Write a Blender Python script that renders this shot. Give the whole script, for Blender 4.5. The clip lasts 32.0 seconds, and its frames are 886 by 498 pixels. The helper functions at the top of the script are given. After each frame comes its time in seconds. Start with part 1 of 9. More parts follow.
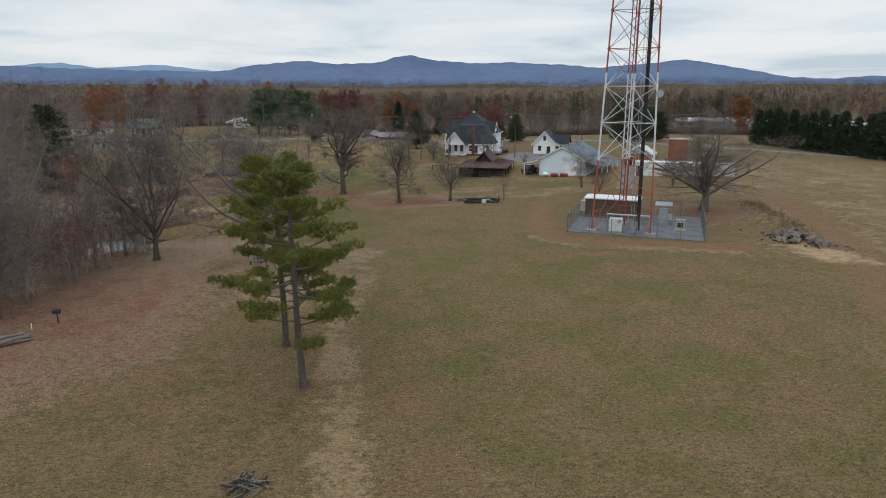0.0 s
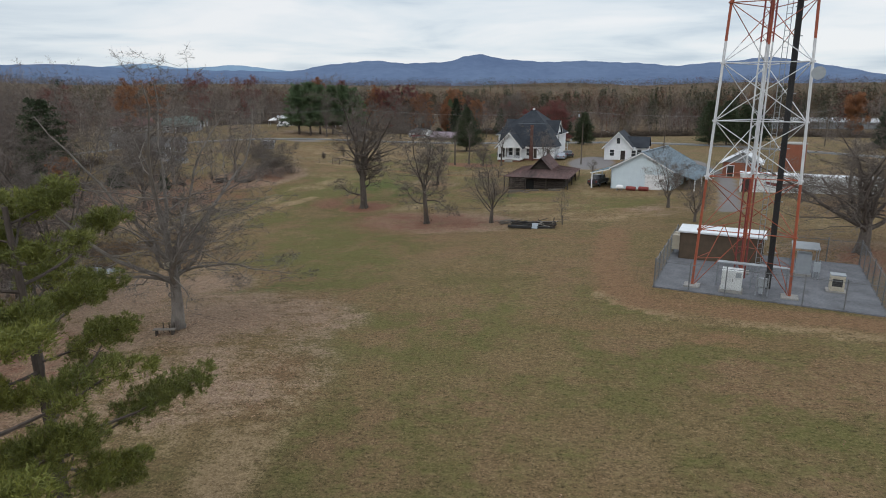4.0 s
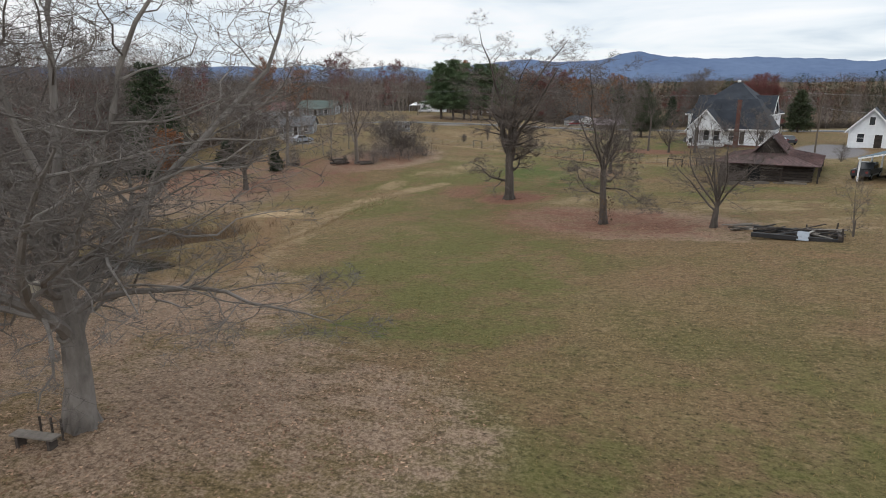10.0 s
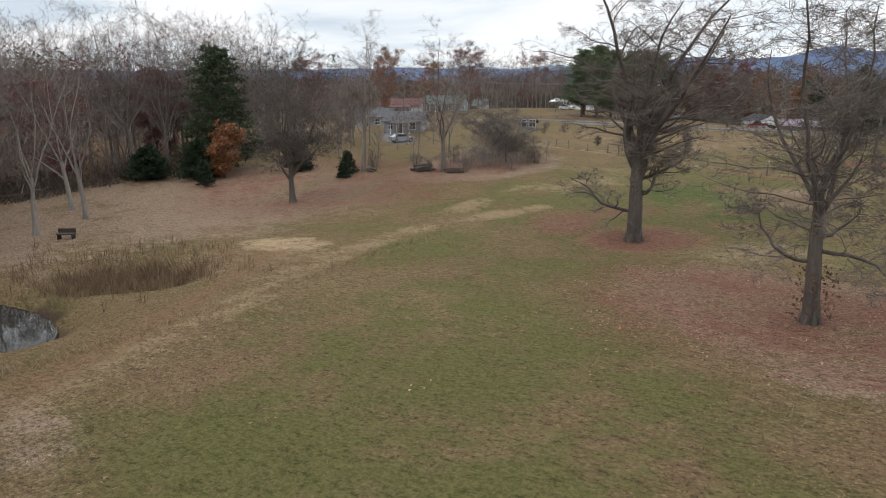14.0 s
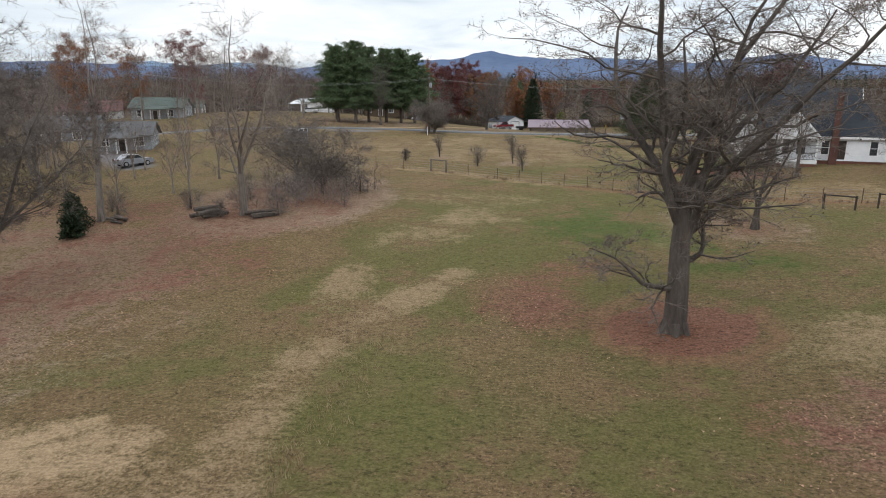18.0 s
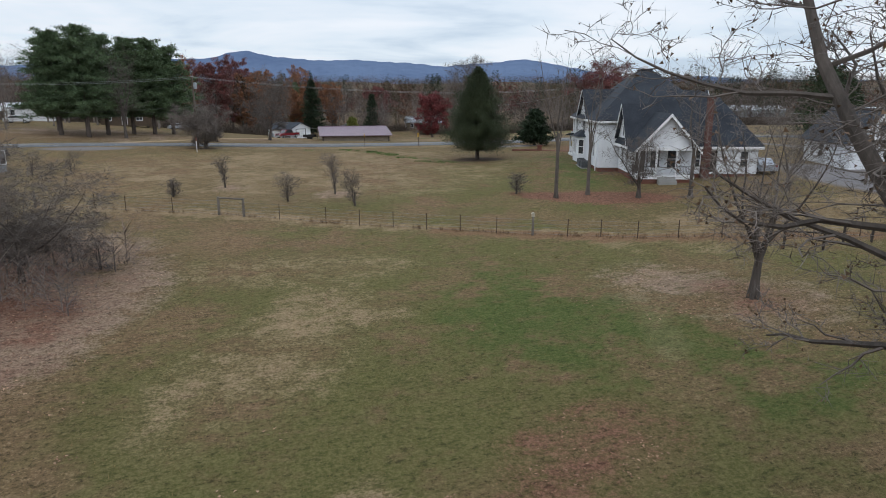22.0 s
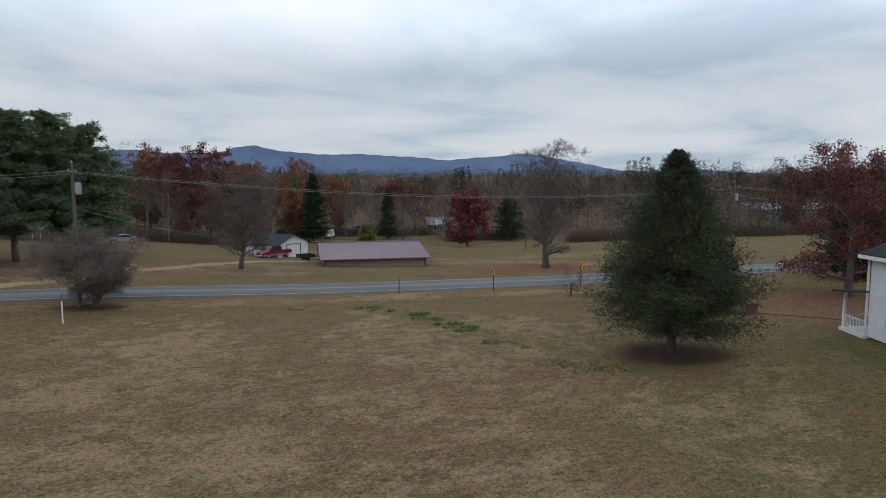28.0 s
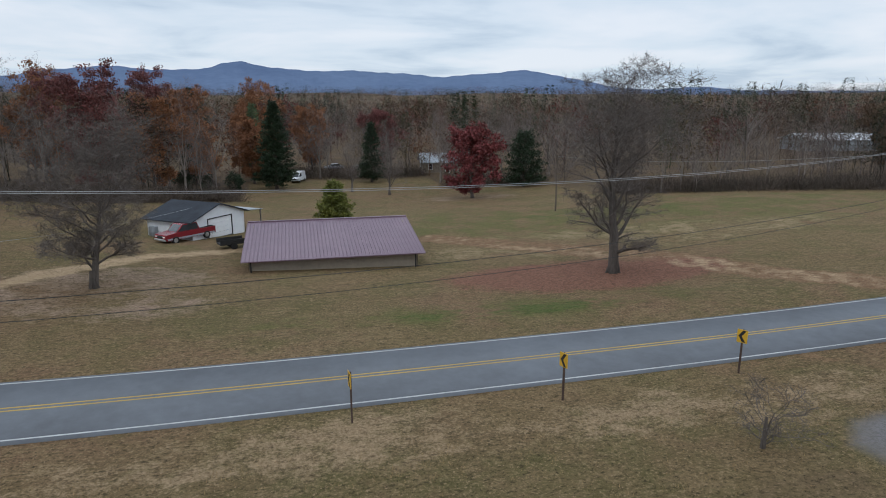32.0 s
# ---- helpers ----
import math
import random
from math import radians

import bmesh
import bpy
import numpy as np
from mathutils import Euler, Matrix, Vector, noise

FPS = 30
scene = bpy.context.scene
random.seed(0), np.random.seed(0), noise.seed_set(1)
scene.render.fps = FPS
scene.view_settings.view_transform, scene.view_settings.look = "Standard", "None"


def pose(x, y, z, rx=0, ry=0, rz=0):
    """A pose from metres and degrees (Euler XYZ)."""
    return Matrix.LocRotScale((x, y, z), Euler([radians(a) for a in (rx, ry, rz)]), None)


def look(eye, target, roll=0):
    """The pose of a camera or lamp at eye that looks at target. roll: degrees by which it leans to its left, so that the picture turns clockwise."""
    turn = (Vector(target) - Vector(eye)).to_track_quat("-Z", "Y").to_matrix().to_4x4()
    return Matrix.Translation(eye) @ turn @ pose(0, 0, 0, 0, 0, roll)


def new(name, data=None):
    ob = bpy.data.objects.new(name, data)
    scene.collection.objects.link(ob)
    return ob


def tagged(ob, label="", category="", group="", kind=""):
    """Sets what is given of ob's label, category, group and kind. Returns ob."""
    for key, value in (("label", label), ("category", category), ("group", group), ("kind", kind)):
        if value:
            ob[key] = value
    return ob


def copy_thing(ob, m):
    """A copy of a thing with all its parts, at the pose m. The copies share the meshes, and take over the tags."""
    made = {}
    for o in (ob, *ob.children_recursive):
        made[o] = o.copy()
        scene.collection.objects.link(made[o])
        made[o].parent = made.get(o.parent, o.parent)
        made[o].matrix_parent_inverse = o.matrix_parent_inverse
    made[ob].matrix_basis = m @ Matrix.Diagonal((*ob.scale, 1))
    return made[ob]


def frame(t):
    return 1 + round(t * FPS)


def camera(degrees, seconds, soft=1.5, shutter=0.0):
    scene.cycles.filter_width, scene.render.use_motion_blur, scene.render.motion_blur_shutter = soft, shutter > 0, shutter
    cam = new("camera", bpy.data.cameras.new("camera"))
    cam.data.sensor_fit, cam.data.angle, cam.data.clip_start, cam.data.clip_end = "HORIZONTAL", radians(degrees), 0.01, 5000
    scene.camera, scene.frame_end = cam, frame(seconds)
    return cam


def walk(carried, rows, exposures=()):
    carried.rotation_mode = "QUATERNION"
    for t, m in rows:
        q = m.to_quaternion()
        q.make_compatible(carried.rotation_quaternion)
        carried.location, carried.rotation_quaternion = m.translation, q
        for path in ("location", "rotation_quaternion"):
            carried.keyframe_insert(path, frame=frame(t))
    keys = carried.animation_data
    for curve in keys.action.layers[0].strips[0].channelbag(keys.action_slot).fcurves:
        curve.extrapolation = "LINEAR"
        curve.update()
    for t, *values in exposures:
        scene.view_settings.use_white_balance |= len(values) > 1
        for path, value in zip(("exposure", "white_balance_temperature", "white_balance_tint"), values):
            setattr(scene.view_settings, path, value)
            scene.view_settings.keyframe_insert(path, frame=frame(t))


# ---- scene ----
cam = camera(71.1, 32.0, soft=1.0)
PATH = [
    (0.0, pose(0.00, 0.00, 18.00, 76.04, 0.0, -0.02)),
    (0.5, pose(0.81, 3.01, 17.66, 76.05, 0.0, 1.07)),
    (1.0, pose(1.50, 6.07, 17.39, 76.02, 0.0, 1.25)),
    (1.5, pose(2.11, 9.19, 17.17, 75.97, 0.0, 1.20)),
    (2.0, pose(2.61, 12.36, 17.07, 75.92, 0.0, 1.41)),
    (2.5, pose(2.88, 15.60, 17.10, 75.87, 0.0, 2.81)),
    (3.0, pose(3.17, 19.02, 17.11, 75.86, 0.0, 6.17)),
    (3.5, pose(3.45, 22.34, 16.99, 75.94, 0.0, 6.22)),
    (5.5, pose(3.90, 34.23, 14.90, 76.06, 0.0, 6.24)),
    (6.0, pose(3.78, 36.68, 14.05, 76.03, 0.0, 6.24)),
    (6.5, pose(3.31, 38.73, 13.53, 76.05, 0.0, 6.57)),
    (7.0, pose(2.45, 40.36, 13.24, 75.99, 0.0, 15.48)),
    (7.5, pose(1.61, 41.89, 12.88, 75.94, 0.0, 20.51)),
    (8.0, pose(0.76, 43.44, 12.37, 75.94, 0.0, 20.52)),
    (8.5, pose(-0.15, 45.18, 11.86, 75.91, 0.0, 20.50)),
    (9.0, pose(-1.18, 47.17, 11.53, 75.96, 0.0, 19.66)),
    (9.5, pose(-2.13, 49.34, 11.23, 75.98, 0.0, 19.65)),
    (10.0, pose(-2.85, 51.84, 10.79, 76.02, 0.0, 19.62)),
    (10.5, pose(-3.10, 54.70, 10.26, 76.09, 0.0, 19.61)),
    (11.0, pose(-3.03, 57.60, 9.76, 76.11, 0.0, 19.52)),
    (11.5, pose(-2.85, 60.63, 9.36, 76.10, 0.0, 19.49)),
    (12.0, pose(-2.85, 64.10, 9.07, 76.08, 0.0, 19.81)),
    (12.5, pose(-3.43, 67.60, 8.98, 76.05, 0.0, 25.30)),
    (13.0, pose(-4.16, 71.39, 9.04, 76.02, 0.0, 33.98)),
    (13.5, pose(-5.26, 75.01, 9.09, 76.04, 0.0, 34.00)),
    (15.5, pose(-12.55, 87.03, 9.33, 76.08, 0.0, 34.40)),
    (16.0, pose(-15.12, 88.67, 9.47, 76.05, 0.0, 33.08)),
    (16.5, pose(-17.97, 89.80, 9.59, 76.01, 0.0, 27.11)),
    (17.0, pose(-21.18, 90.84, 9.67, 76.00, 0.0, 23.56)),
    (17.5, pose(-24.42, 92.06, 9.76, 75.95, 0.0, 19.57)),
    (18.0, pose(-27.55, 93.57, 9.92, 75.90, 0.0, 6.72)),
    (18.5, pose(-30.37, 95.60, 10.04, 75.91, 0.0, -2.11)),
    (19.0, pose(-32.29, 98.05, 10.06, 75.96, 0.0, -4.54)),
    (19.5, pose(-33.44, 100.71, 10.08, 76.02, 0.0, -9.99)),
    (20.0, pose(-33.86, 103.34, 10.10, 76.02, 0.0, -13.21)),
    (20.5, pose(-33.67, 106.12, 10.12, 76.05, 0.0, -14.58)),
    (21.0, pose(-33.28, 109.12, 10.03, 76.06, 0.0, -14.57)),
    (21.5, pose(-32.77, 112.43, 10.03, 76.03, 0.0, -14.43)),
    (22.0, pose(-32.49, 115.83, 10.11, 76.05, 0.0, -14.41)),
    (22.5, pose(-32.71, 119.27, 10.15, 76.05, 0.0, -14.38)),
    (23.0, pose(-33.26, 122.76, 10.20, 76.05, 0.0, -14.35)),
    (23.5, pose(-33.65, 126.31, 10.31, 76.03, 0.0, -14.32)),
    (24.0, pose(-33.67, 129.96, 10.44, 76.01, 0.0, -14.28)),
    (24.5, pose(-33.49, 133.66, 10.55, 75.96, 0.0, -14.23)),
    (26.5, pose(-31.47, 149.75, 11.00, 75.92, 0.0, -14.22)),
    (27.0, pose(-30.78, 153.85, 11.14, 75.88, 0.0, -14.20)),
    (27.5, pose(-30.09, 158.04, 11.32, 78.33, 0.0, -14.23)),
    (28.0, pose(-29.32, 162.27, 11.48, 84.32, 0.0, -14.26)),
    (28.5, pose(-28.50, 166.47, 11.53, 84.56, 0.0, -14.26)),
    (29.0, pose(-27.62, 170.73, 11.45, 81.34, 0.0, -14.28)),
    (29.5, pose(-26.52, 175.10, 11.40, 79.04, 0.0, -14.24)),
    (30.0, pose(-25.54, 179.21, 11.46, 76.91, 0.0, -14.24)),
    (30.5, pose(-24.64, 183.20, 11.60, 76.91, 0.0, -14.27)),
    (31.0, pose(-23.71, 187.17, 12.20, 76.88, 0.0, -14.28)),
    (31.5, pose(-22.77, 190.92, 13.23, 76.98, 0.0, -14.27)),
    (32.0, pose(-21.81, 194.10, 14.01, 76.96, 0.0, -14.73)),
]
EXPO = [(0.0, -0.36, 6450, 10), (3.0, -0.32, 6450, 10), (6.0, -0.30, 6400, 10), (9.0, -0.16, 6500, 11), (13.0, -0.03, 6600, 12), (16.0, 0.0, 6600, 12), (19.0, -0.03, 6500, 11), (21.0, -0.14, 6250, 11), (24.0, -0.42, 6000, 10), (27.0, -0.34, 6000, 10), (28.0, -0.68, 6200, 11), (28.7, -1.12, 5900, 10), (29.2, -1.0, 5900, 10), (30.0, -0.42, 6000, 10), (31.0, -0.3, 6050, 10), (32.0, -0.38, 6000, 10)]
walk(cam, PATH, EXPO)

# ---- sky and sun ----
world = bpy.data.worlds.new("overcast_sky")
scene.world = world
world.use_nodes = True
wt = world.node_tree
wt.nodes.clear()


def wnode(kind):
    return wt.nodes.new(kind)


def wmath(operation):
    n = wt.nodes.new("ShaderNodeMath")
    n.operation = operation
    return n


def wmix(blend="MIX"):
    n = wt.nodes.new("ShaderNodeMix")
    n.data_type, n.blend_type = "RGBA", blend
    return n


w_out = wnode("ShaderNodeOutputWorld")
w_bg = wnode("ShaderNodeBackground")
w_bg.inputs["Strength"].default_value = 1.0
sky = wnode("ShaderNodeTexSky")
sky.sky_type, sky.sun_disc = "NISHITA", False
sky.sun_elevation, sky.sun_rotation = radians(38), radians(205)
sky_dim = wmix("MULTIPLY")
sky_dim.inputs[0].default_value = 1.0
sky_dim.inputs[7].default_value = (0.10, 0.10, 0.10, 1)
co = wnode("ShaderNodeTexCoord")
sep = wnode("ShaderNodeSeparateXYZ")
up = wmath("MAXIMUM")
up.inputs[1].default_value = 0.0
add = wmath("ADD")
add.inputs[1].default_value = 0.09
dx = wmath("DIVIDE")
dy = wmath("DIVIDE")
com = wnode("ShaderNodeCombineXYZ")
n1 = wnode("ShaderNodeTexNoise")
n1.inputs["Scale"].default_value, n1.inputs["Detail"].default_value, n1.inputs["Roughness"].default_value = 0.55, 7, 0.52
n1.inputs["Distortion"].default_value = 0.35
ramp = wnode("ShaderNodeValToRGB")
ramp.color_ramp.elements[0].position, ramp.color_ramp.elements[0].color = 0.36, (0.70, 0.81, 0.92, 1)
ramp.color_ramp.elements[1].position, ramp.color_ramp.elements[1].color = 0.60, (1.12, 1.14, 1.16, 1)
e = ramp.color_ramp.elements.new(0.48)
e.color = (0.95, 1.03, 1.09, 1)
mixsky = wmix()
mixsky.inputs[0].default_value = 0.88
wl = wt.links.new
wl(co.outputs["Generated"], sep.inputs[0])
wl(sep.outputs["Z"], up.inputs[0])
wl(up.outputs[0], add.inputs[0])
wl(sep.outputs["X"], dx.inputs[0])
wl(sep.outputs["Y"], dy.inputs[0])
wl(add.outputs[0], dx.inputs[1])
wl(add.outputs[0], dy.inputs[1])
wl(dx.outputs[0], com.inputs[0])
wl(dy.outputs[0], com.inputs[1])
wl(com.outputs[0], n1.inputs["Vector"])
wl(n1.outputs["Fac"], ramp.inputs[0])
wl(sky.outputs[0], sky_dim.inputs[6])
wl(sky_dim.outputs[2], mixsky.inputs[6])
wl(ramp.outputs[0], mixsky.inputs[7])
# an overcast sky grows brighter overhead
lift_ = wnode("ShaderNodeMapRange")
lift_.interpolation_type = "SMOOTHSTEP"
for k_, v_ in zip(("From Min", "From Max", "To Min", "To Max"), (0.155, 0.27, 1.0, 1.55)):
    lift_.inputs[k_].default_value = v_
wl(sep.outputs["Z"], lift_.inputs["Value"])
wl(lift_.outputs[0], w_bg.inputs["Strength"])
wl(mixsky.outputs[2], w_bg.inputs["Color"])
wl(w_bg.outputs[0], w_out.inputs["Surface"])
sun = new("sun", bpy.data.lights.new("sun", "SUN"))
sun.data.energy, sun.data.angle, sun.data.color = 0.4, radians(25), (1.0, 0.96, 0.9)
sun.matrix_world = look((-60, -120, 140), (0, 0, 0))

# ---- materials ----


def mat(name, c1, c2=None, scale=4.0, rough=0.85, bump=0.25, metal=0.0, fine=None, stretch=(1, 1, 1), by_object=0.0, by_island=0.0, spec=0.3):
    """A principled surface whose colour wanders between c1 and c2 at two scales, with fine relief."""
    m = bpy.data.materials.new(name)
    m.use_nodes = True
    nt = m.node_tree
    b = nt.nodes["Principled BSDF"]
    ln = nt.links.new
    c2 = c2 or tuple(c * 0.75 for c in c1)
    b.inputs["Roughness"].default_value, b.inputs["Metallic"].default_value = rough, metal
    b.inputs["Specular IOR Level"].default_value = spec
    tc = nt.nodes.new("ShaderNodeTexCoord")
    mp = nt.nodes.new("ShaderNodeMapping")
    mp.inputs["Scale"].default_value = stretch
    ln(tc.outputs["Object"], mp.inputs[0])
    na = nt.nodes.new("ShaderNodeTexNoise")
    na.inputs["Scale"].default_value, na.inputs["Detail"].default_value, na.inputs["Roughness"].default_value = scale, 8, 0.68
    ln(mp.outputs[0], na.inputs["Vector"])
    nb = nt.nodes.new("ShaderNodeTexNoise")
    nb.inputs["Scale"].default_value, nb.inputs["Detail"].default_value = scale * 0.13, 4
    ln(mp.outputs[0], nb.inputs["Vector"])
    ad = nt.nodes.new("ShaderNodeMath")
    ad.operation = "ADD"
    ln(na.outputs["Fac"], ad.inputs[0])
    ln(nb.outputs["Fac"], ad.inputs[1])
    rm = nt.nodes.new("ShaderNodeMapRange")
    rm.inputs["From Min"].default_value, rm.inputs["From Max"].default_value = 0.72, 1.28
    ln(ad.outputs[0], rm.inputs["Value"])
    mx = nt.nodes.new("ShaderNodeMix")
    mx.data_type = "RGBA"
    mx.inputs[6].default_value, mx.inputs[7].default_value = (*c1, 1), (*c2, 1)
    ln(rm.outputs[0], mx.inputs[0])
    col = mx.outputs[2]
    for amount, kind, out in ((by_object, "ShaderNodeObjectInfo", "Random"), (by_island, "ShaderNodeNewGeometry", "Random Per Island")):
        if amount:
            oi = nt.nodes.new(kind)
            mr = nt.nodes.new("ShaderNodeMapRange")
            mr.inputs["To Min"].default_value, mr.inputs["To Max"].default_value = 1 - amount, 1 + amount
            ln(oi.outputs[out], mr.inputs["Value"])
            hs = nt.nodes.new("ShaderNodeHueSaturation")
            ln(mr.outputs[0], hs.inputs["Value"])
            ln(col, hs.inputs["Color"])
            col = hs.outputs["Color"]
    ln(col, b.inputs["Base Color"])
    if bump:
        bp = nt.nodes.new("ShaderNodeBump")
        bp.inputs["Strength"].default_value, bp.inputs["Distance"].default_value = bump, 0.03
        ln(na.outputs["Fac"], bp.inputs["Height"])
        ln(bp.outputs[0], b.inputs["Normal"])
    return m


def tint_mat(name, rough=0.9, vary=0.3):
    """Foliage and twigs whose colour stands in the mesh's own colour attribute, varied piece by piece."""
    m = bpy.data.materials.new(name)
    m.use_nodes = True
    nt = m.node_tree
    b = nt.nodes["Principled BSDF"]
    b.inputs["Roughness"].default_value = rough
    b.inputs["Specular IOR Level"].default_value = 0.15
    at = nt.nodes.new("ShaderNodeAttribute")
    at.attribute_name = "tint"
    ge = nt.nodes.new("ShaderNodeNewGeometry")
    mr = nt.nodes.new("ShaderNodeMapRange")
    mr.inputs["To Min"].default_value, mr.inputs["To Max"].default_value = 1 - vary, 1 + vary
    hs = nt.nodes.new("ShaderNodeHueSaturation")
    nt.links.new(ge.outputs["Random Per Island"], mr.inputs["Value"])
    nt.links.new(mr.outputs[0], hs.inputs["Value"])
    nt.links.new(at.outputs["Color"], hs.inputs["Color"])
    nt.links.new(hs.outputs[0], b.inputs["Base Color"])
    return m


M_BARK = mat("bark_grey_brown", (0.135, 0.113, 0.097), (0.056, 0.047, 0.041), 9, 0.95, 0.8, stretch=(1, 1, 0.25), by_object=0.2)
M_SYC = mat("bark_pale_sycamore", (0.235, 0.210, 0.188), (0.100, 0.086, 0.074), 3, 0.9, 0.5, stretch=(1, 1, 0.5))
M_PINEBARK = mat("bark_pine", (0.12, 0.095, 0.08), (0.05, 0.04, 0.035), 7, 0.95, 0.9, stretch=(1, 1, 0.3))
M_TWIG = mat("twigs_grey_brown", (0.165, 0.138, 0.120), (0.105, 0.088, 0.077), 2, 0.95, 0, by_object=0.22)
M_WOODTWIG = mat("woodland_twigs", (0.195, 0.155, 0.134), (0.118, 0.094, 0.082), 2, 0.95, 0, by_object=0.25)
M_WOODBARK = mat("woodland_bark", (0.25, 0.215, 0.185), (0.13, 0.108, 0.092), 5, 0.95, 0.5, stretch=(1, 1, 0.3), by_object=0.25)
M_PALESTEM = mat("pale_smooth_bark", (0.33, 0.30, 0.27), (0.19, 0.168, 0.148), 4, 0.9, 0.4, stretch=(1, 1, 0.3), by_object=0.15)
M_SYCTWIG = mat("twigs_pale", (0.170, 0.148, 0.132), (0.100, 0.086, 0.076), 2, 0.95, 0)
M_NEEDLE = mat("pine_needles", (0.175, 0.178, 0.034), (0.070, 0.084, 0.019), 1.2, 0.6, 0, by_island=0.35)
M_WPINE = mat("white_pine_needles", (0.105, 0.150, 0.070), (0.052, 0.082, 0.038), 0.8, 0.6, 0, by_island=0.4)
M_CEDAR = mat("cedar_sprays", (0.062, 0.078, 0.034), (0.026, 0.036, 0.018), 1.5, 0.7, 0, by_island=0.4)
M_IVY = mat("ivy_green_sprays", (0.052, 0.074, 0.030), (0.024, 0.036, 0.016), 1.5, 0.7, 0, by_island=0.4)
M_DARKGREEN = mat("dense_evergreen_sprays", (0.026, 0.045, 0.018), (0.012, 0.022, 0.010), 1.5, 0.7, 0, by_island=0.4)
M_RED = mat("red_maple_leaves", (0.19, 0.040, 0.038), (0.105, 0.026, 0.026), 1.5, 0.7, 0, by_island=0.35)
M_RUST = mat("rust_leaves", (0.27, 0.115, 0.046), (0.16, 0.070, 0.034), 1.5, 0.75, 0, by_island=0.35)
M_DULLRED = mat("dull_red_oak_leaves", (0.175, 0.058, 0.050), (0.105, 0.040, 0.036), 1.5, 0.75, 0, by_island=0.35)
M_BROWNLEAF = mat("withered_brown_leaves", (0.15, 0.095, 0.055), (0.09, 0.055, 0.035), 2, 0.85, 0, by_island=0.3)
M_FOREST = tint_mat("distant_trees")
M_DRYGRASS = mat("dry_reeds", (0.215, 0.145, 0.085), (0.115, 0.076, 0.046), 2, 0.9, 0, by_island=0.35)
M_ASPHALT = mat("worn_asphalt", (0.155, 0.165, 0.18), (0.115, 0.12, 0.13), 1.2, 0.9, 0.2)
M_WHITELINE = mat("white_road_paint", (0.52, 0.52, 0.51), (0.34, 0.34, 0.33), 3, 0.8, 0.1)
M_YELLOW = mat("yellow_road_paint", (0.50, 0.34, 0.07), (0.33, 0.23, 0.08), 3, 0.8, 0.1)
M_GRAVEL = mat("grey_gravel", (0.190, 0.195, 0.212), (0.090, 0.092, 0.100), 5, 0.95, 0.6)
M_SIDING = mat("white_painted_siding", (0.76, 0.77, 0.78), (0.62, 0.63, 0.65), 2, 0.6, 0.1)
M_TRIM = mat("white_trim_paint", (0.80, 0.80, 0.80), (0.68, 0.68, 0.68), 3, 0.55, 0.05)
M_SHINGLE = mat("dark_slate_shingles", (0.036, 0.042, 0.052), (0.018, 0.021, 0.027), 6, 0.9, 0.5)
M_METALROOF = mat("blue_grey_metal_roof", (0.16, 0.21, 0.245), (0.11, 0.15, 0.18), 1.0, 0.5, 0.1, 0.2)
M_PALEMETAL = mat("pale_blue_metal_siding", (0.62, 0.70, 0.74), (0.52, 0.60, 0.645), 1.0, 0.55, 0.1)
M_RUSTROOF = mat("rusted_tin_roof", (0.165, 0.098, 0.090), (0.042, 0.029, 0.028), 0.9, 0.85, 0.3, stretch=(3, 0.6, 1))
M_OLDWOOD = mat("weathered_dark_boards", (0.075, 0.060, 0.05), (0.03, 0.025, 0.022), 4, 0.95, 0.6, stretch=(1, 1, 4), by_object=0.2)
M_GREYWOOD = mat("grey_weathered_wood", (0.20, 0.175, 0.15), (0.10, 0.085, 0.072), 5, 0.95, 0.5, by_object=0.15)
M_PALEBOARD = mat("bleached_board", (0.42, 0.39, 0.35), (0.26, 0.235, 0.205), 5, 0.9, 0.4)
M_PURPLEROOF = mat("mauve_metal_roof", (0.20, 0.135, 0.165), (0.155, 0.10, 0.13), 0.8, 0.45, 0.08, 0.25)
M_TANWALL = mat("tan_block_wall", (0.30, 0.25, 0.19), (0.22, 0.18, 0.14), 3, 0.9, 0.2)
M_BROWNSHED = mat("brown_aggregate_panel", (0.115, 0.085, 0.058), (0.075, 0.055, 0.04), 14, 0.95, 0.4)
M_WHITEROOF = mat("white_metal_roof", (0.70, 0.72, 0.74), (0.55, 0.57, 0.59), 1.5, 0.5, 0.1)
M_ORANGE = mat("aviation_orange_paint", (0.35, 0.092, 0.046), (0.24, 0.068, 0.04), 2, 0.55, 0.1)
M_TWHITE = mat("tower_white_paint", (0.66, 0.67, 0.69), (0.50, 0.51, 0.53), 2, 0.5, 0.1)
M_DARKRED = mat("dark_red_paint", (0.24, 0.045, 0.04), (0.15, 0.035, 0.03), 2, 0.55, 0.1)
M_GALV = mat("galvanised_steel", (0.36, 0.38, 0.40), (0.25, 0.27, 0.29), 4, 0.45, 0.1, 0.6)
M_FENCE = mat("dulled_fence_wire", (0.20, 0.205, 0.21), (0.12, 0.125, 0.13), 4, 0.6, 0.1, 0.4)
M_BLACK = mat("black_cable", (0.018, 0.018, 0.02), (0.03, 0.03, 0.03), 3, 0.6, 0.1)
M_ALU = mat("weathered_aluminium_cable", (0.34, 0.34, 0.34), (0.26, 0.26, 0.26), 2, 0.6, 0)
M_CONC = mat("concrete", (0.34, 0.33, 0.31), (0.24, 0.23, 0.215), 4, 0.95, 0.3)
M_CABWHITE = mat("white_equipment_enamel", (0.66, 0.68, 0.68), (0.55, 0.57, 0.57), 2, 0.45, 0.05)
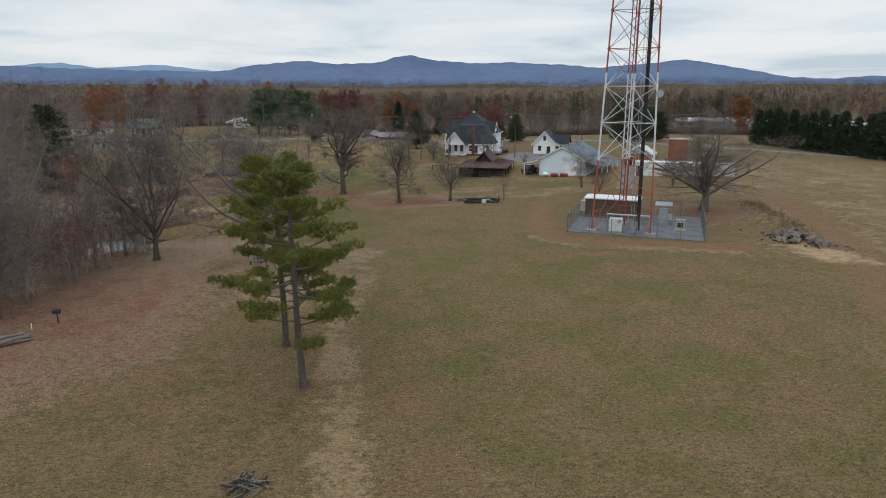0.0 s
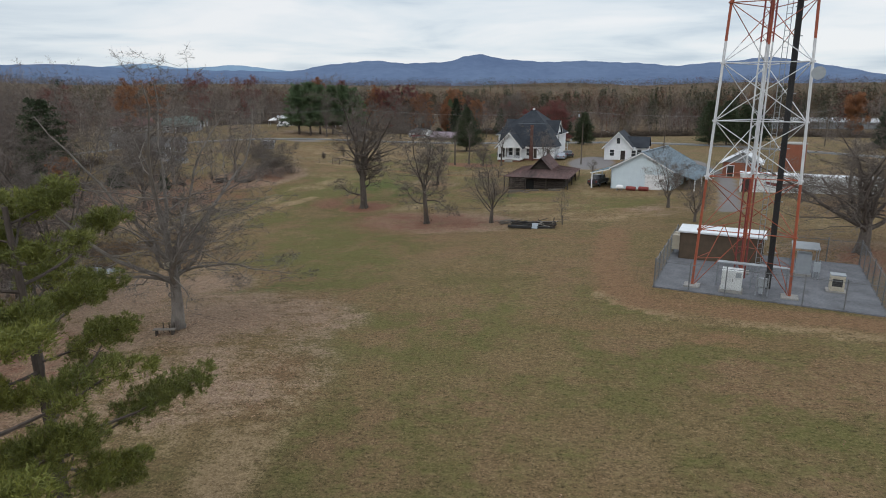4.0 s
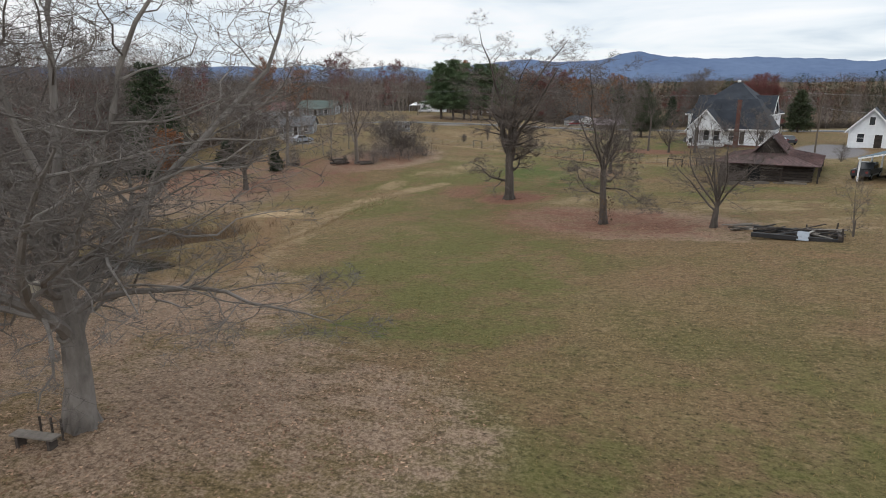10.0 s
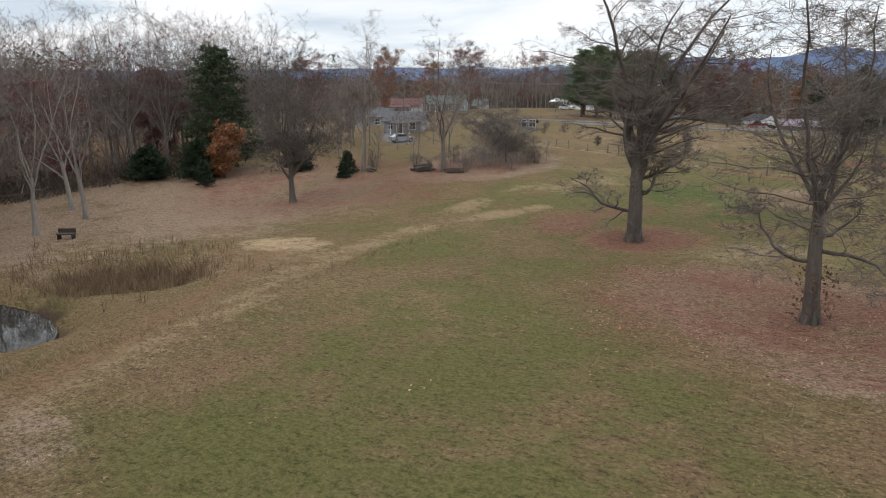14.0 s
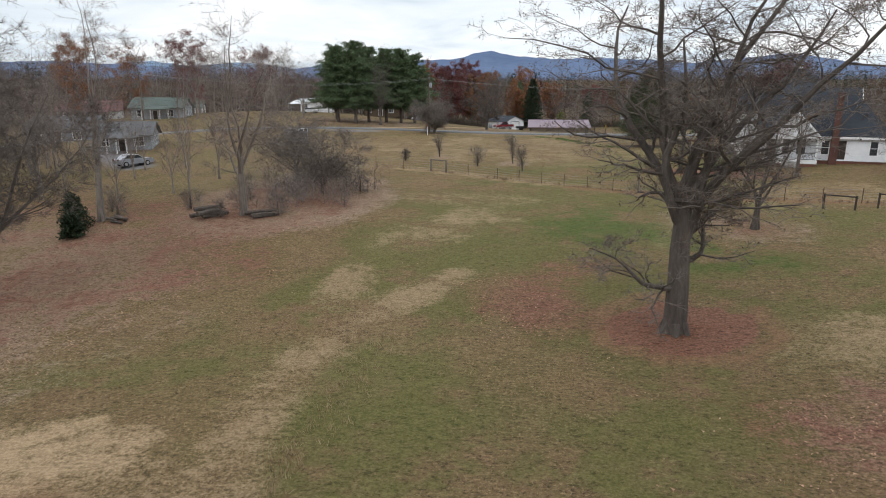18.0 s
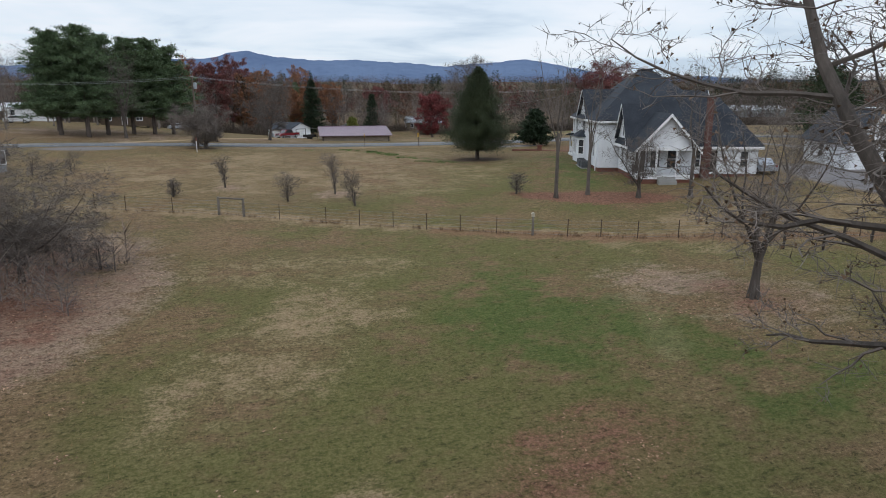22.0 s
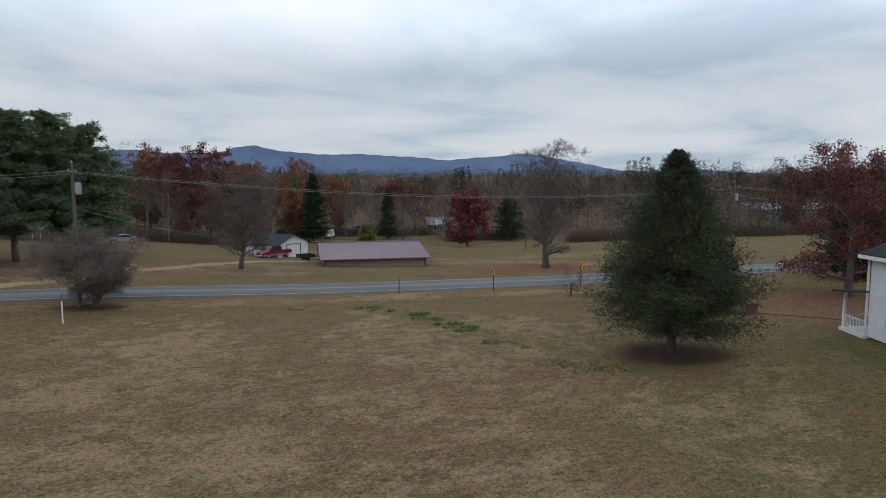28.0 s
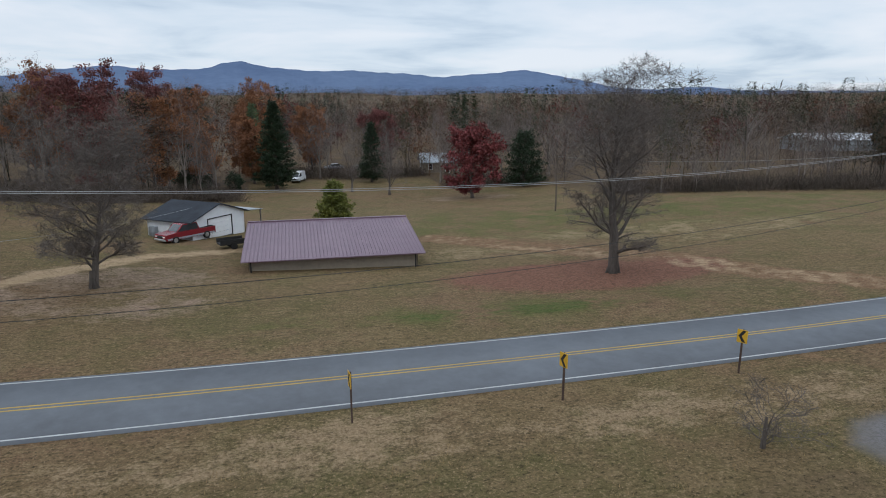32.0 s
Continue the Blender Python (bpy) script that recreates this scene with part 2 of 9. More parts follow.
M_CABGREY = mat("grey_equipment_enamel", (0.33, 0.36, 0.38), (0.25, 0.27, 0.29), 2, 0.5, 0.05)
M_BEIGE = mat("beige_enamel", (0.46, 0.42, 0.33), (0.37, 0.33, 0.26), 2, 0.5, 0.05)
M_GLASS = mat("dark_window_glass", (0.03, 0.035, 0.042), (0.05, 0.055, 0.06), 0.8, 0.08, 0.0, spec=0.8)
M_DARK = mat("dark_void", (0.012, 0.012, 0.013), (0.02, 0.02, 0.02), 1, 0.9, 0.1)
M_BRICK = mat("red_brick", (0.20, 0.085, 0.06), (0.13, 0.06, 0.045), 7, 0.95, 0.4)
M_POLE = mat("creosoted_pole", (0.145, 0.115, 0.09), (0.08, 0.065, 0.052), 5, 0.95, 0.5, stretch=(1, 1, 0.1))
M_RUSTPOST = mat("rusty_steel_post", (0.095, 0.06, 0.045), (0.05, 0.035, 0.03), 8, 0.9, 0.3)
M_SIGNYEL = mat("yellow_sign_sheeting", (0.62, 0.37, 0.03), (0.55, 0.32, 0.03), 2, 0.5, 0.02)
M_CARRED = mat("dark_red_car_paint", (0.20, 0.018, 0.025), (0.16, 0.015, 0.02), 1, 0.25, 0, spec=0.6)
M_CARWHITE = mat("white_car_paint", (0.70, 0.71, 0.72), (0.62, 0.63, 0.64), 1, 0.3, 0, spec=0.6)
M_CARDARK = mat("dark_car_paint", (0.03, 0.034, 0.04), (0.024, 0.026, 0.03), 1, 0.3, 0, spec=0.6)
M_CARSILVER = mat("silver_car_paint", (0.35, 0.38, 0.42), (0.30, 0.32, 0.36), 1, 0.3, 0, 0.3, spec=0.6)
M_TYRE = mat("rubber", (0.015, 0.015, 0.015), (0.025, 0.025, 0.025), 6, 0.9, 0.1)
M_CHROME = mat("bright_metal", (0.55, 0.56, 0.57), (0.45, 0.46, 0.47), 2, 0.3, 0, 0.8)
M_LAMP = mat("lamp_lens", (0.75, 0.74, 0.70), (0.6, 0.6, 0.58), 2, 0.2, 0)
M_BLUE = mat("blue_plastic", (0.035, 0.13, 0.35), (0.03, 0.10, 0.28), 2, 0.5, 0)
M_GREENROOF = mat("grey_green_roof", (0.10, 0.13, 0.115), (0.07, 0.09, 0.08), 3, 0.85, 0.2)
M_OLDBRICK = mat("dark_weathered_brick", (0.13, 0.06, 0.047), (0.08, 0.042, 0.036), 7, 0.95, 0.4)
M_ACGREY = mat("dark_grey_louvred_metal", (0.085, 0.09, 0.095), (0.05, 0.053, 0.056), 6, 0.6, 0.2)
M_GREYROOF = mat("weathered_grey_roof", (0.12, 0.125, 0.13), (0.08, 0.083, 0.088), 3, 0.9, 0.2)
M_MAROON = mat("maroon_tin_roof", (0.15, 0.055, 0.05), (0.10, 0.045, 0.042), 2, 0.7, 0.2)
M_ROCK = mat("grey_rubble", (0.185, 0.155, 0.125), (0.095, 0.078, 0.062), 5, 0.95, 0.6, by_object=0.25)
M_ORANGEBRICK = mat("orange_brick_stack", (0.26, 0.095, 0.055), (0.19, 0.075, 0.05), 6, 0.95, 0.3)
M_FIREBLACK = mat("black_iron", (0.02, 0.02, 0.021), (0.035, 0.033, 0.032), 5, 0.7, 0.2)


# ---- mesh building ----


class Geo:
    """Collects vertices and faces for one mesh."""

    def __init__(self):
        self.v, self.f = [], []

    def box(self, x0, y0, z0, x1, y1, z1, bevel=0.0):
        n = len(self.v)
        if bevel:
            b = bevel
            for z, d in ((z0, b), (z0 + b, 0), (z1 - b, 0), (z1, b)):
                self.v += [(x0 + d, y0 + d, z), (x1 - d, y0 + d, z), (x1 - d, y1 - d, z), (x0 + d, y1 - d, z)]
            self.f.append((n + 3, n + 2, n + 1, n))
            for k in range(3):
                for i in range(4):
                    a, c = n + 4 * k + i, n + 4 * k + (i + 1) % 4
                    self.f.append((a, c, c + 4, a + 4))
            self.f.append((n + 12, n + 13, n + 14, n + 15))
            return self
        self.v += [(x0, y0, z0), (x1, y0, z0), (x1, y1, z0), (x0, y1, z0), (x0, y0, z1), (x1, y0, z1), (x1, y1, z1), (x0, y1, z1)]
        self.f += [(n + 3, n + 2, n + 1, n), (n + 4, n + 5, n + 6, n + 7)] + [(n + i, n + (i + 1) % 4, n + 4 + (i + 1) % 4, n + 4 + i) for i in range(4)]
        return self

    def prism(self, outline, axis, a, b):
        """An outline of pairs, drawn out along axis 0, 1 or 2 from a to b."""
        n, k = len(self.v), len(outline)
        for w in (a, b):
            for p, q in outline:
                self.v.append(((w, p, q), (p, w, q), (p, q, w))[axis])
        self.f.append(tuple(n + i for i in range(k - 1, -1, -1)))
        self.f.append(tuple(n + k + i for i in range(k)))
        for i in range(k):
            j = (i + 1) % k
            self.f.append((n + i, n + j, n + k + j, n + k + i))
        return self

    def slab(self, corners, thick):
        """A flat polygon given by its upper corners, with thickness downwards."""
        n, k = len(self.v), len(corners)
        self.v += [tuple(c) for c in corners] + [(c[0], c[1], c[2] - thick) for c in corners]
        self.f.append(tuple(n + i for i in range(k)))
        self.f.append(tuple(n + k + i for i in range(k - 1, -1, -1)))
        for i in range(k):
            j = (i + 1) % k
            self.f.append((n + j, n + i, n + k + i, n + k + j))
        return self

    def tube(self, pts, radii, sides=6, cap=True):
        n = len(self.v)
        for i, p in enumerate(pts):
            a, b = pts[max(i - 1, 0)], pts[min(i + 1, len(pts) - 1)]
            d = (b[0] - a[0], b[1] - a[1], b[2] - a[2])
            ln = math.sqrt(d[0] ** 2 + d[1] ** 2 + d[2] ** 2) or 1
            d = (d[0] / ln, d[1] / ln, d[2] / ln)
            u = (-d[1], d[0], 0) if abs(d[2]) < 0.95 else (d[2], 0, -d[0])
            lu = math.sqrt(u[0] ** 2 + u[1] ** 2 + u[2] ** 2) or 1
            u = (u[0] / lu, u[1] / lu, u[2] / lu)
            w = (d[1] * u[2] - d[2] * u[1], d[2] * u[0] - d[0] * u[2], d[0] * u[1] - d[1] * u[0])
            r = radii[i] if not isinstance(radii, (int, float)) else radii
            for s in range(sides):
                c, q = r * math.cos(2 * math.pi * s / sides), r * math.sin(2 * math.pi * s / sides)
                self.v.append((p[0] + c * u[0] + q * w[0], p[1] + c * u[1] + q * w[1], p[2] + c * u[2] + q * w[2]))
        for i in range(len(pts) - 1):
            for s in range(sides):
                t = (s + 1) % sides
                a = n + i * sides
                self.f.append((a + s, a + t, a + sides + t, a + sides + s))
        if cap:
            self.f.append(tuple(n + s for s in range(sides - 1, -1, -1)))
            m = n + (len(pts) - 1) * sides
            self.f.append(tuple(m + s for s in range(sides)))
        return self

    def mesh(self, name, material, smooth=False):
        me = bpy.data.meshes.new(name)
        me.from_pydata(self.v, [], self.f)
        me.materials.append(material)
        if smooth:
            me.polygons.foreach_set("use_smooth", [True] * len(me.polygons))
        me.update()
        return me


def part(name, geo, material, parent, label="", smooth=False):
    me = geo if isinstance(geo, bpy.types.Mesh) else geo.mesh(name, material, smooth)
    ob = new(name, me)
    ob.parent = parent
    if label:
        ob["label"] = label
    return ob


def thing(name, x, y, z, turn=0.0, label="", category="", group="", kind=""):
    ob = new(name)
    ob.empty_display_size = 0.3
    ob.matrix_world = pose(x, y, z, 0, 0, turn)
    return tagged(ob, label, category, group, kind)


def raw_mesh(name, verts, faces, material):
    """A mesh from arrays; faces is an array of triangles or of quads."""
    me = bpy.data.meshes.new(name)
    verts, faces = np.asarray(verts, np.float32), np.asarray(faces, np.int32)
    k = faces.shape[1]
    me.vertices.add(len(verts))
    me.vertices.foreach_set("co", verts.ravel())
    me.loops.add(faces.size)
    me.loops.foreach_set("vertex_index", faces.ravel())
    me.polygons.add(len(faces))
    me.polygons.foreach_set("loop_start", np.arange(0, faces.size, k, dtype=np.int32))
    me.materials.append(material)
    me.update(calc_edges=True)
    return me


# ---- the lie of the land ----
SWELL = [-0.89, -3.89, -1.96, -0.17, 2.46, 3.16, 0.97, 0.64, -0.17, -1.21, 0.71, -0.53, -0.51, -1.3, -1.17, 0.76, -1.32, 0.35, 0.39, -0.34, -2.68, -0.42, 0.39, 1.2, 0.94, 0.61, 0.47, -1.22, 0.58, 0.84, 0.65, 0.09, 0.7, 0.45, -0.13]
CENTRES = [(x, y) for x in (-90, -45, 0, 45, 90) for y in (20, 70, 120, 170, 220, 270, 320)]
WATER_Z = -3.75


def road_y(x):
    x = np.asarray(x, float)
    return 220.2 - 0.008 * np.clip(-35 - x, 0, 60) ** 2 - 0.96 * np.clip(-95 - x, 0, None) - 0.010 * np.clip(x - 20, 0, 40) ** 2 - 0.8 * np.clip(x - 60, 0, None)


def roll(x, y):
    z = np.ones_like(x)
    for w, (a, b) in zip(SWELL, CENTRES):
        z = z + w * np.exp(-((x - a) ** 2 + (y - b) ** 2) / 2888)
    z = z + 0.8 * np.exp(-((x + 20) ** 2 + (y - 64) ** 2) / 200) + 0.7 * np.exp(-((x + 50) ** 2 + (y - 142) ** 2) / 288) - 0.5 * np.exp(-((x + 15) ** 2 + (y - 157) ** 2) / 288)
    z = z + 0.3 * np.exp(-((y - 216) / 12) ** 2 - ((x + 12) / 30) ** 2) - 0.42 * np.exp(-((x + 9) ** 2 + (y - 36) ** 2) / 260) - 0.45 * np.exp(-((x + 19) ** 2 + (y - 122.5) ** 2) / 120) - 0.45 * np.exp(-((x + 8) ** 2 + (y - 109) ** 2) / 60) - 0.6 * np.exp(-((x + 59) ** 2 + (y - 127) ** 2) / 160) - 0.42 * np.exp(-((x - 3.5) ** 2 + (y - 237) ** 2) / 200)
    d = np.hypot(x, y - 130)
    far = np.clip((d - 330) / 1500, 0, 1)
    z = z + far * (10 + 9 * np.sin(x / 310 + 1.3) * np.cos(y / 270) + 6 * np.sin((x + y) / 170))
    z = z + 0.0205 * np.clip(d - 700, 0, 2900)
    return z


def smooth(v, a, b):
    t = np.clip((v - a) / (b - a), 0, 1)
    return t * t * (3 - 2 * t)


def pond_shape(x, y):
    """0 at the middle of the basin, 1 on its rim."""
    u, v = (x + 51) * 0.906 + (y - 86.2) * 0.423, -(x + 51) * 0.423 + (y - 86.2) * 0.906
    return np.hypot(u / 12.6, v / 7.0)


def gz_array(x, y):
    x, y = np.asarray(x, float), np.asarray(y, float)
    z = roll(x, y)
    yc = road_y(x)
    near = 1 - smooth(np.abs(y - yc), 4.5, 12)
    z = z * (1 - near) + roll(x, yc) * near
    p = pond_shape(x, y)
    dip = 1 - smooth(p, 0.75, 1.25)
    z = z * (1 - dip) + (WATER_Z - 0.9) * dip
    q = np.hypot((x + 49) / 8.5, (y - 100.5) / 5.5)
    z = z - 0.9 * (1 - smooth(q, 0.6, 1.1)) * (1 - dip)
    # level ground under the mast compound
    u, v = (x - 15.5) * 0.9373 - (y - 75.4) * 0.3486, (x - 15.5) * 0.3486 + (y - 75.4) * 0.9373
    flat = (1 - smooth(np.abs(u - 7.9), 8.4, 11.5)) * (1 - smooth(np.abs(v - 7.5), 8.0, 11.0))
    z = z * (1 - flat) + 1.47 * flat
    # low spoil bank along the dirt track east of the mast
    z = z + 0.9 * np.exp(-((x - 41.0 - 0.18 * (y - 70)) / 2.2) ** 2) * np.exp(-((y - 77) / 11) ** 2)
    return z


def gz(x, y):
    return float(gz_array(x, y))


def blob(x, y, cx, cy, rx, ry, turn=0.0, soft=0.5):
    c, s = math.cos(radians(turn)), math.sin(radians(turn))
    u, v = ((x - cx) * c + (y - cy) * s) / rx, (-(x - cx) * s + (y - cy) * c) / ry
    return 1 - smooth(np.hypot(u, v), 1 - soft, 1 + soft)


def band(x, y, pts, width, soft=0.5):
    """How close a place is to a line through pts."""
    best = np.full(np.shape(x), 1e9)
    for (ax, ay), (bx, by) in zip(pts[:-1], pts[1:]):
        L = (bx - ax) ** 2 + (by - ay) ** 2
        t = np.clip(((x - ax) * (bx - ax) + (y - ay) * (by - ay)) / L, 0, 1)
        best = np.minimum(best, np.hypot(x - ax - t * (bx - ax), y - ay - t * (by - ay)))
    return 1 - smooth(best, width * (1 - soft), width * (1 + soft))

# ---- ground ----


def steps(lo, hi, step, reach, growth=1.22):
    inner = list(np.arange(lo, hi + 0.01, step))
    out, s, v = [], step, hi
    while v < reach:
        s *= growth
        v += s
        out.append(v)
    s, v, back = step, lo, []
    while v > -reach:
        s *= growth
        v -= s
        back.append(v)
    return np.array(back[::-1] + inner + out)


gx, gy = steps(-100, 75, 1.1, 4700), steps(15, 300, 1.1, 4700)
GX, GY = np.meshgrid(gx, gy)
GZ = gz_array(GX, GY)
nx, ny = len(gx), len(gy)
idx = np.arange(nx * ny).reshape(ny, nx)
quads = np.stack([idx[:-1, :-1], idx[:-1, 1:], idx[1:, 1:], idx[1:, :-1]], -1).reshape(-1, 4)


def ground_mat():
    m = bpy.data.materials.new("mown_field")
    m.use_nodes = True
    nt = m.node_tree
    ln = nt.links.new
    b = nt.nodes["Principled BSDF"]
    b.inputs["Roughness"].default_value = 0.95
    b.inputs["Specular IOR Level"].default_value = 0.1
    tc = nt.nodes.new("ShaderNodeTexCoord")

    def noise_at(scale, detail=6, rough=0.6, stretch=(1, 1, 1)):
        mp = nt.nodes.new("ShaderNodeMapping")
        mp.inputs["Scale"].default_value = stretch
        n = nt.nodes.new("ShaderNodeTexNoise")
        n.inputs["Scale"].default_value, n.inputs["Detail"].default_value, n.inputs["Roughness"].default_value = scale, detail, rough
        ln(tc.outputs["Object"], mp.inputs[0])
        ln(mp.outputs[0], n.inputs["Vector"])
        return n.outputs["Fac"]

    def range_of(value, a, b_, c=0.0, d=1.0):
        n = nt.nodes.new("ShaderNodeMapRange")
        n.interpolation_type = "SMOOTHSTEP"
        for k, v in zip(("From Min", "From Max", "To Min", "To Max"), (a, b_, c, d)):
            n.inputs[k].default_value = v
        ln(value, n.inputs["Value"])
        return n.outputs[0]

    def mixed(fac, one, two):
        n = nt.nodes.new("ShaderNodeMix")
        n.data_type = "RGBA"
        for s, v in ((0, fac), (6, one), (7, two)):
            if isinstance(v, tuple):
                n.inputs[s].default_value = (0.83 * v[0], 0.87 * v[1], 0.95 * v[2], 1)
            elif isinstance(v, (int, float)):
                n.inputs[s].default_value = v
            else:
                ln(v, n.inputs[s])
        return n.outputs[2]

    def calc(op, a, b_):
        n = nt.nodes.new("ShaderNodeMath")
        n.operation = op
        for s, v in ((0, a), (1, b_)):
            if isinstance(v, (int, float)):
                n.inputs[s].default_value = v
            else:
                ln(v, n.inputs[s])
        return n.outputs[0]

    fine, mid, broad = noise_at(8.0, 7, 0.8), noise_at(0.8, 7, 0.7, (1, 1.6, 1)), noise_at(0.07, 6, 0.62)
    tuft = noise_at(2.8, 7, 0.80, (1.0, 1.7, 1))
    patch = noise_at(0.20, 7, 0.66)
    olive = mixed(range_of(broad, 0.40, 0.60), (0.177, 0.122, 0.052), (0.203, 0.120, 0.062))
    olive = mixed(range_of(patch, 0.42, 0.62), olive, (0.132, 0.106, 0.038))
    olive = mixed(range_of(noise_at(0.11, 7, 0.7), 0.51, 0.70, 0, 0.38), olive, (0.265, 0.188, 0.092))
    olive = mixed(range_of(noise_at(0.16, 7, 0.7, (1.3, 1, 1)), 0.52, 0.70, 0, 0.36), olive, (0.130, 0.088, 0.046))
    olive = mixed(range_of(mid, 0.44, 0.66, 0, 0.8), olive, (0.223, 0.148, 0.070))
    olive = mixed(range_of(tuft, 0.50, 0.64, 0, 0.95), olive, (0.070, 0.052, 0.022))
    olive = mixed(range_of(tuft, 0.48, 0.34, 0, 0.7), olive, (0.300, 0.208, 0.104))
    olive = mixed(range_of(fine, 0.53, 0.64), olive, (0.346, 0.230, 0.122))
    olive = mixed(range_of(fine, 0.47, 0.36), olive, (0.056, 0.041, 0.020))

    edge = calc("ADD", calc("MULTIPLY", patch, 0.45), calc("ADD", calc("MULTIPLY", mid, 0.35), calc("MULTIPLY", fine, 0.20)))

    def masked(under, name, over, grip=1.0, most=1.0):
        at = nt.nodes.new("ShaderNodeAttribute")
        at.attribute_name = name
        wob = calc("MULTIPLY", calc("SUBTRACT", edge, 0.5), 4.2 * grip)
        f = range_of(calc("ADD", at.outputs["Fac"], wob), 0.10, 1.05)
        gate = range_of(at.outputs["Fac"], 0.03, 0.30)
        return mixed(calc("MULTIPLY", calc("MULTIPLY", f, gate), most), under, over)

    def grainy(one, two, dark):
        c_ = mixed(range_of(fine, 0.44, 0.58), one, two)
        c_ = mixed(range_of(tuft, 0.47, 0.33, 0, 0.6), c_, tuple(min(1.0, 1.25 * v) for v in two))
        return mixed(range_of(tuft, 0.51, 0.65, 0, 0.95), c_, dark)

    green = grainy((0.104, 0.100, 0.028), (0.172, 0.146, 0.052), (0.058, 0.058, 0.017))
    lush = grainy((0.060, 0.090, 0.018), (0.106, 0.126, 0.034), (0.033, 0.051, 0.012))
    dry = grainy((0.262, 0.172, 0.090), (0.405, 0.278, 0.155), (0.142, 0.090, 0.046))
    leaf = grainy((0.222, 0.140, 0.088), (0.420, 0.290, 0.190), (0.095, 0.060, 0.039))
    redleaf = grainy((0.165, 0.074, 0.045), (0.288, 0.142, 0.088), (0.070, 0.033, 0.022))
    dirt = grainy((0.184, 0.103, 0.052), (0.273, 0.162, 0.084), (0.106, 0.061, 0.032))
    sand = grainy((0.379, 0.255, 0.138), (0.491, 0.338, 0.189), (0.268, 0.176, 0.093))
    grav = mixed(range_of(fine, 0.4, 0.65), (0.255, 0.228, 0.210), (0.150, 0.134, 0.124))
    soil_and_shade = mixed(range_of(fine, 0.4, 0.65), (0.056, 0.036, 0.023), (0.106, 0.068, 0.042))
    c = masked(olive, "green", green, 1.8, 0.9)
    c = masked(c, "dry", dry, 1.8, 0.85)
    c = masked(c, "dirt", dirt, 1.2)
    c = masked(c, "litter", leaf, 1.6, 0.95)
    c = masked(c, "redlitter", redleaf, 1.3, 0.95)
    c = masked(c, "lush", lush, 1.6, 0.75)
    c = masked(c, "sand", sand, 1.6)
    c = masked(c, "gravel", grav, 0.25)
    c = masked(c, "soil_and_shade", soil_and_shade, 0.6)
    ln(c, b.inputs["Base Color"])
    h = calc("ADD", calc("MULTIPLY", tuft, 0.6), calc("MULTIPLY", fine, 0.4))
    bp = nt.nodes.new("ShaderNodeBump")
    bp.inputs["Strength"].default_value, bp.inputs["Distance"].default_value = 0.9, 0.12
    ln(h, bp.inputs["Height"])
    ln(bp.outputs[0], b.inputs["Normal"])
    return m


def woods(x, y):
    """Where woodland stands."""
    left = ((x < -64) & (y < 84)) | ((x < -50) & (y < 84) & (y > 66)) | ((x < -94) & (y < 165)) | ((x < -80) & (y < 92))
    edge = np.select([x < -60, x < -28, x < 12, x < 32, x < 64], [292 + 0 * x, 285 + (x + 60) * 0.5, 338 + 0 * x, 318 + 0 * x, 290 - (x - 30) * 0.6], 268 + 0 * x)
    north = y > edge
    west = (x < -150) & (y >= 165)
    d = np.hypot(x, y - 130)
    return left | (north & ((x < 150) | (y > 330))) | west | ((d > 400) & ~((x > 60) & (y < 300) & (d < 900)))


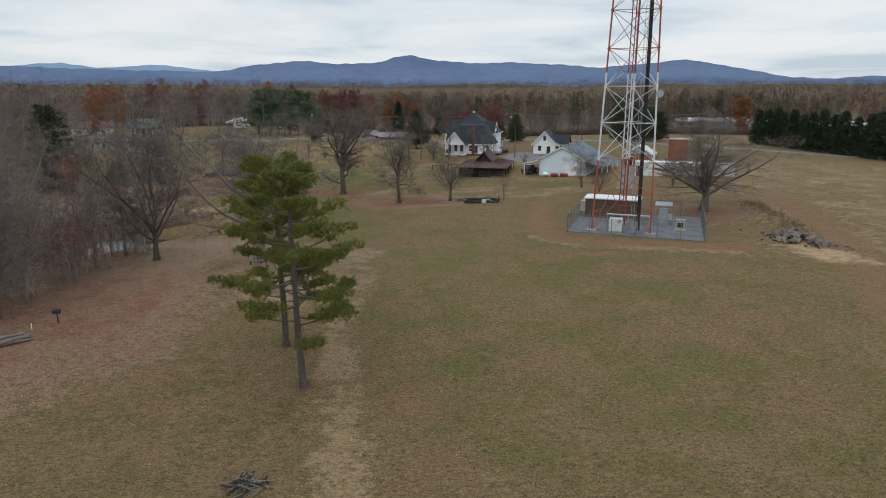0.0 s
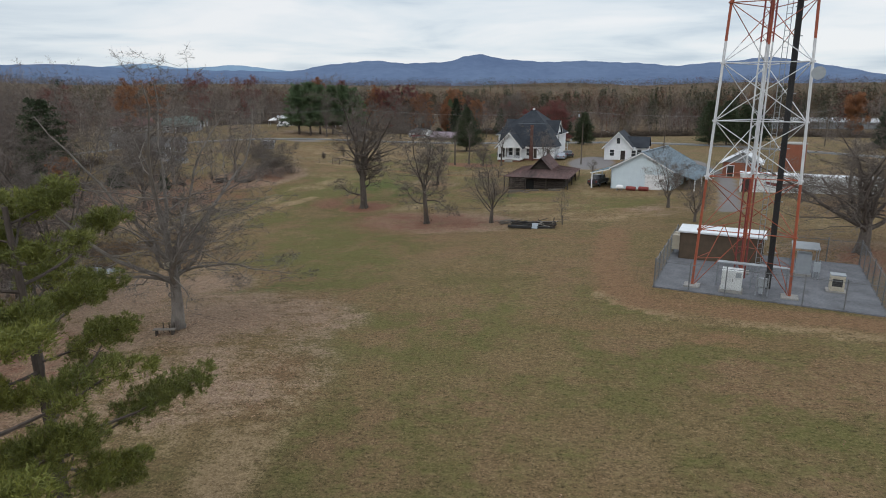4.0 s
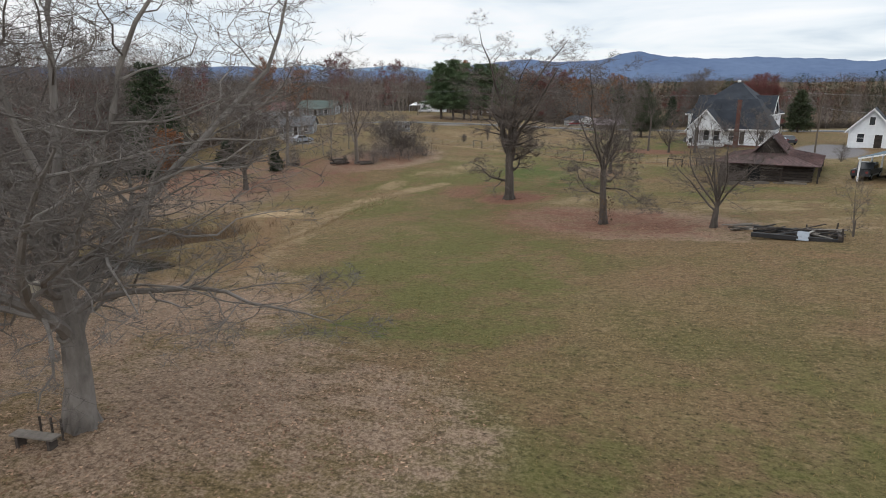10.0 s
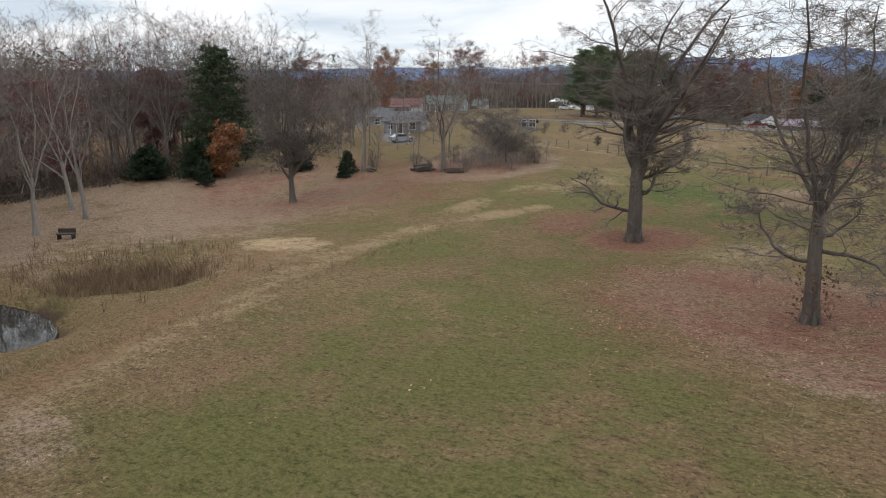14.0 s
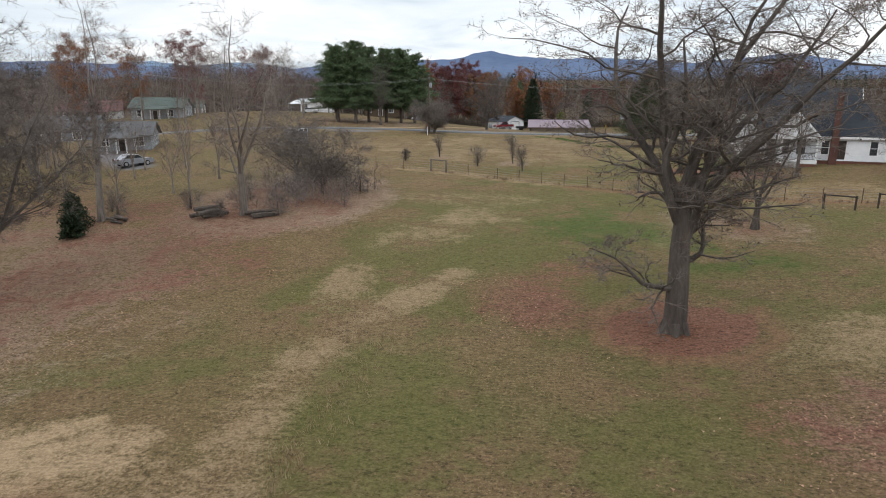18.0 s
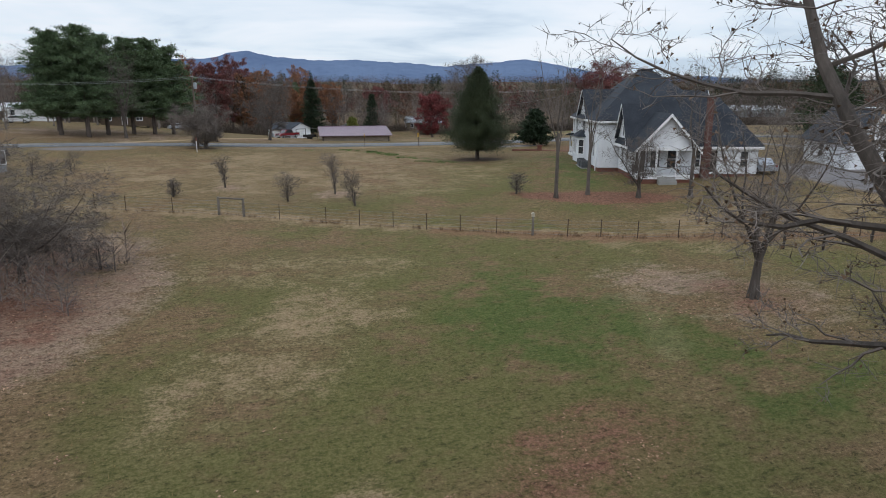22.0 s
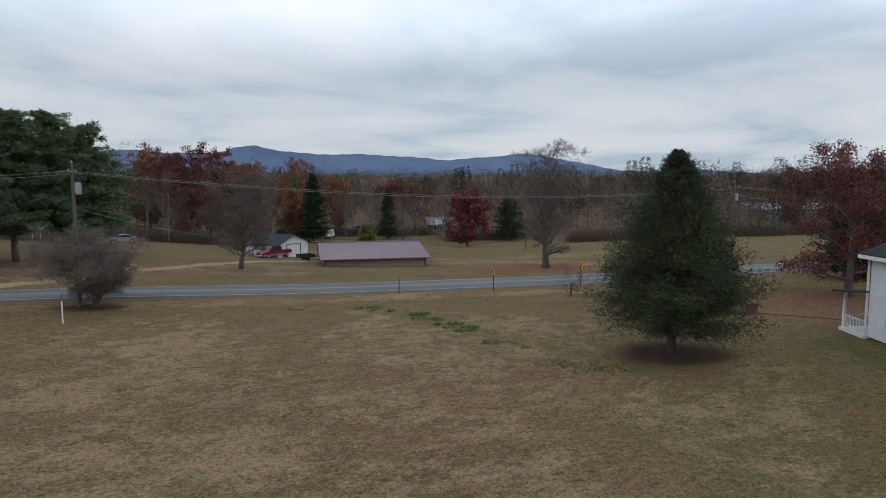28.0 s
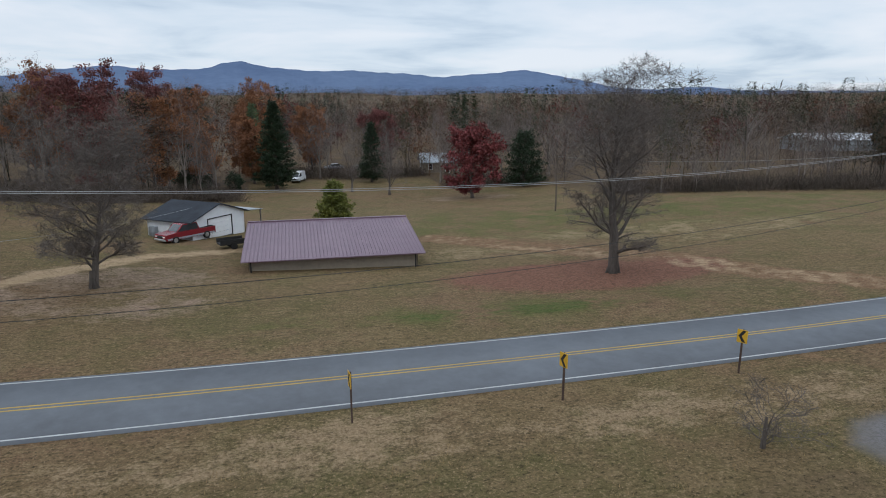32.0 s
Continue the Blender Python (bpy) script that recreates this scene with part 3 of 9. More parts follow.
far_d = np.hypot(GX, GY - 130)
forest = woods(GX, GY)
TRACK = [(-26, 79), (-29, 85.5), (-33, 95.5), (-35.2, 104), (-37.3, 112), (-37.0, 118), (-35, 124), (-31, 130)]
DRIVE_A = [(-8, 256.2), (1.1, 247.6), (9.5, 239.3), (13.3, 230), (17, 224.5)]
DRIVE_B = [(-6.6, 258), (2.8, 249.4), (11.2, 241.0), (15.2, 231), (18.9, 225)]
MASKS = {
    "green": np.maximum.reduce([
        0.75 * blob(GX, GY, 9.5, 125.0, 7, 2.2, 5), 0.6 * blob(GX, GY, -14, 131, 5, 7), 0.6 * blob(GX, GY, 17.5, 112, 5, 3), 0.5 * blob(GX, GY, -17, 114, 7, 5), 0.6 * blob(GX, GY, -13, 124, 9, 9),
        0.80 * blob(GX, GY, -17, 93, 8.5, 20, 15), 0.70 * blob(GX, GY, -50, 117.2, 9, 2.0, 2), 0.85 * blob(GX, GY, -32.5, 114, 3.6, 7, 12), 0.80 * blob(GX, GY, -27, 140, 14, 17), 0.75 * blob(GX, GY, -17, 154, 17, 6, -24), 0.62 * blob(GX, GY, -38, 126, 4, 5), 0.5 * blob(GX, GY, -40, 118, 4, 4),
        0.34 * blob(GX, GY, 4, 60, 26, 18, 10), 0.26 * blob(GX, GY, 12, 38, 22, 12), 0.62 * blob(GX, GY, 14, 116, 13, 6), 0.6 * blob(GX, GY, 6, 124, 9, 4), 0.5 * blob(GX, GY, 8, 145, 22, 10), 0.70 * blob(GX, GY, -9, 177, 11, 16, -10), 0.85 * blob(GX, GY, -7, 171, 8, 10, -14), 0.7 * blob(GX, GY, -14, 146, 10, 8), 0.75 * blob(GX, GY, -31, 173.6, 2.6, 1.6), 0.5 * blob(GX, GY, -22, 171, 8, 6),
        0.5 * blob(GX, GY, -10, 228.5, 14, 2.4), 0.6 * blob(GX, GY, 16, 262, 40, 16), 0.4 * blob(GX, GY, -4, 255, 14, 5)]),
    "lush": np.maximum.reduce([
        0.75 * blob(GX, GY, -20, 141, 5.5, 5, -25), 0.50 * blob(GX, GY, -16, 134.5, 6, 3, -20), 0.55 * blob(GX, GY, -21.5, 147, 4, 4), 0.80 * blob(GX, GY, 0.4, 182, 2.4, 12, -16), 0.5 * blob(GX, GY, -1.5, 176, 3, 6, -16), 0.55 * blob(GX, GY, 5, 127, 5, 1.6), 0.35 * blob(GX, GY, -16, 76, 4, 1.6, 10),
        0.62 * band(GX, GY, [(-21, 207), (-18.8, 204.6), (-17.2, 201), (-14.5, 196.5), (-12, 192.5)], 0.6), 0.7 * blob(GX, GY, -11.5, 190.8, 2.8, 1.1, -30), 0.5 * blob(GX, GY, -26.5, 208, 1.4, 0.8),
        0.3 * blob(GX, GY, 20, 268, 16, 4), 0.5 * blob(GX, GY, -8, 228, 8, 1.4), 0.5 * blob(GX, GY, -21, 74.5, 2.4, 0.7, 8)]),
    "dry": np.maximum.reduce([
        0.66 * blob(GX, GY, -33.5, 140.6, 2.8, 5.2, -30, 0.85), 0.6 * blob(GX, GY, -29.0, 144.6, 2.2, 1.4, 0, 0.6), 0.7 * band(GX, GY, [(-17.5, 136.5), (-15.8, 140.5), (-15.2, 144), (-12, 146.2), (-7, 146)], 0.7, 0.8), 0.6 * blob(GX, GY, 7, 115.5, 8, 3, 0, 0.6), 0.6 * blob(GX, GY, 14, 106, 6, 2, -10, 0.6), 0.55 * blob(GX, GY, -12, 120, 5, 4, 0, 0.6),
        0.78 * band(GX, GY, TRACK, 1.25, 0.9), 0.6 * blob(GX, GY, -37.6, 128, 1.5, 4), 0.5 * blob(GX, GY, -30.6, 146.5, 2.6, 2.0), 0.6 * blob(GX, GY, -13, 56, 6, 6), 0.5 * blob(GX, GY, -42, 106, 7, 6),
        0.85 * band(GX, GY, [(-9, 52), (-8.2, 44.4), (-6.6, 36), (-5, 28), (-4, 18)], 1.3, 0.8), 0.40 * blob(GX, GY, -32, 152, 7, 3), 0.42 * blob(GX, GY, -30, 190, 26, 19, 0, 0.35), 0.5 * blob(GX, GY, 8, 152, 18, 6), 0.45 * blob(GX, GY, 45, 130, 35, 12), 0.5 * blob(GX, GY, 16, 108, 10, 4),
        0.55 * band(GX, GY, [(-60, 213), (-20, 215), (8, 213)], 1.6, 0.8), 0.4 * blob(GX, GY, 10, 250, 30, 6), 0.75 * band(GX, GY, [(11.5, 74), (16, 69.2), (22.5, 67.4), (32, 64)], 0.9, 0.7), 0.4 * blob(GX, GY, 75, 90, 40, 60),
        0.85 * band(GX, GY, [(-52, 173), (-45, 169.8), (-37, 167), (-29.7, 163), (-20, 158.8), (-10, 154), (2, 149)], 1.0, 0.8), 0.55 * blob(GX, GY, -60, 103, 8, 2, 8)]),
    "dirt": np.maximum.reduce([
        0.85 * band(GX, GY, [(36, 46), (41, 58), (45.5, 72), (50.5, 88), (50.5, 100), (46, 112)], 2.6, 0.7), 0.95 * band(GX, GY, [(16, 98), (13.0, 84), (12.8, 76), (14.2, 72.3), (18, 70.4), (24, 69), (33, 66)], 1.7, 0.6),
        1.6 * band(GX, GY, DRIVE_A, 0.9, 0.5), 1.6 * band(GX, GY, DRIVE_B, 0.9, 0.5), 0.55 * blob(GX, GY, -1.8, 33.8, 2.4, 3.0),
        0.5 * band(GX, GY, [(-2.5, 217), (8, 217), (16, 217)], 0.9, 0.6), 1.5 * band(GX, GY, [(-22, 159.2), (-15, 156), (-8, 152.6), (6, 146.8)], 0.7, 0.7), 0.55 * blob(GX, GY, 14, 66, 10, 1.4, -16),
        0.5 * blob(GX, GY, 22, 110, 6, 2.5), 0.45 * band(GX, GY, [(15, 90), (8, 96), (2, 99)], 1.6, 0.7), 1.2 * (blob(GX, GY, -19.2, 123.2, 4.6, 4.3, 0, 0.08) - blob(GX, GY, -19.2, 123.2, 3.7, 3.5, 0, 0.08)), 0.75 * band(GX, GY, [(-30.5, 86), (-36, 97), (-40, 104), (-43, 109)], 1.3, 0.8), 0.6 * band(GX, GY, [(-44, 106), (-48, 108.5), (-52, 112)], 1.2, 0.8)]),
    "litter": np.maximum.reduce([
        0.95 * blob(GX, GY, -38, 50, 18, 21, 0, 0.3), 0.95 * blob(GX, GY, -29, 76, 9.5, 9.5, -20, 0.35), 0.9 * blob(GX, GY, -17, 67.5, 9, 6.6, 0, 0.4), 0.85 * blob(GX, GY, -45, 60, 22, 26, 0, 0.25), 0.6 * blob(GX, GY, -14, 58, 7, 6), 0.9 * blob(GX, GY, -74, 124, 26, 22, 0, 0.3),
        1.1 * blob(GX, GY, -49, 150, 9.5, 13, 0, 0.25), 0.85 * blob(GX, GY, -6, 108.5, 12, 7, -32, 0.3), 0.55 * blob(GX, GY, -12, 144, 5, 4), 0.6 * blob(GX, GY, 37, 85, 8, 7),
        0.6 * blob(GX, GY, -10, 141, 4, 4), 0.6 * blob(GX, GY, -35, 239, 9, 7), 0.65 * blob(GX, GY, -60, 233, 18, 12), 0.5 * blob(GX, GY, 11, 300, 10, 5), 0.9 * blob(GX, GY, -76, 100, 20, 10), 0.55 * blob(GX, GY, 25, 110, 5, 4),
        0.8 * blob(GX, GY, -28, 173, 2.2, 1.6), 0.6 * blob(GX, GY, -37.8, 178, 1.8, 1.4), 0.35 * (forest & (far_d < 600))]),
    "redlitter": np.maximum.reduce([
        0.6 * blob(GX, GY, -23.2, 131.8, 3.6, 2.0, 20, 0.8), 0.6 * blob(GX, GY, -12, 107, 8, 5, -20, 0.6),
        0.5 * (forest & (GX < -60) & (GY < 170)), 0.65 * blob(GX, GY, -35, 48, 14, 17, 0, 0.4),
        2.2 * blob(GX, GY, -19.2, 123.2, 3.2, 3.0, 0, 0.1), 0.8 * blob(GX, GY, -26.7, 126.5, 2.8, 4.4, 20), 0.55 * blob(GX, GY, -63, 136, 21, 17, 0, 0.35), 0.55 * blob(GX, GY, -49, 150, 8, 10, 0, 0.3), 1.5 * blob(GX, GY, -5.5, 165.6, 7.2, 2.2, -26, 0.3), 1.3 * blob(GX, GY, 1.5, 237, 11, 4.6, 0, 0.35), 0.7 * blob(GX, GY, -11.7, 169.4, 1.6, 1.2),
        0.75 * blob(GX, GY, 14, 201, 7, 5), 0.75 * blob(GX, GY, -8, 109.5, 11, 6, -32), 0.6 * blob(GX, GY, -10, 141, 2.6, 2.6), 0.5 * blob(GX, GY, 38, 84, 6, 5)]),
    "sand": np.maximum.reduce([
        0.46 * band(GX, GY, DRIVE_A, 0.7, 0.5), 0.46 * band(GX, GY, DRIVE_B, 0.7, 0.5),
        0.80 * blob(GX, GY, -43.4, 111.3, 4.0, 2.1, 12, 0.6), 0.5 * blob(GX, GY, 40, 62, 5, 3, -40), 1.0 * band(GX, GY, [(-62, 214), (-50, 227), (-41, 241.5), (-34, 250), (-26, 253)], 1.1, 0.3)]),
    "gravel": np.maximum.reduce([
        0.9 * band(GX, GY, [(32, 108), (34.5, 116), (40, 135), (42, 160), (40, 178), (38, 196), (34, 218)], 1.5, 0.3), 0.9 * blob(GX, GY, 21, 163, 5, 11, -10, 0.15),
        0.85 * blob(GX, GY, 2.8, 209.2, 5.4, 2.5, 0, 0.15), 0.85 * band(GX, GY, [(-95, 190), (-82, 173), (-76, 168)], 2.5, 0.25), 0.8 * blob(GX, GY, -58, 209.5, 6, 2.2, 20, 0.3)]),
    "soil_and_shade": np.maximum.reduce([
        # woodland term puts shade under the trees into the ground colour
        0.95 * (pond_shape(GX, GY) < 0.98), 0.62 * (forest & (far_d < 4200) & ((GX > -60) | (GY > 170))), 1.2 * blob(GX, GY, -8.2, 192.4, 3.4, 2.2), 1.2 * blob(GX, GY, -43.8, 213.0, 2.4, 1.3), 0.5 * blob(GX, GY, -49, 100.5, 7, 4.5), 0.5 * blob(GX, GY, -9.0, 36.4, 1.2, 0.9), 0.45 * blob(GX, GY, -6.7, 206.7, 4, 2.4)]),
}
ground_me = raw_mesh("ground", np.stack([GX, GY, GZ], -1).reshape(-1, 3), quads, ground_mat())
ground_me.polygons.foreach_set("use_smooth", [True] * len(ground_me.polygons))
for key, arr in MASKS.items():
    at = ground_me.attributes.new(key, "FLOAT", "POINT")
    at.data.foreach_set("value", np.ascontiguousarray(arr, dtype=np.float32).ravel())
ground = tagged(new("ground", ground_me), "mown late-autumn field of brown and green grass", "ground", kind="structure")

# pond water
ang = np.linspace(0, 2 * math.pi, 49)[:-1]
wg = Geo()
wg.v = [(-52 + 12.6 * 0.906 * math.cos(a) - 6.8 * 0.423 * math.sin(a), 86 + 12.6 * 0.423 * math.cos(a) + 6.8 * 0.906 * math.sin(a), WATER_Z) for a in ang]
wg.f = [tuple(range(48))]
M_WATER = mat("still_pond_water", (0.012, 0.014, 0.012), (0.02, 0.02, 0.016), 0.4, 0.03, 0.0, spec=0.6)
tagged(new("water", wg.mesh("water", M_WATER)), "still dark pond water reflecting the bare trees", "water", kind="structure")

# ---- road ----


def strip(name, xs, off0, off1, lift, material, label, category, kind="structure", wall=0.25):
    n0 = []
    xs = np.asarray(xs, float)
    yc = road_y(xs)
    sl = np.gradient(yc, xs)
    nxv, nyv = -sl / np.hypot(1, sl), 1 / np.hypot(1, sl)
    z = roll(xs, yc) + 0.10 + lift
    rows = []
    for o, dz in ((off0, -wall), (off0, 0), (off1, 0), (off1, -wall)):
        rows.append(np.stack([xs + nxv * o, yc + nyv * o, z + dz], -1))
    v = np.concatenate(rows)
    n = len(xs)
    q = []
    for r in range(3):
        a = np.arange(n - 1) + r * n
        q.append(np.stack([a, a + 1, a + n + 1, a + n], -1))
    return tagged(new(name, raw_mesh(name, v, np.concatenate(q), material)), label, category, kind=kind)


RX = np.concatenate([np.arange(-150, 110, 1.5)])
strip("road", RX, -2.8, 2.8, 0.0, M_ASPHALT, "two-lane grey asphalt country road", "road", wall=0.5)
for o in (-2.6, 2.6):
    strip("edge_line", RX, o - 0.05, o + 0.05, 0.004, M_WHITELINE, "white edge line on the road", "road line", wall=0.003)
for o in (-0.14, 0.14):
    strip("centre_line", RX, o - 0.05, o + 0.05, 0.004, M_YELLOW, "worn yellow double centre line", "road line", wall=0.003)

# ---- distant ridges ----


def ridge(name, dist, crest, label, c1, c2, span=(-70, 75), seed=3, rough=1.6):
    """A wooded ridge whose crest passes through (bearing, height) pairs."""
    az = np.radians(np.arange(span[0], span[1], 0.1))
    deg = np.degrees(az)
    hgt = np.interp(deg, [c[0] for c in crest], [c[1] for c in crest])
    hgt = np.convolve(np.pad(hgt, 9, "edge"), np.hanning(19) / np.hanning(19).sum(), "valid")
    rng = np.random.default_rng(seed)
    k = np.ones(5) / 5
    hgt = hgt + np.convolve(rng.normal(0, rough, len(az) + 4), k, "valid") + 1.6 * np.sin(deg * 1.3) + 1.2 * np.sin(deg * 4.3 + 1)
    rows = []
    for f, dd in ((0.0, -900), (0.35, -620), (0.7, -300), (1.0, 0), (0.5, 500)):
        wob = 1 + 0.06 * np.sin(deg * 0.5 + f * 9) + 0.03 * np.sin(deg * 1.3 + f * 21)
        r = dist + dd * wob
        rows.append(np.stack([np.sin(az) * r, np.cos(az) * r, hgt * f * (wob if f not in (0.0, 1.0) else 1) - 15 * (f == 0)], -1))
    v = np.concatenate(rows)
    n = len(az)
    q = np.concatenate([np.stack([np.arange(n - 1) + r * n, np.arange(n - 1) + r * n + 1, np.arange(n - 1) + (r + 1) * n + 1, np.arange(n - 1) + (r + 1) * n], -1) for r in range(4)])
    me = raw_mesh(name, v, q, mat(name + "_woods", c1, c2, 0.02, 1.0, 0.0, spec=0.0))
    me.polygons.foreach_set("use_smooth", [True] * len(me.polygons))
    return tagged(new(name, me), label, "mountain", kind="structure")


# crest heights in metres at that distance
# blue of distance haze is put into both ridges' colours, paler farther off
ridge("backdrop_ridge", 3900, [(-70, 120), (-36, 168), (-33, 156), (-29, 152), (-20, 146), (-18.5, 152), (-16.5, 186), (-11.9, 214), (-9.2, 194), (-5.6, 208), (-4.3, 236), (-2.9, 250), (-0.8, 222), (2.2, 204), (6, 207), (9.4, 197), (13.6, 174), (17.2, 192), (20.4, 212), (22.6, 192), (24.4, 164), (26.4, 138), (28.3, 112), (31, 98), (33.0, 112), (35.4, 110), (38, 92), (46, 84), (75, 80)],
      "long wooded mountain ridge on the horizon, coloured blue for haze", (0.128, 0.172, 0.262), (0.094, 0.130, 0.212), rough=1.2)
ridge("backdrop_far_ridge", 4500, [(-70, 150), (-35, 170), (-30.6, 208), (-28, 176), (-24.2, 206), (-20, 176), (-17, 150), (75, 60)], "far hills under the sky, coloured paler blue for haze", (0.20, 0.29, 0.39), (0.17, 0.25, 0.35), seed=8)

# ---- trees ----
UP = (0.0, 0.0, 1.0)


def unit(v):
    ln = math.sqrt(v[0] * v[0] + v[1] * v[1] + v[2] * v[2]) or 1.0
    return (v[0] / ln, v[1] / ln, v[2] / ln)


def tilt(d, ang, az):
    """Direction d turned away from itself by ang, towards azimuth az round it."""
    u = unit((-d[1], d[0], 0.0)) if abs(d[2]) < 0.98 else (1.0, 0.0, 0.0)
    w = (d[1] * u[2] - d[2] * u[1], d[2] * u[0] - d[0] * u[2], d[0] * u[1] - d[1] * u[0])
    c, s, ca, sa = math.cos(ang), math.sin(ang), math.cos(az), math.sin(az)
    return unit(tuple(d[i] * c + (u[i] * ca + w[i] * sa) * s for i in range(3)))


def sprout(out, rng, p, d, length, r, level, spec):
    n = spec["segs"][level]
    wig, lift = spec["wiggle"][level], spec["lift"][level]
    pts, rad, dirs = [p], [r], [d]
    end = spec["taper"][level]
    for i in range(n):
        d = unit((d[0] + rng.uniform(-wig, wig), d[1] + rng.uniform(-wig, wig), d[2] + rng.uniform(-wig, wig) + lift))
        p = (p[0] + d[0] * length / n, p[1] + d[1] * length / n, p[2] + d[2] * length / n)
        pts.append(p)
        rad.append(max(r * (1 - (1 - end) * (i + 1) / n), 0.008))
        dirs.append(d)
    out.append((pts, rad, level))
    if level + 1 >= len(spec["segs"]):
        return
    k = spec["count"][level]
    a0 = rng.uniform(0, 6.28)
    lo = spec["bare"][level]
    for j in range(k):
        f = lo + (1 - lo) * (j + rng.uniform(0.1, 0.9)) / k
        g = f * n
        i = min(int(g), n - 1)
        t = g - i
        q = tuple(pts[i][m] + (pts[i + 1][m] - pts[i][m]) * t for m in range(3))
        rr = rad[i] + (rad[i + 1] - rad[i]) * t
        ang = radians(rng.uniform(*spec["angle"][level]))
        if level == 0:
            ang *= 1.15 - 0.45 * f
            ln = spec["limb"] * (0.75 + 0.5 * rng.random()) * (math.sin(math.pi * min(1.0, 0.22 + 0.78 * (1 - (f - lo) / (1.001 - lo)))) * 0.55 + 0.45)
        else:
            ln = length * spec["ratio"][level] * rng.uniform(0.6, 1.1) * (1.0 - 0.45 * f)
        sprout(out, rng, q, tilt(dirs[i + 1], ang, a0 + j * 2.4 + rng.uniform(-0.5, 0.5)), ln, rr * spec["thin"][level], level + 1, spec)


def tube_mesh(name, branches, material, sides, extra=None):
    g = Geo()
    tri = []
    for pts, rad, level in branches:
        if len(pts) == 2:
            p, q, r = pts[0], pts[1], rad[0]
            n = len(g.v)
            g.v += [(p[0] + r, p[1], p[2]), (p[0] - 0.5 * r, p[1] + 0.87 * r, p[2]), (p[0] - 0.5 * r, p[1] - 0.87 * r, p[2]), q]
            tri += [(n, n + 1, n + 3), (n + 1, n + 2, n + 3), (n + 2, n, n + 3)]
        else:
            g.tube(pts, rad, sides[level], cap=False)
    g.f += tri
    if extra is not None and len(extra):
        n = len(g.v)
        g.v += [tuple(q) for q in extra]
        g.f += [(n + k, n + k + 1, n + k + 2) for k in range(0, len(extra), 3)]
    return g.mesh(name, material)


def twig_fuzz(out, level, per, length, width, seed, droop=0.0):
    """Corners of fine single shoots along the outer branches."""
    rng = np.random.default_rng(seed)
    seg = [(b[0][k], b[0][k + 1]) for b in out if b[2] >= level for k in rng.integers(0, len(b[0]) - 1, per)]
    a, b_ = np.array([s[0] for s in seg], float), np.array([s[1] for s in seg], float)
    n = len(a)
    p = a + (b_ - a) * rng.uniform(0.1, 1.0, n)[:, None]
    ax = b_ - a
    ax /= np.linalg.norm(ax, axis=1, keepdims=True) + 1e-9
    d = ax * 0.8 + rng.normal(size=(n, 3)) * 0.6 + [0, 0, 0.12 - droop]
    d /= np.linalg.norm(d, axis=1, keepdims=True)
    s = np.cross(d, rng.normal(size=(n, 3)))
    s *= width / (np.linalg.norm(s, axis=1, keepdims=True) + 1e-9)
    ln = (length * rng.uniform(0.45, 1.3, n))[:, None]
    return np.stack([p - s, p + s, p + d * ln], 1).reshape(-1, 3)


OAK = dict(segs=(7, 6, 4, 2, 1), wiggle=(0.09, 0.28, 0.38, 0.42, 0.42), lift=(0.03, 0.07, 0.05, 0.03, 0.02), taper=(0.12, 0.22, 0.3, 0.35, 0.4), count=(13, 7, 5, 4), bare=(0.24, 0.25, 0.2, 0.15),
           angle=((42, 75), (30, 65), (30, 65), (30, 70)), ratio=(1, 0.62, 0.6, 0.6), thin=(0.48, 0.52, 0.52, 0.55), limb=7.0)


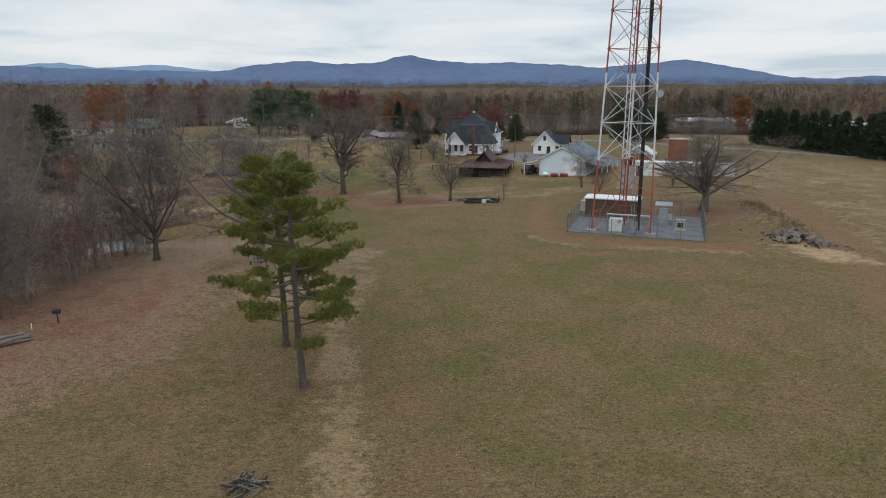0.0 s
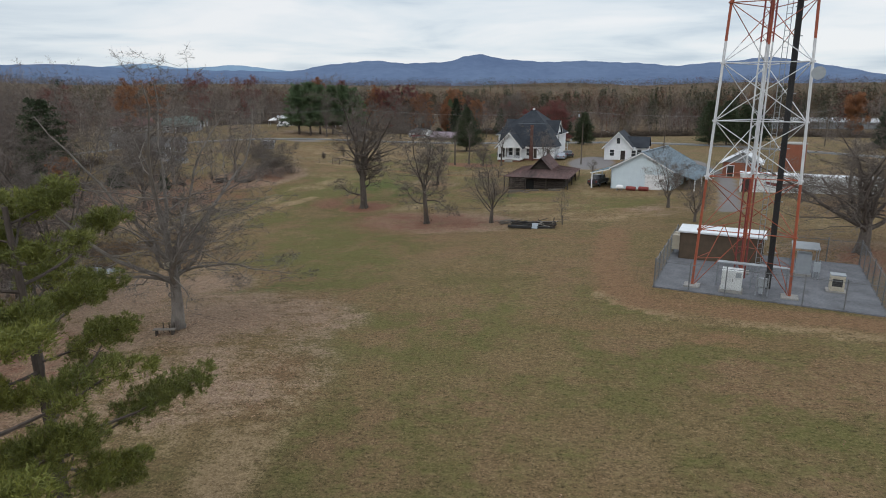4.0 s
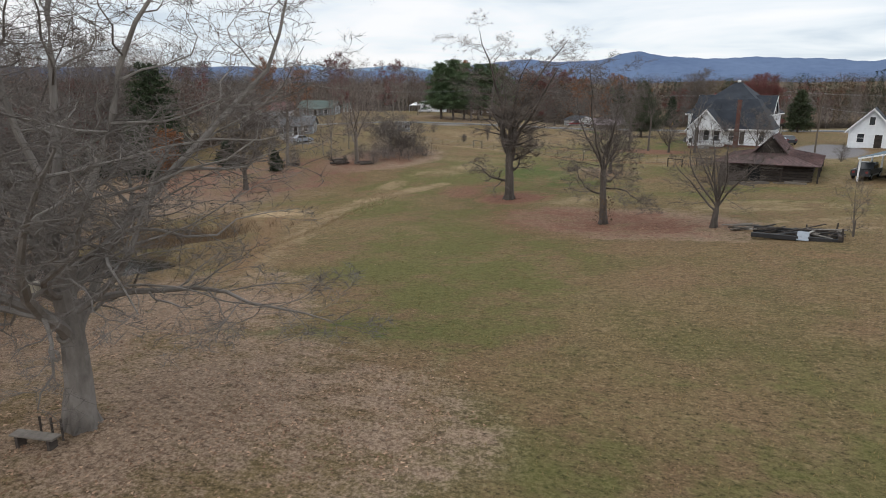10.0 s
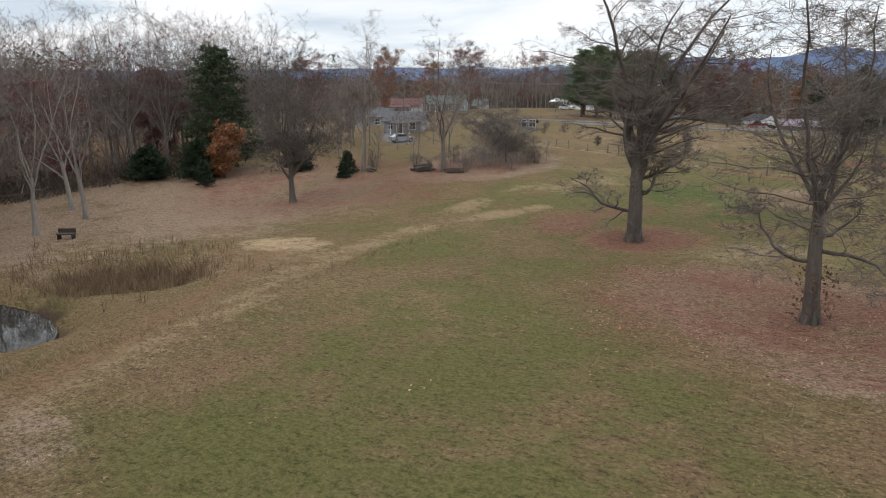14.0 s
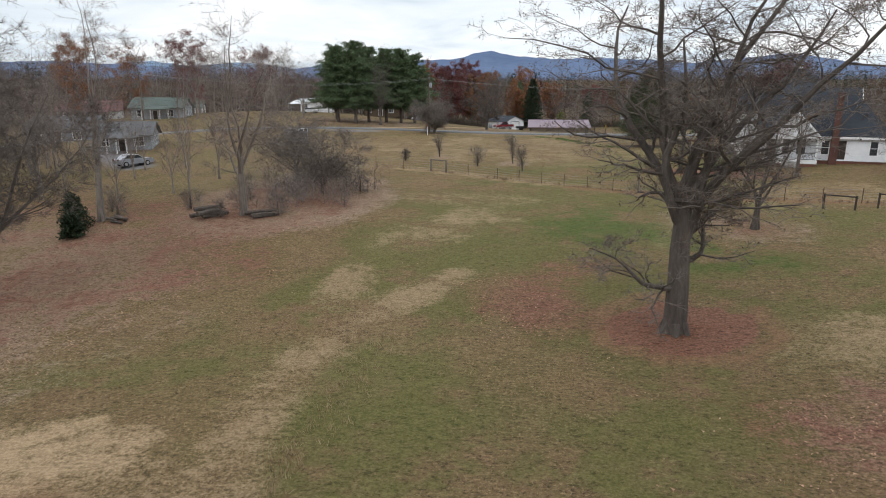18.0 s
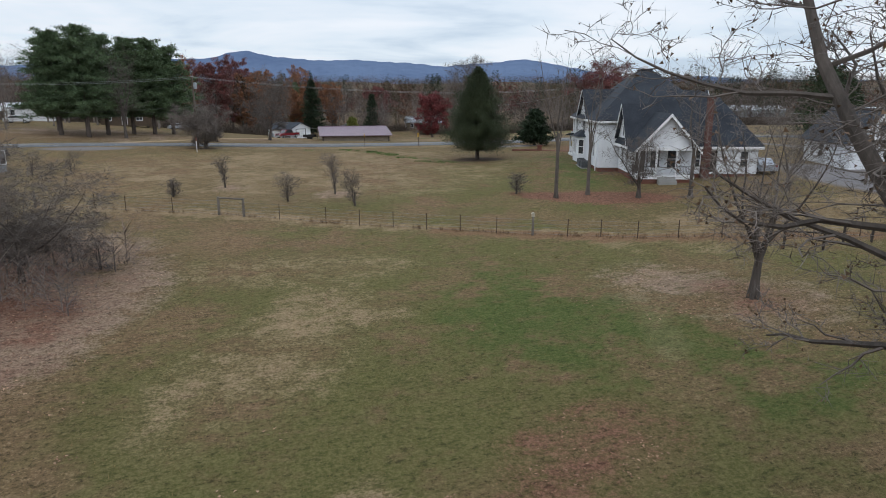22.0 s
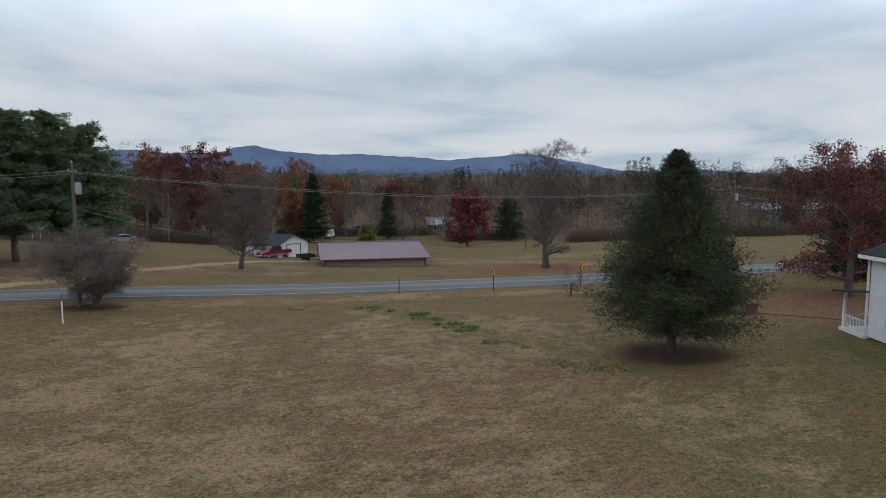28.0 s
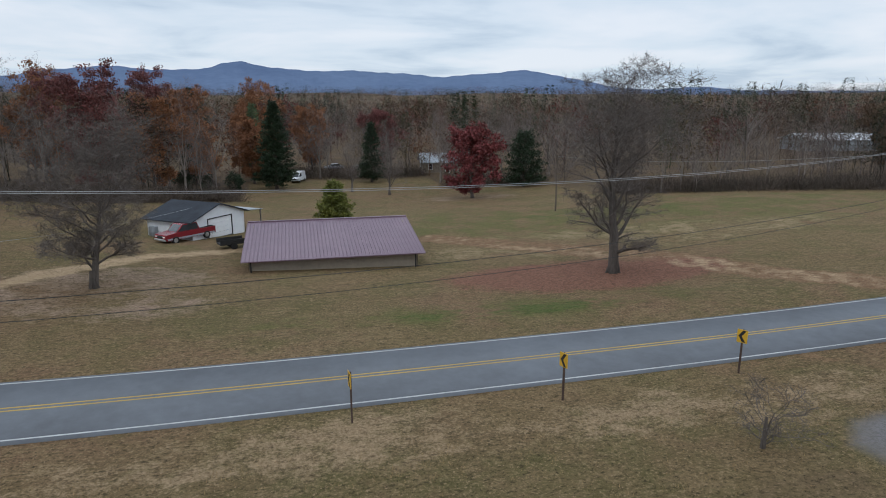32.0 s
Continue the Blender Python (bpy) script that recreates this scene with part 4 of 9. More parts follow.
def bare_tree(seed, height, limb, r0, clear=0.24, limbs=13, rise=(42, 75), lean=0.02, counts=(7, 5, 4), bark=None, twig=None, low=(), sides=(9, 6, 4, 3, 3), segs=None, fuzz=(2, 0.55, 0.007), fork=False, wide=0.0):
    """Meshes of trunk with limbs, and of twigs, for a leafless broadleaf tree. low: extra low limbs as (height, azimuth, length, tilt)."""
    rng = random.Random(seed)
    spec = dict(OAK, count=(limbs, *counts), bare=(clear, 0.25, 0.2, 0.15), angle=(rise, *OAK["angle"][1:]), limb=limb)
    if len(counts) < 3:
        k = len(counts) + 2
        spec["segs"] = spec["segs"][:k - 1] + (1,)
        spec = {a: (b[:k] if isinstance(b, tuple) and a in ("segs", "wiggle", "lift", "taper") else b) for a, b in spec.items()}
    if segs:
        spec["segs"] = segs
    out = []
    stem = height * 0.9
    if fork:
        # a short bole that breaks into several rising, sinuous leaders
        stem = fork
        spec.update(taper=(0.72, 0.16, 0.22, 0.3, 0.35), thin=(0.42, 0.46, 0.48, 0.5), wiggle=(0.025, 0.34, 0.42, 0.44, 0.44), lift=(0.02, 0.13, 0.07, 0.03, 0.02), segs=(4, 11, 5, 2, 1), ratio=(1, 0.40, 0.55, 0.55))
    sprout(out, rng, (0, 0, -0.25), unit((rng.uniform(-lean, lean), rng.uniform(-lean, lean), 1)), stem, r0, 0, spec)
    for hh, az, ln, down in low:
        sprout(out, rng, (0, 0, hh), tilt(UP, radians(down), radians(az)), ln, r0 * 0.42, 1, spec)
    # settle the crown to its true height and spread
    sz = height / max(q[2] for b in out for q in b[0])
    rr_ = sorted(math.hypot(q[0], q[1]) for b in out if b[2] >= 2 for q in b[0])
    sx = wide / rr_[int(len(rr_) * 0.94)] if wide else 1.0
    out = [([(q[0] * sx, q[1] * sx, q[2] * sz) for q in b[0]], b[1], b[2]) for b in out]
    flare = [(math.cos(a) * r0 * 0.5, math.sin(a) * r0 * 0.5, 0.35) for a in np.arange(0, 6.2, 1.05)]
    for x, y, z in flare:
        out.append(([(x * 0.7, y * 0.7, 1.2), (x * 1.3, y * 1.3, 0.4), (x * 2.6, y * 2.6, -0.25)], [r0 * 0.35, r0 * 0.45, r0 * 0.3], 1))
    big, small = [b for b in out if b[2] < 2], [b for b in out if b[2] >= 2]
    return (tube_mesh("trunk", big, bark or M_BARK, sides), tube_mesh("crown", small, twig or M_TWIG, sides, twig_fuzz(out, max(b[2] for b in out) - 1, *fuzz, seed)), out)


def grown_tree(seed, height, width, r0, clear=0.32, leaders=4, rise=(10, 32), counts=(9, 6, 5, 3), bark=None, twig=None, low=(), fuzz=(2, 0.5, 0.007), crook=1.0, sides=(9, 7, 5, 4, 3, 3), droop=0.0, stout=1.0, side_angle=(38, 78)):
    """A leafless broadleaf tree: a bole that breaks into crooked leaders, each with limbs, branches and twigs.
    low: limbs off the bole as (height, azimuth, length, tilt)."""
    rng = random.Random(seed)
    n = len(counts) + 2
    spec = dict(segs=(5, 9, 6, 4, 2, 1)[:n - 1] + (1,), wiggle=tuple(w * crook for w in (0.03, 0.14, 0.36, 0.46, 0.46, 0.45)), lift=(0.02, 0.11, 0.09 - droop, 0.06 - droop, 0.03, 0.02), taper=(0.62, 0.14, 0.20, 0.25, 0.3, 0.4),
                count=(leaders, *counts), bare=(0.58, 0.12, 0.18, 0.15, 0.1), angle=(rise, side_angle, (30, 70), (28, 70), (25, 70)), ratio=(1, 0.42, 0.58, 0.55, 0.55), thin=(0.50 * stout, 0.38 * stout, 0.48, 0.50, 0.55), limb=height * (1 - clear) * 1.05)
    out = []
    sprout(out, rng, (0, 0, -0.25), UP, height * min(clear * 1.3, 0.6), r0, 0, spec)
    for hh, az, ln, down in low:
        sub = dict(spec, lift=(0.02, 0.09, 0.10, 0.06, 0.03, 0.02), wiggle=(0.03, 0.46, 0.5, 0.5, 0.46, 0.45), ratio=(1, 0.55, 0.6, 0.55, 0.55), count=(0, 13, 6, 4, 2)[:n - 1])
        sprout(out, rng, (0, 0, hh), tilt(UP, radians(down), radians(az)), ln, r0 * 0.27, 1, sub)
    sz = height / max(q[2] for b in out for q in b[0])
    rr_ = sorted(math.hypot(q[0], q[1]) for b in out if b[2] >= 2 for q in b[0])
    sx = width / 2 / rr_[int(len(rr_) * 0.93)]
    out = [([(q[0] * sx, q[1] * sx, q[2] * sz) for q in b[0]], b[1], b[2]) for b in out]
    for a in np.arange(0, 6.2, 1.05):
        x, y = math.cos(a) * r0 * 0.5, math.sin(a) * r0 * 0.5
        out.append(([(x * 0.7, y * 0.7, 1.3), (x * 1.25, y * 1.25, 0.45), (x * 2.5, y * 2.5, -0.25)], [r0 * 0.35, r0 * 0.45, r0 * 0.3], 1))
    big, small = [b for b in out if b[2] < 3 and b[1][0] > 0.035], [b for b in out if not (b[2] < 3 and b[1][0] > 0.035)]
    return (tube_mesh("trunk", big, bark or M_BARK, sides), tube_mesh("crown", small, twig or M_TWIG, sides, twig_fuzz(out, n - 2, *fuzz, seed)), out)


def leaf_mesh(name, centres, per, radius, size, material, seed=1, squash=0.8, hang=0.0):
    """Small three-cornered leaves in clumps round the given centres."""
    rng = np.random.default_rng(seed)
    c = np.repeat(np.asarray(centres, float), per, axis=0)
    n = len(c)
    d = rng.normal(size=(n, 3))
    d /= np.linalg.norm(d, axis=1, keepdims=True)
    p = c + d * (radius * rng.random(n) ** 0.5)[:, None] * [1, 1, squash]
    a, b = rng.normal(size=(n, 3)), rng.normal(size=(n, 3))
    a /= np.linalg.norm(a, axis=1, keepdims=True)
    b -= (a * b).sum(1, keepdims=True) * a
    b /= np.linalg.norm(b, axis=1, keepdims=True)
    s = (size * rng.uniform(0.6, 1.4, n))[:, None]
    v = np.stack([p - a * s * 0.5 - b * s * 0.35, p + a * s * 0.6, p - a * s * 0.3 + b * s * 0.55 - [0, 0, hang]], 1).reshape(-1, 3)
    return raw_mesh(name, v, np.arange(3 * n).reshape(-1, 3), material)


def needle_mesh(name, centres, axes_, per, length, width, material, seed=1, spread=0.9):
    """Sprays of thin needles or scaly fronds that burst from centres along axes."""
    rng = np.random.default_rng(seed)
    c, ax = np.repeat(np.asarray(centres, float), per, axis=0), np.repeat(np.asarray(axes_, float), per, axis=0)
    n = len(c)
    d = ax + rng.normal(size=(n, 3)) * spread
    d /= np.linalg.norm(d, axis=1, keepdims=True)
    side = np.cross(d, rng.normal(size=(n, 3)))
    side /= np.linalg.norm(side, axis=1, keepdims=True)
    ln = (length * rng.uniform(0.6, 1.25, n))[:, None]
    c = c + rng.normal(size=(n, 3)) * length * 0.28
    v = np.stack([c - side * width, c + side * width, c + d * ln], 1).reshape(-1, 3)
    return raw_mesh(name, v, np.arange(3 * n).reshape(-1, 3), material)


def plant(name, x, y, turn, label, category, parts, group="", scale=1.0):
    t = thing(name, x, y, gz(x, y), turn, label, category, group)
    if scale != 1.0:
        t.scale = (scale, scale, scale)
    for pname, me in parts:
        part(pname, me, None, t)
    return t


def tips(out, level, rng=None, keep=1.0):
    return [b[0][-1] for b in out if b[2] >= level and (keep >= 1 or rng.random() < keep)]


# the great oak by the path
tr, tw, sk = grown_tree(11, 21.0, 14.0, 0.58, 0.33, 8, (3, 30), (12, 8, 5, 3), low=((2.8, 160, 5.0, 80), (4.4, 345, 4.6, 84), (5.8, 60, 4.4, 66)), crook=1.3, fuzz=(2, 0.40, 0.008), stout=1.25)
rl = random.Random(5)
plant("oak_tree", -19.8, 122.6, 20, "large bare oak with spreading limbs and a few withered leaves", "tree", [("trunk", tr), ("crown", tw), ("foliage", leaf_mesh("foliage", [q for q in tips(sk, 5, rl, 0.6) if q[2] > 4], 1, 0.2, 0.075, M_BROWNLEAF, 3))])
# the pale sycamore with a plank seat
tr, tw, sk = grown_tree(23, 19.0, 17.0, 0.47, 0.24, 9, (5, 48), (11, 7, 5, 3), M_SYC, M_SYCTWIG, low=((4.2, 175, 7.5, 70), (4.5, 10, 8.5, 70), (5.0, 70, 6.5, 62), (5.4, 300, 6.5, 66), (5.2, 215, 6.5, 58)), crook=1.35, fuzz=(2, 0.42, 0.008), stout=1.15)
syc = plant("sycamore_tree", -19.5, 64.6, 0, "pale-barked bare tree with knotted trunk among fallen leaves", "tree", [("trunk", tr), ("crown", tw)])
for az, zz, rr in ((-95, 2.6, 0.15), (-50, 3.2, 0.16), (-130, 3.3, 0.13)):
    ring = [(0.47 * math.cos(radians(az)) * 0.92 - math.sin(radians(az)) * rr * math.cos(a), 0.47 * math.sin(radians(az)) * 0.92 + math.cos(radians(az)) * rr * math.cos(a), zz + rr * math.sin(a)) for a in np.linspace(0, 2 * math.pi, 11)]
    part("knot", Geo().tube(ring, 0.055, 6), M_SYC, syc, "healed limb scar")
# two oaks in the middle of the field
tr, tw, sk = grown_tree(31, 15.4, 10.2, 0.36, 0.34, 6, (3, 34), (12, 8, 5, 2), low=((3.4, 200, 4.4, 92), (3.9, 340, 4.2, 84), (4.6, 90, 3.8, 74)), crook=1.2, fuzz=(2, 0.42, 0.008))
plant("oak_tree", -7.7, 108.9, 0, "bare oak with a tuft of withered leaves at its foot", "tree", [("trunk", tr), ("crown", tw), ("foliage", leaf_mesh("foliage", [(0.6 * math.cos(a), 0.6 * math.sin(a), 1.5 + 0.9 * math.sin(3 * a)) for a in np.arange(0, 6.2, 0.3)], 12, 0.5, 0.14, M_BROWNLEAF, 4))])
tr, tw, sk = grown_tree(37, 9.8, 9.0, 0.25, 0.22, 9, (12, 54), (11, 7, 5), crook=1.2, fuzz=(3, 0.42, 0.006))
plant("crab_apple_tree", 1.3, 105.6, 0, "small wide bare tree beside the timber pile", "tree", [("trunk", tr), ("crown", tw)])
# the wide oak east of the mast compound
tr, tw, sk = grown_tree(41, 14.6, 18.5, 0.62, 0.22, 12, (6, 60), (12, 8, 5), crook=1.2, low=((2.6, 200, 7.0, 70), (2.8, 20, 7.5, 66)), fuzz=(4, 0.55, 0.010))
plant("oak_tree", 37.0, 86.6, 60, "wide-crowned bare oak outside the chain-link fence", "tree", [("trunk", tr), ("crown", tw)])
# further single trees: x, y, height, limb, trunk radius, clear stem, seed, label
SINGLE = [
    (-33.8, 70.9, 17.4, 8.4, 0.36, 0.14, 51, "spreading bare tree at the edge of the woods"),
    (-38.5, 50.5, 18.0, 8.0, 0.38, 0.20, 52, "bare tree over red fallen leaves"),
    (25.0, 111.3, 8.6, 3.2, 0.20, 0.24, 53, "small bare tree by the metal building"),
    (25.8, 101.5, 7.4, 3.0, 0.17, 0.20, 54, "young bare tree near the compound"),
    (40.2, 107.9, 6.0, 2.6, 0.13, 0.22, 55, "young bare tree beside the driveway"),
    (-60.2, 127.0, 18.2, 7.4, 0.38, 0.20, 56, "round-crowned bare tree on leaf-covered ground"),
    (-63.6, 143.2, 21.5, 5.6, 0.33, 0.30, 57, "tall bare tree with upright limbs"),
    (-50.7, 143.8, 18.5, 6.6, 0.36, 0.24, 58, "tall pale bare tree above a heap of logs"),
    (-51.0, 158.5, 9.5, 5.4, 0.20, 0.15, 59, "low bushy bare tree by the fence"),
    (-46.5, 152.5, 7.0, 4.6, 0.15, 0.10, 60, "low bushy bare tree"),
    (-9.9, 140.8, 12.5, 4.6, 0.26, 0.22, 61, "bare tree in a ring of red leaves"),
    (-9.0, 166.6, 13.5, 2.6, 0.19, 0.28, 62, "slender bare tree in the mulch bed"),
    (-5.8, 166.8, 13.0, 2.6, 0.18, 0.30, 63, "slender bare tree in the mulch bed"),
    (-2.4, 163.9, 7.0, 3.2, 0.18, 0.14, 64, "crooked low bare tree by the porch"),
    (1.6, 162.2, 12.5, 3.2, 0.19, 0.24, 65, "bare tree by the porch steps"),
    (10.5, 161.0, 9.0, 3.6, 0.18, 0.2, 66, "bare tree beside the white house"),
    (-43.3, 213.4, 6.6, 4.0, 0.22, 0.10, 67, "dark many-stemmed bare tree under the power line"),
    (-34.6, 239.8, 12.6, 4.2, 0.26, 0.16, 68, "bare rounded tree by the gravel drive"),
    (3.5, 236.9, 16.9, 5.0, 0.44, 0.12, 69, "vase-shaped bare maple over red leaves"),
    (-5.8, 210.4, 2.9, 1.7, 0.07, 0.18, 70, "small bare tree near the road"),
    (-57.0, 228.0, 15.0, 4.0, 0.26, 0.24, 71, "bare tree among the tall pines"),
    (-8.0, 318.0, 14.0, 4.0, 0.24, 0.2, 72, "bare tree by the wood's edge"),
    (-1.5, 312.0, 12.0, 5.0, 0.24, 0.2, 73, "bare tree by the wood's edge"),
    (-66.5, 95.5, 19.0, 4.8, 0.30, 0.34, 74, "tall bare tree beside the pond"),
    (-70.0, 100.6, 18.0, 4.2, 0.26, 0.36, 75, "pale-stemmed bare tree beside the pond"),
    (-71.2, 104.6, 17.0, 4.2, 0.25, 0.36, 76, "pale-stemmed bare tree beside the pond"),
    (-82.0, 102.5, 19.0, 4.8, 0.28, 0.34, 77, "tall bare tree at the wood's edge"),
    (-75.0, 111.2, 19.5, 4.6, 0.28, 0.34, 78, "tall bare tree at the wood's edge"),
    (-81.3, 112.8, 18.0, 5.0, 0.30, 0.3, 79, "tall bare tree at the wood's edge"),
    (10.2, 102.2, 4.6, 1.4, 0.06, 0.10, 80, "bare sapling by the timber pile"),
]
WIDTHS = {51: 16.5, 52: 17.5, 56: 13.5, 57: 10.5, 58: 13.0, 59: 10.5, 60: 9.5, 67: 7.6, 68: 9.0, 69: 10.0}
for x, y, hh, limb, r0, clear, seed, label in SINGLE:
    upright = limb < 0.21 * hh
    if hh < 5:
        tr, tw, sk = bare_tree(seed, hh, limb * 1.35, r0, clear, 16, (40, 78), 0.04, (5, 4), wide=limb * 0.95, fuzz=(2, 0.4, 0.006))
    elif seed in (67, 68, 69):
        tr, tw, sk = bare_tree(seed, hh, limb * 1.35, r0, clear, 24, (14, 46) if seed == 69 else (24, 64), 0.03, (9, 7, 4), wide=WIDTHS[seed] / 2, fuzz=(4, 0.6, 0.009))
    elif seed in WIDTHS:
        tr, tw, sk = grown_tree(seed, hh, WIDTHS[seed], r0, 0.30 if upright or seed in (57, 58) else 0.22, 5 if seed in (57, 58) else 9, (3, 34) if seed in (57, 58) else (6, 52), (12, 7, 5, 2) if seed in (51, 52, 56) else (12, 8, 5), M_WOODBARK if seed in (57, 58) else None, M_WOODTWIG if seed in (57, 58) else None, crook=1.1, fuzz=(3, 0.6, 0.009))
    elif seed in (62, 63, 65):
        tr, tw, sk = grown_tree(seed, hh, limb * 1.7, r0, 0.34, 4, (3, 22), (7, 5, 3), fuzz=(1, 0.4, 0.006))
    elif 74 <= seed <= 79:
        tr, tw, sk = grown_tree(seed, hh, limb * 2.2, r0, 0.30, 5, (3, 30), (10, 7, 4), M_PALESTEM, M_WOODTWIG, fuzz=(3, 0.5, 0.007))
    else:
        tr, tw, sk = grown_tree(seed, hh, limb * (1.9 if hh < 10 else 1.7), r0, max(clear, 0.2), 5 if upright else 7, (3, 24) if upright else (8, 46), (10, 7, 4), crook=1.0, fuzz=(2, 0.5, 0.007))
    plant("bare_tree", x, y, seed * 37 % 360, label, "tree", [("trunk", tr), ("crown", tw)])

# orchard saplings inside the fence: x, y, height, limb, spread angles
for x, y, hh, limb, rise, seed in ((-38.0, 178.3, 3.2, 1.3, (6, 22), 81), (-32.3, 170.8, 2.7, 1.7, (25, 60), 83), (-28.0, 173.2, 4.0, 2.2, (3, 11), 84), (-26.8, 168.0, 3.4, 1.9, (12, 38), 85),
                                   (-42.1, 174.6, 1.8, 0.9, (20, 50), 86), (-11.7, 169.4, 2.0, 1.0, (8, 30), 87)):
    tr, tw, sk = bare_tree(seed, hh, limb * 1.1, 0.065, 0.16, 30, rise, 0.05, (5, 3), fuzz=(3, 0.30, 0.006), wide=0.24 * hh if rise[1] < 30 else 0.42 * hh)
    plant("orchard_tree", x, y, 0, "small bare fruit tree with upright shoots" if rise[1] < 35 else "small bare fruit tree with a rounded head", "tree", [("trunk", tr), ("crown", tw)], "young fruit trees along the fence")


def pine(seed, height, r0, clear):
    """A ragged field pine: bare stem, sparse long limbs and flat tufts of needles at their ends."""
    rng = random.Random(seed)
    g = Geo()
    bend = [(0.0, 0.0)]
    for k in range(8):
        bend.append((bend[-1][0] + rng.uniform(-0.10, 0.10), bend[-1][1] + rng.uniform(-0.10, 0.10)))

    def stem(f):
        k = min(int(f * 8), 7)
        t = f * 8 - k
        return (bend[k][0] + (bend[k + 1][0] - bend[k][0]) * t, bend[k][1] + (bend[k + 1][1] - bend[k][1]) * t, f * height - 0.2)

    g.tube([stem(k / 8) for k in range(9)], [r0 * (1 - 0.68 * k / 8) for k in range(9)], 9)
    g.tube([(0, 0, -0.25), (0, 0, 0.5)], [r0 * 1.5, r0 * 1.0], 9)
    cc, aa = [], []

    def clump(p, d, size):
        for k in range(int(34 * size) + 8):
            a, q = rng.uniform(0, 6.28), rng.random() ** 0.5 * 0.56 * size
            cc.append((p[0] + q * math.cos(a), p[1] + q * math.sin(a), p[2] + (rng.uniform(-0.14, 0.34) + 0.12 * math.cos(q * 3)) * size))
            aa.append((d[0] * 0.5 + math.cos(a) * 0.5, d[1] * 0.5 + math.sin(a) * 0.5, 0.9))

    n = 28
    for k in range(n):
        f = clear + (0.985 - clear) * (k + rng.random()) / n
        p = stem(min(f, 0.99))
        az = k * 2.4 + rng.uniform(-0.6, 0.6)
        L = rng.uniform(0.45, 1.25) * (4.4 * (1 - f) ** 0.44 + 0.5) * (0.8 if f < clear + 0.10 else 1.0)
        drop = rng.uniform(-0.30, 0.10) + 0.45 * (f - 0.4)
        pts, d = [p], (math.cos(az), math.sin(az), drop)
        for i in range(5):
            d = unit((d[0] + rng.uniform(-.14, .14), d[1] + rng.uniform(-.14, .14), d[2] + 0.09))
            p = (p[0] + d[0] * L / 5, p[1] + d[1] * L / 5, p[2] + d[2] * L / 5)
            pts.append(p)
        g.tube(pts, [0.02 + 0.014 * L * (1 - i / 5.5) for i in range(6)], 5, cap=False)
        for i in range(2, 6):
            for sgn in (-1, 1):
                if rng.random() < 0.34:
                    continue
                e = tilt(d, radians(rng.uniform(35, 70)), 0 if sgn > 0 else math.pi)
                ln = rng.uniform(0.5, 1.0) * (0.35 + 0.16 * L)
                q = (pts[i][0] + e[0] * ln, pts[i][1] + e[1] * ln, pts[i][2] + abs(e[2]) * ln * 0.4 + 0.1)
                g.tube([pts[i], q], [0.018, 0.010], 3, cap=False)
                if i > 2 or L < 2:
                    clump(q, e, rng.uniform(0.7, 1.15))
        clump(pts[-1], d, rng.uniform(0.9, 1.4))
    return g.mesh("trunk", M_PINEBARK), cc, aa


for x, y, hh, r0, seed in ((-8.9, 36.4, 14.2, 0.25, 7), (-11.6, 42.9, 13.6, 0.26, 19)):
    tr, cc, aa = pine(seed, hh, r0, 0.26)
    plant("pine_tree", x, y, seed * 40, "tall bare-stemmed pine with a ragged green crown", "tree", [("trunk", tr), ("foliage", needle_mesh("foliage", cc, aa, 22, 0.17, 0.014, M_NEEDLE, seed, 0.9))], "pair of pines in the field")


def cone_tree(seed, height, width, n, size, material, base=0.08, power=0.75, top=0.02, thin=0.20, ragged=(0.6, 1.15), boughs=9, rises=(-0.05, 0.28), loft=0.45):
    """A dense evergreen: a stem and thousands of short sprays on drooping boughs."""
    rng = np.random.default_rng(seed)
    g = Geo()
    g.tube([(0, 0, -0.2), (0.03, 0, height * 0.5), (0, 0.02, height * 0.96)], [height * 0.02 + 0.05, height * 0.012 + 0.03, 0.02], 7)
    nb = int(50 + height * boughs)
    cs, axs = [], []
    for k in range(nb):
        f = base + (1 - base) * (k + rng.random()) / nb
        az = k * 2.4 + rng.normal() * 0.3
        prof = (max(1 - f, top) ** power) * min(1.0, (f - base) / 0.10 + 0.62)
        L = width / 2 * prof * rng.uniform(*ragged) + 0.12
        z0 = f * height
        m = max(3, int(n / nb * (0.3 + 1.2 * prof)))
        rise_ = rng.uniform(*rises)
        end = (math.cos(az) * L, math.sin(az) * L, z0 + rise_ * L)
        g.tube([(0, 0, z0), (end[0] * 0.9, end[1] * 0.9, z0 + rise_ * L * 0.9)], [0.012 + L * 0.008, 0.008], 3, cap=False)
        t = rng.random(m) ** 0.55
        spread = (0.04 + 0.09 * t) * min(L, 2.6)
        p = np.stack([end[0] * t, end[1] * t, z0 + rise_ * L * t], -1) + rng.normal(size=(m, 3)) * spread[:, None] * [1, 1, loft]
        cs.append(p)
        axs.append(np.tile([math.cos(az), math.sin(az), 0.35], (m, 1)))
    cs, axs = np.concatenate(cs), np.concatenate(axs)
    return g.mesh("trunk", M_PINEBARK), needle_mesh("foliage", cs, axs, 3, size, size * thin, material, seed, 0.8)


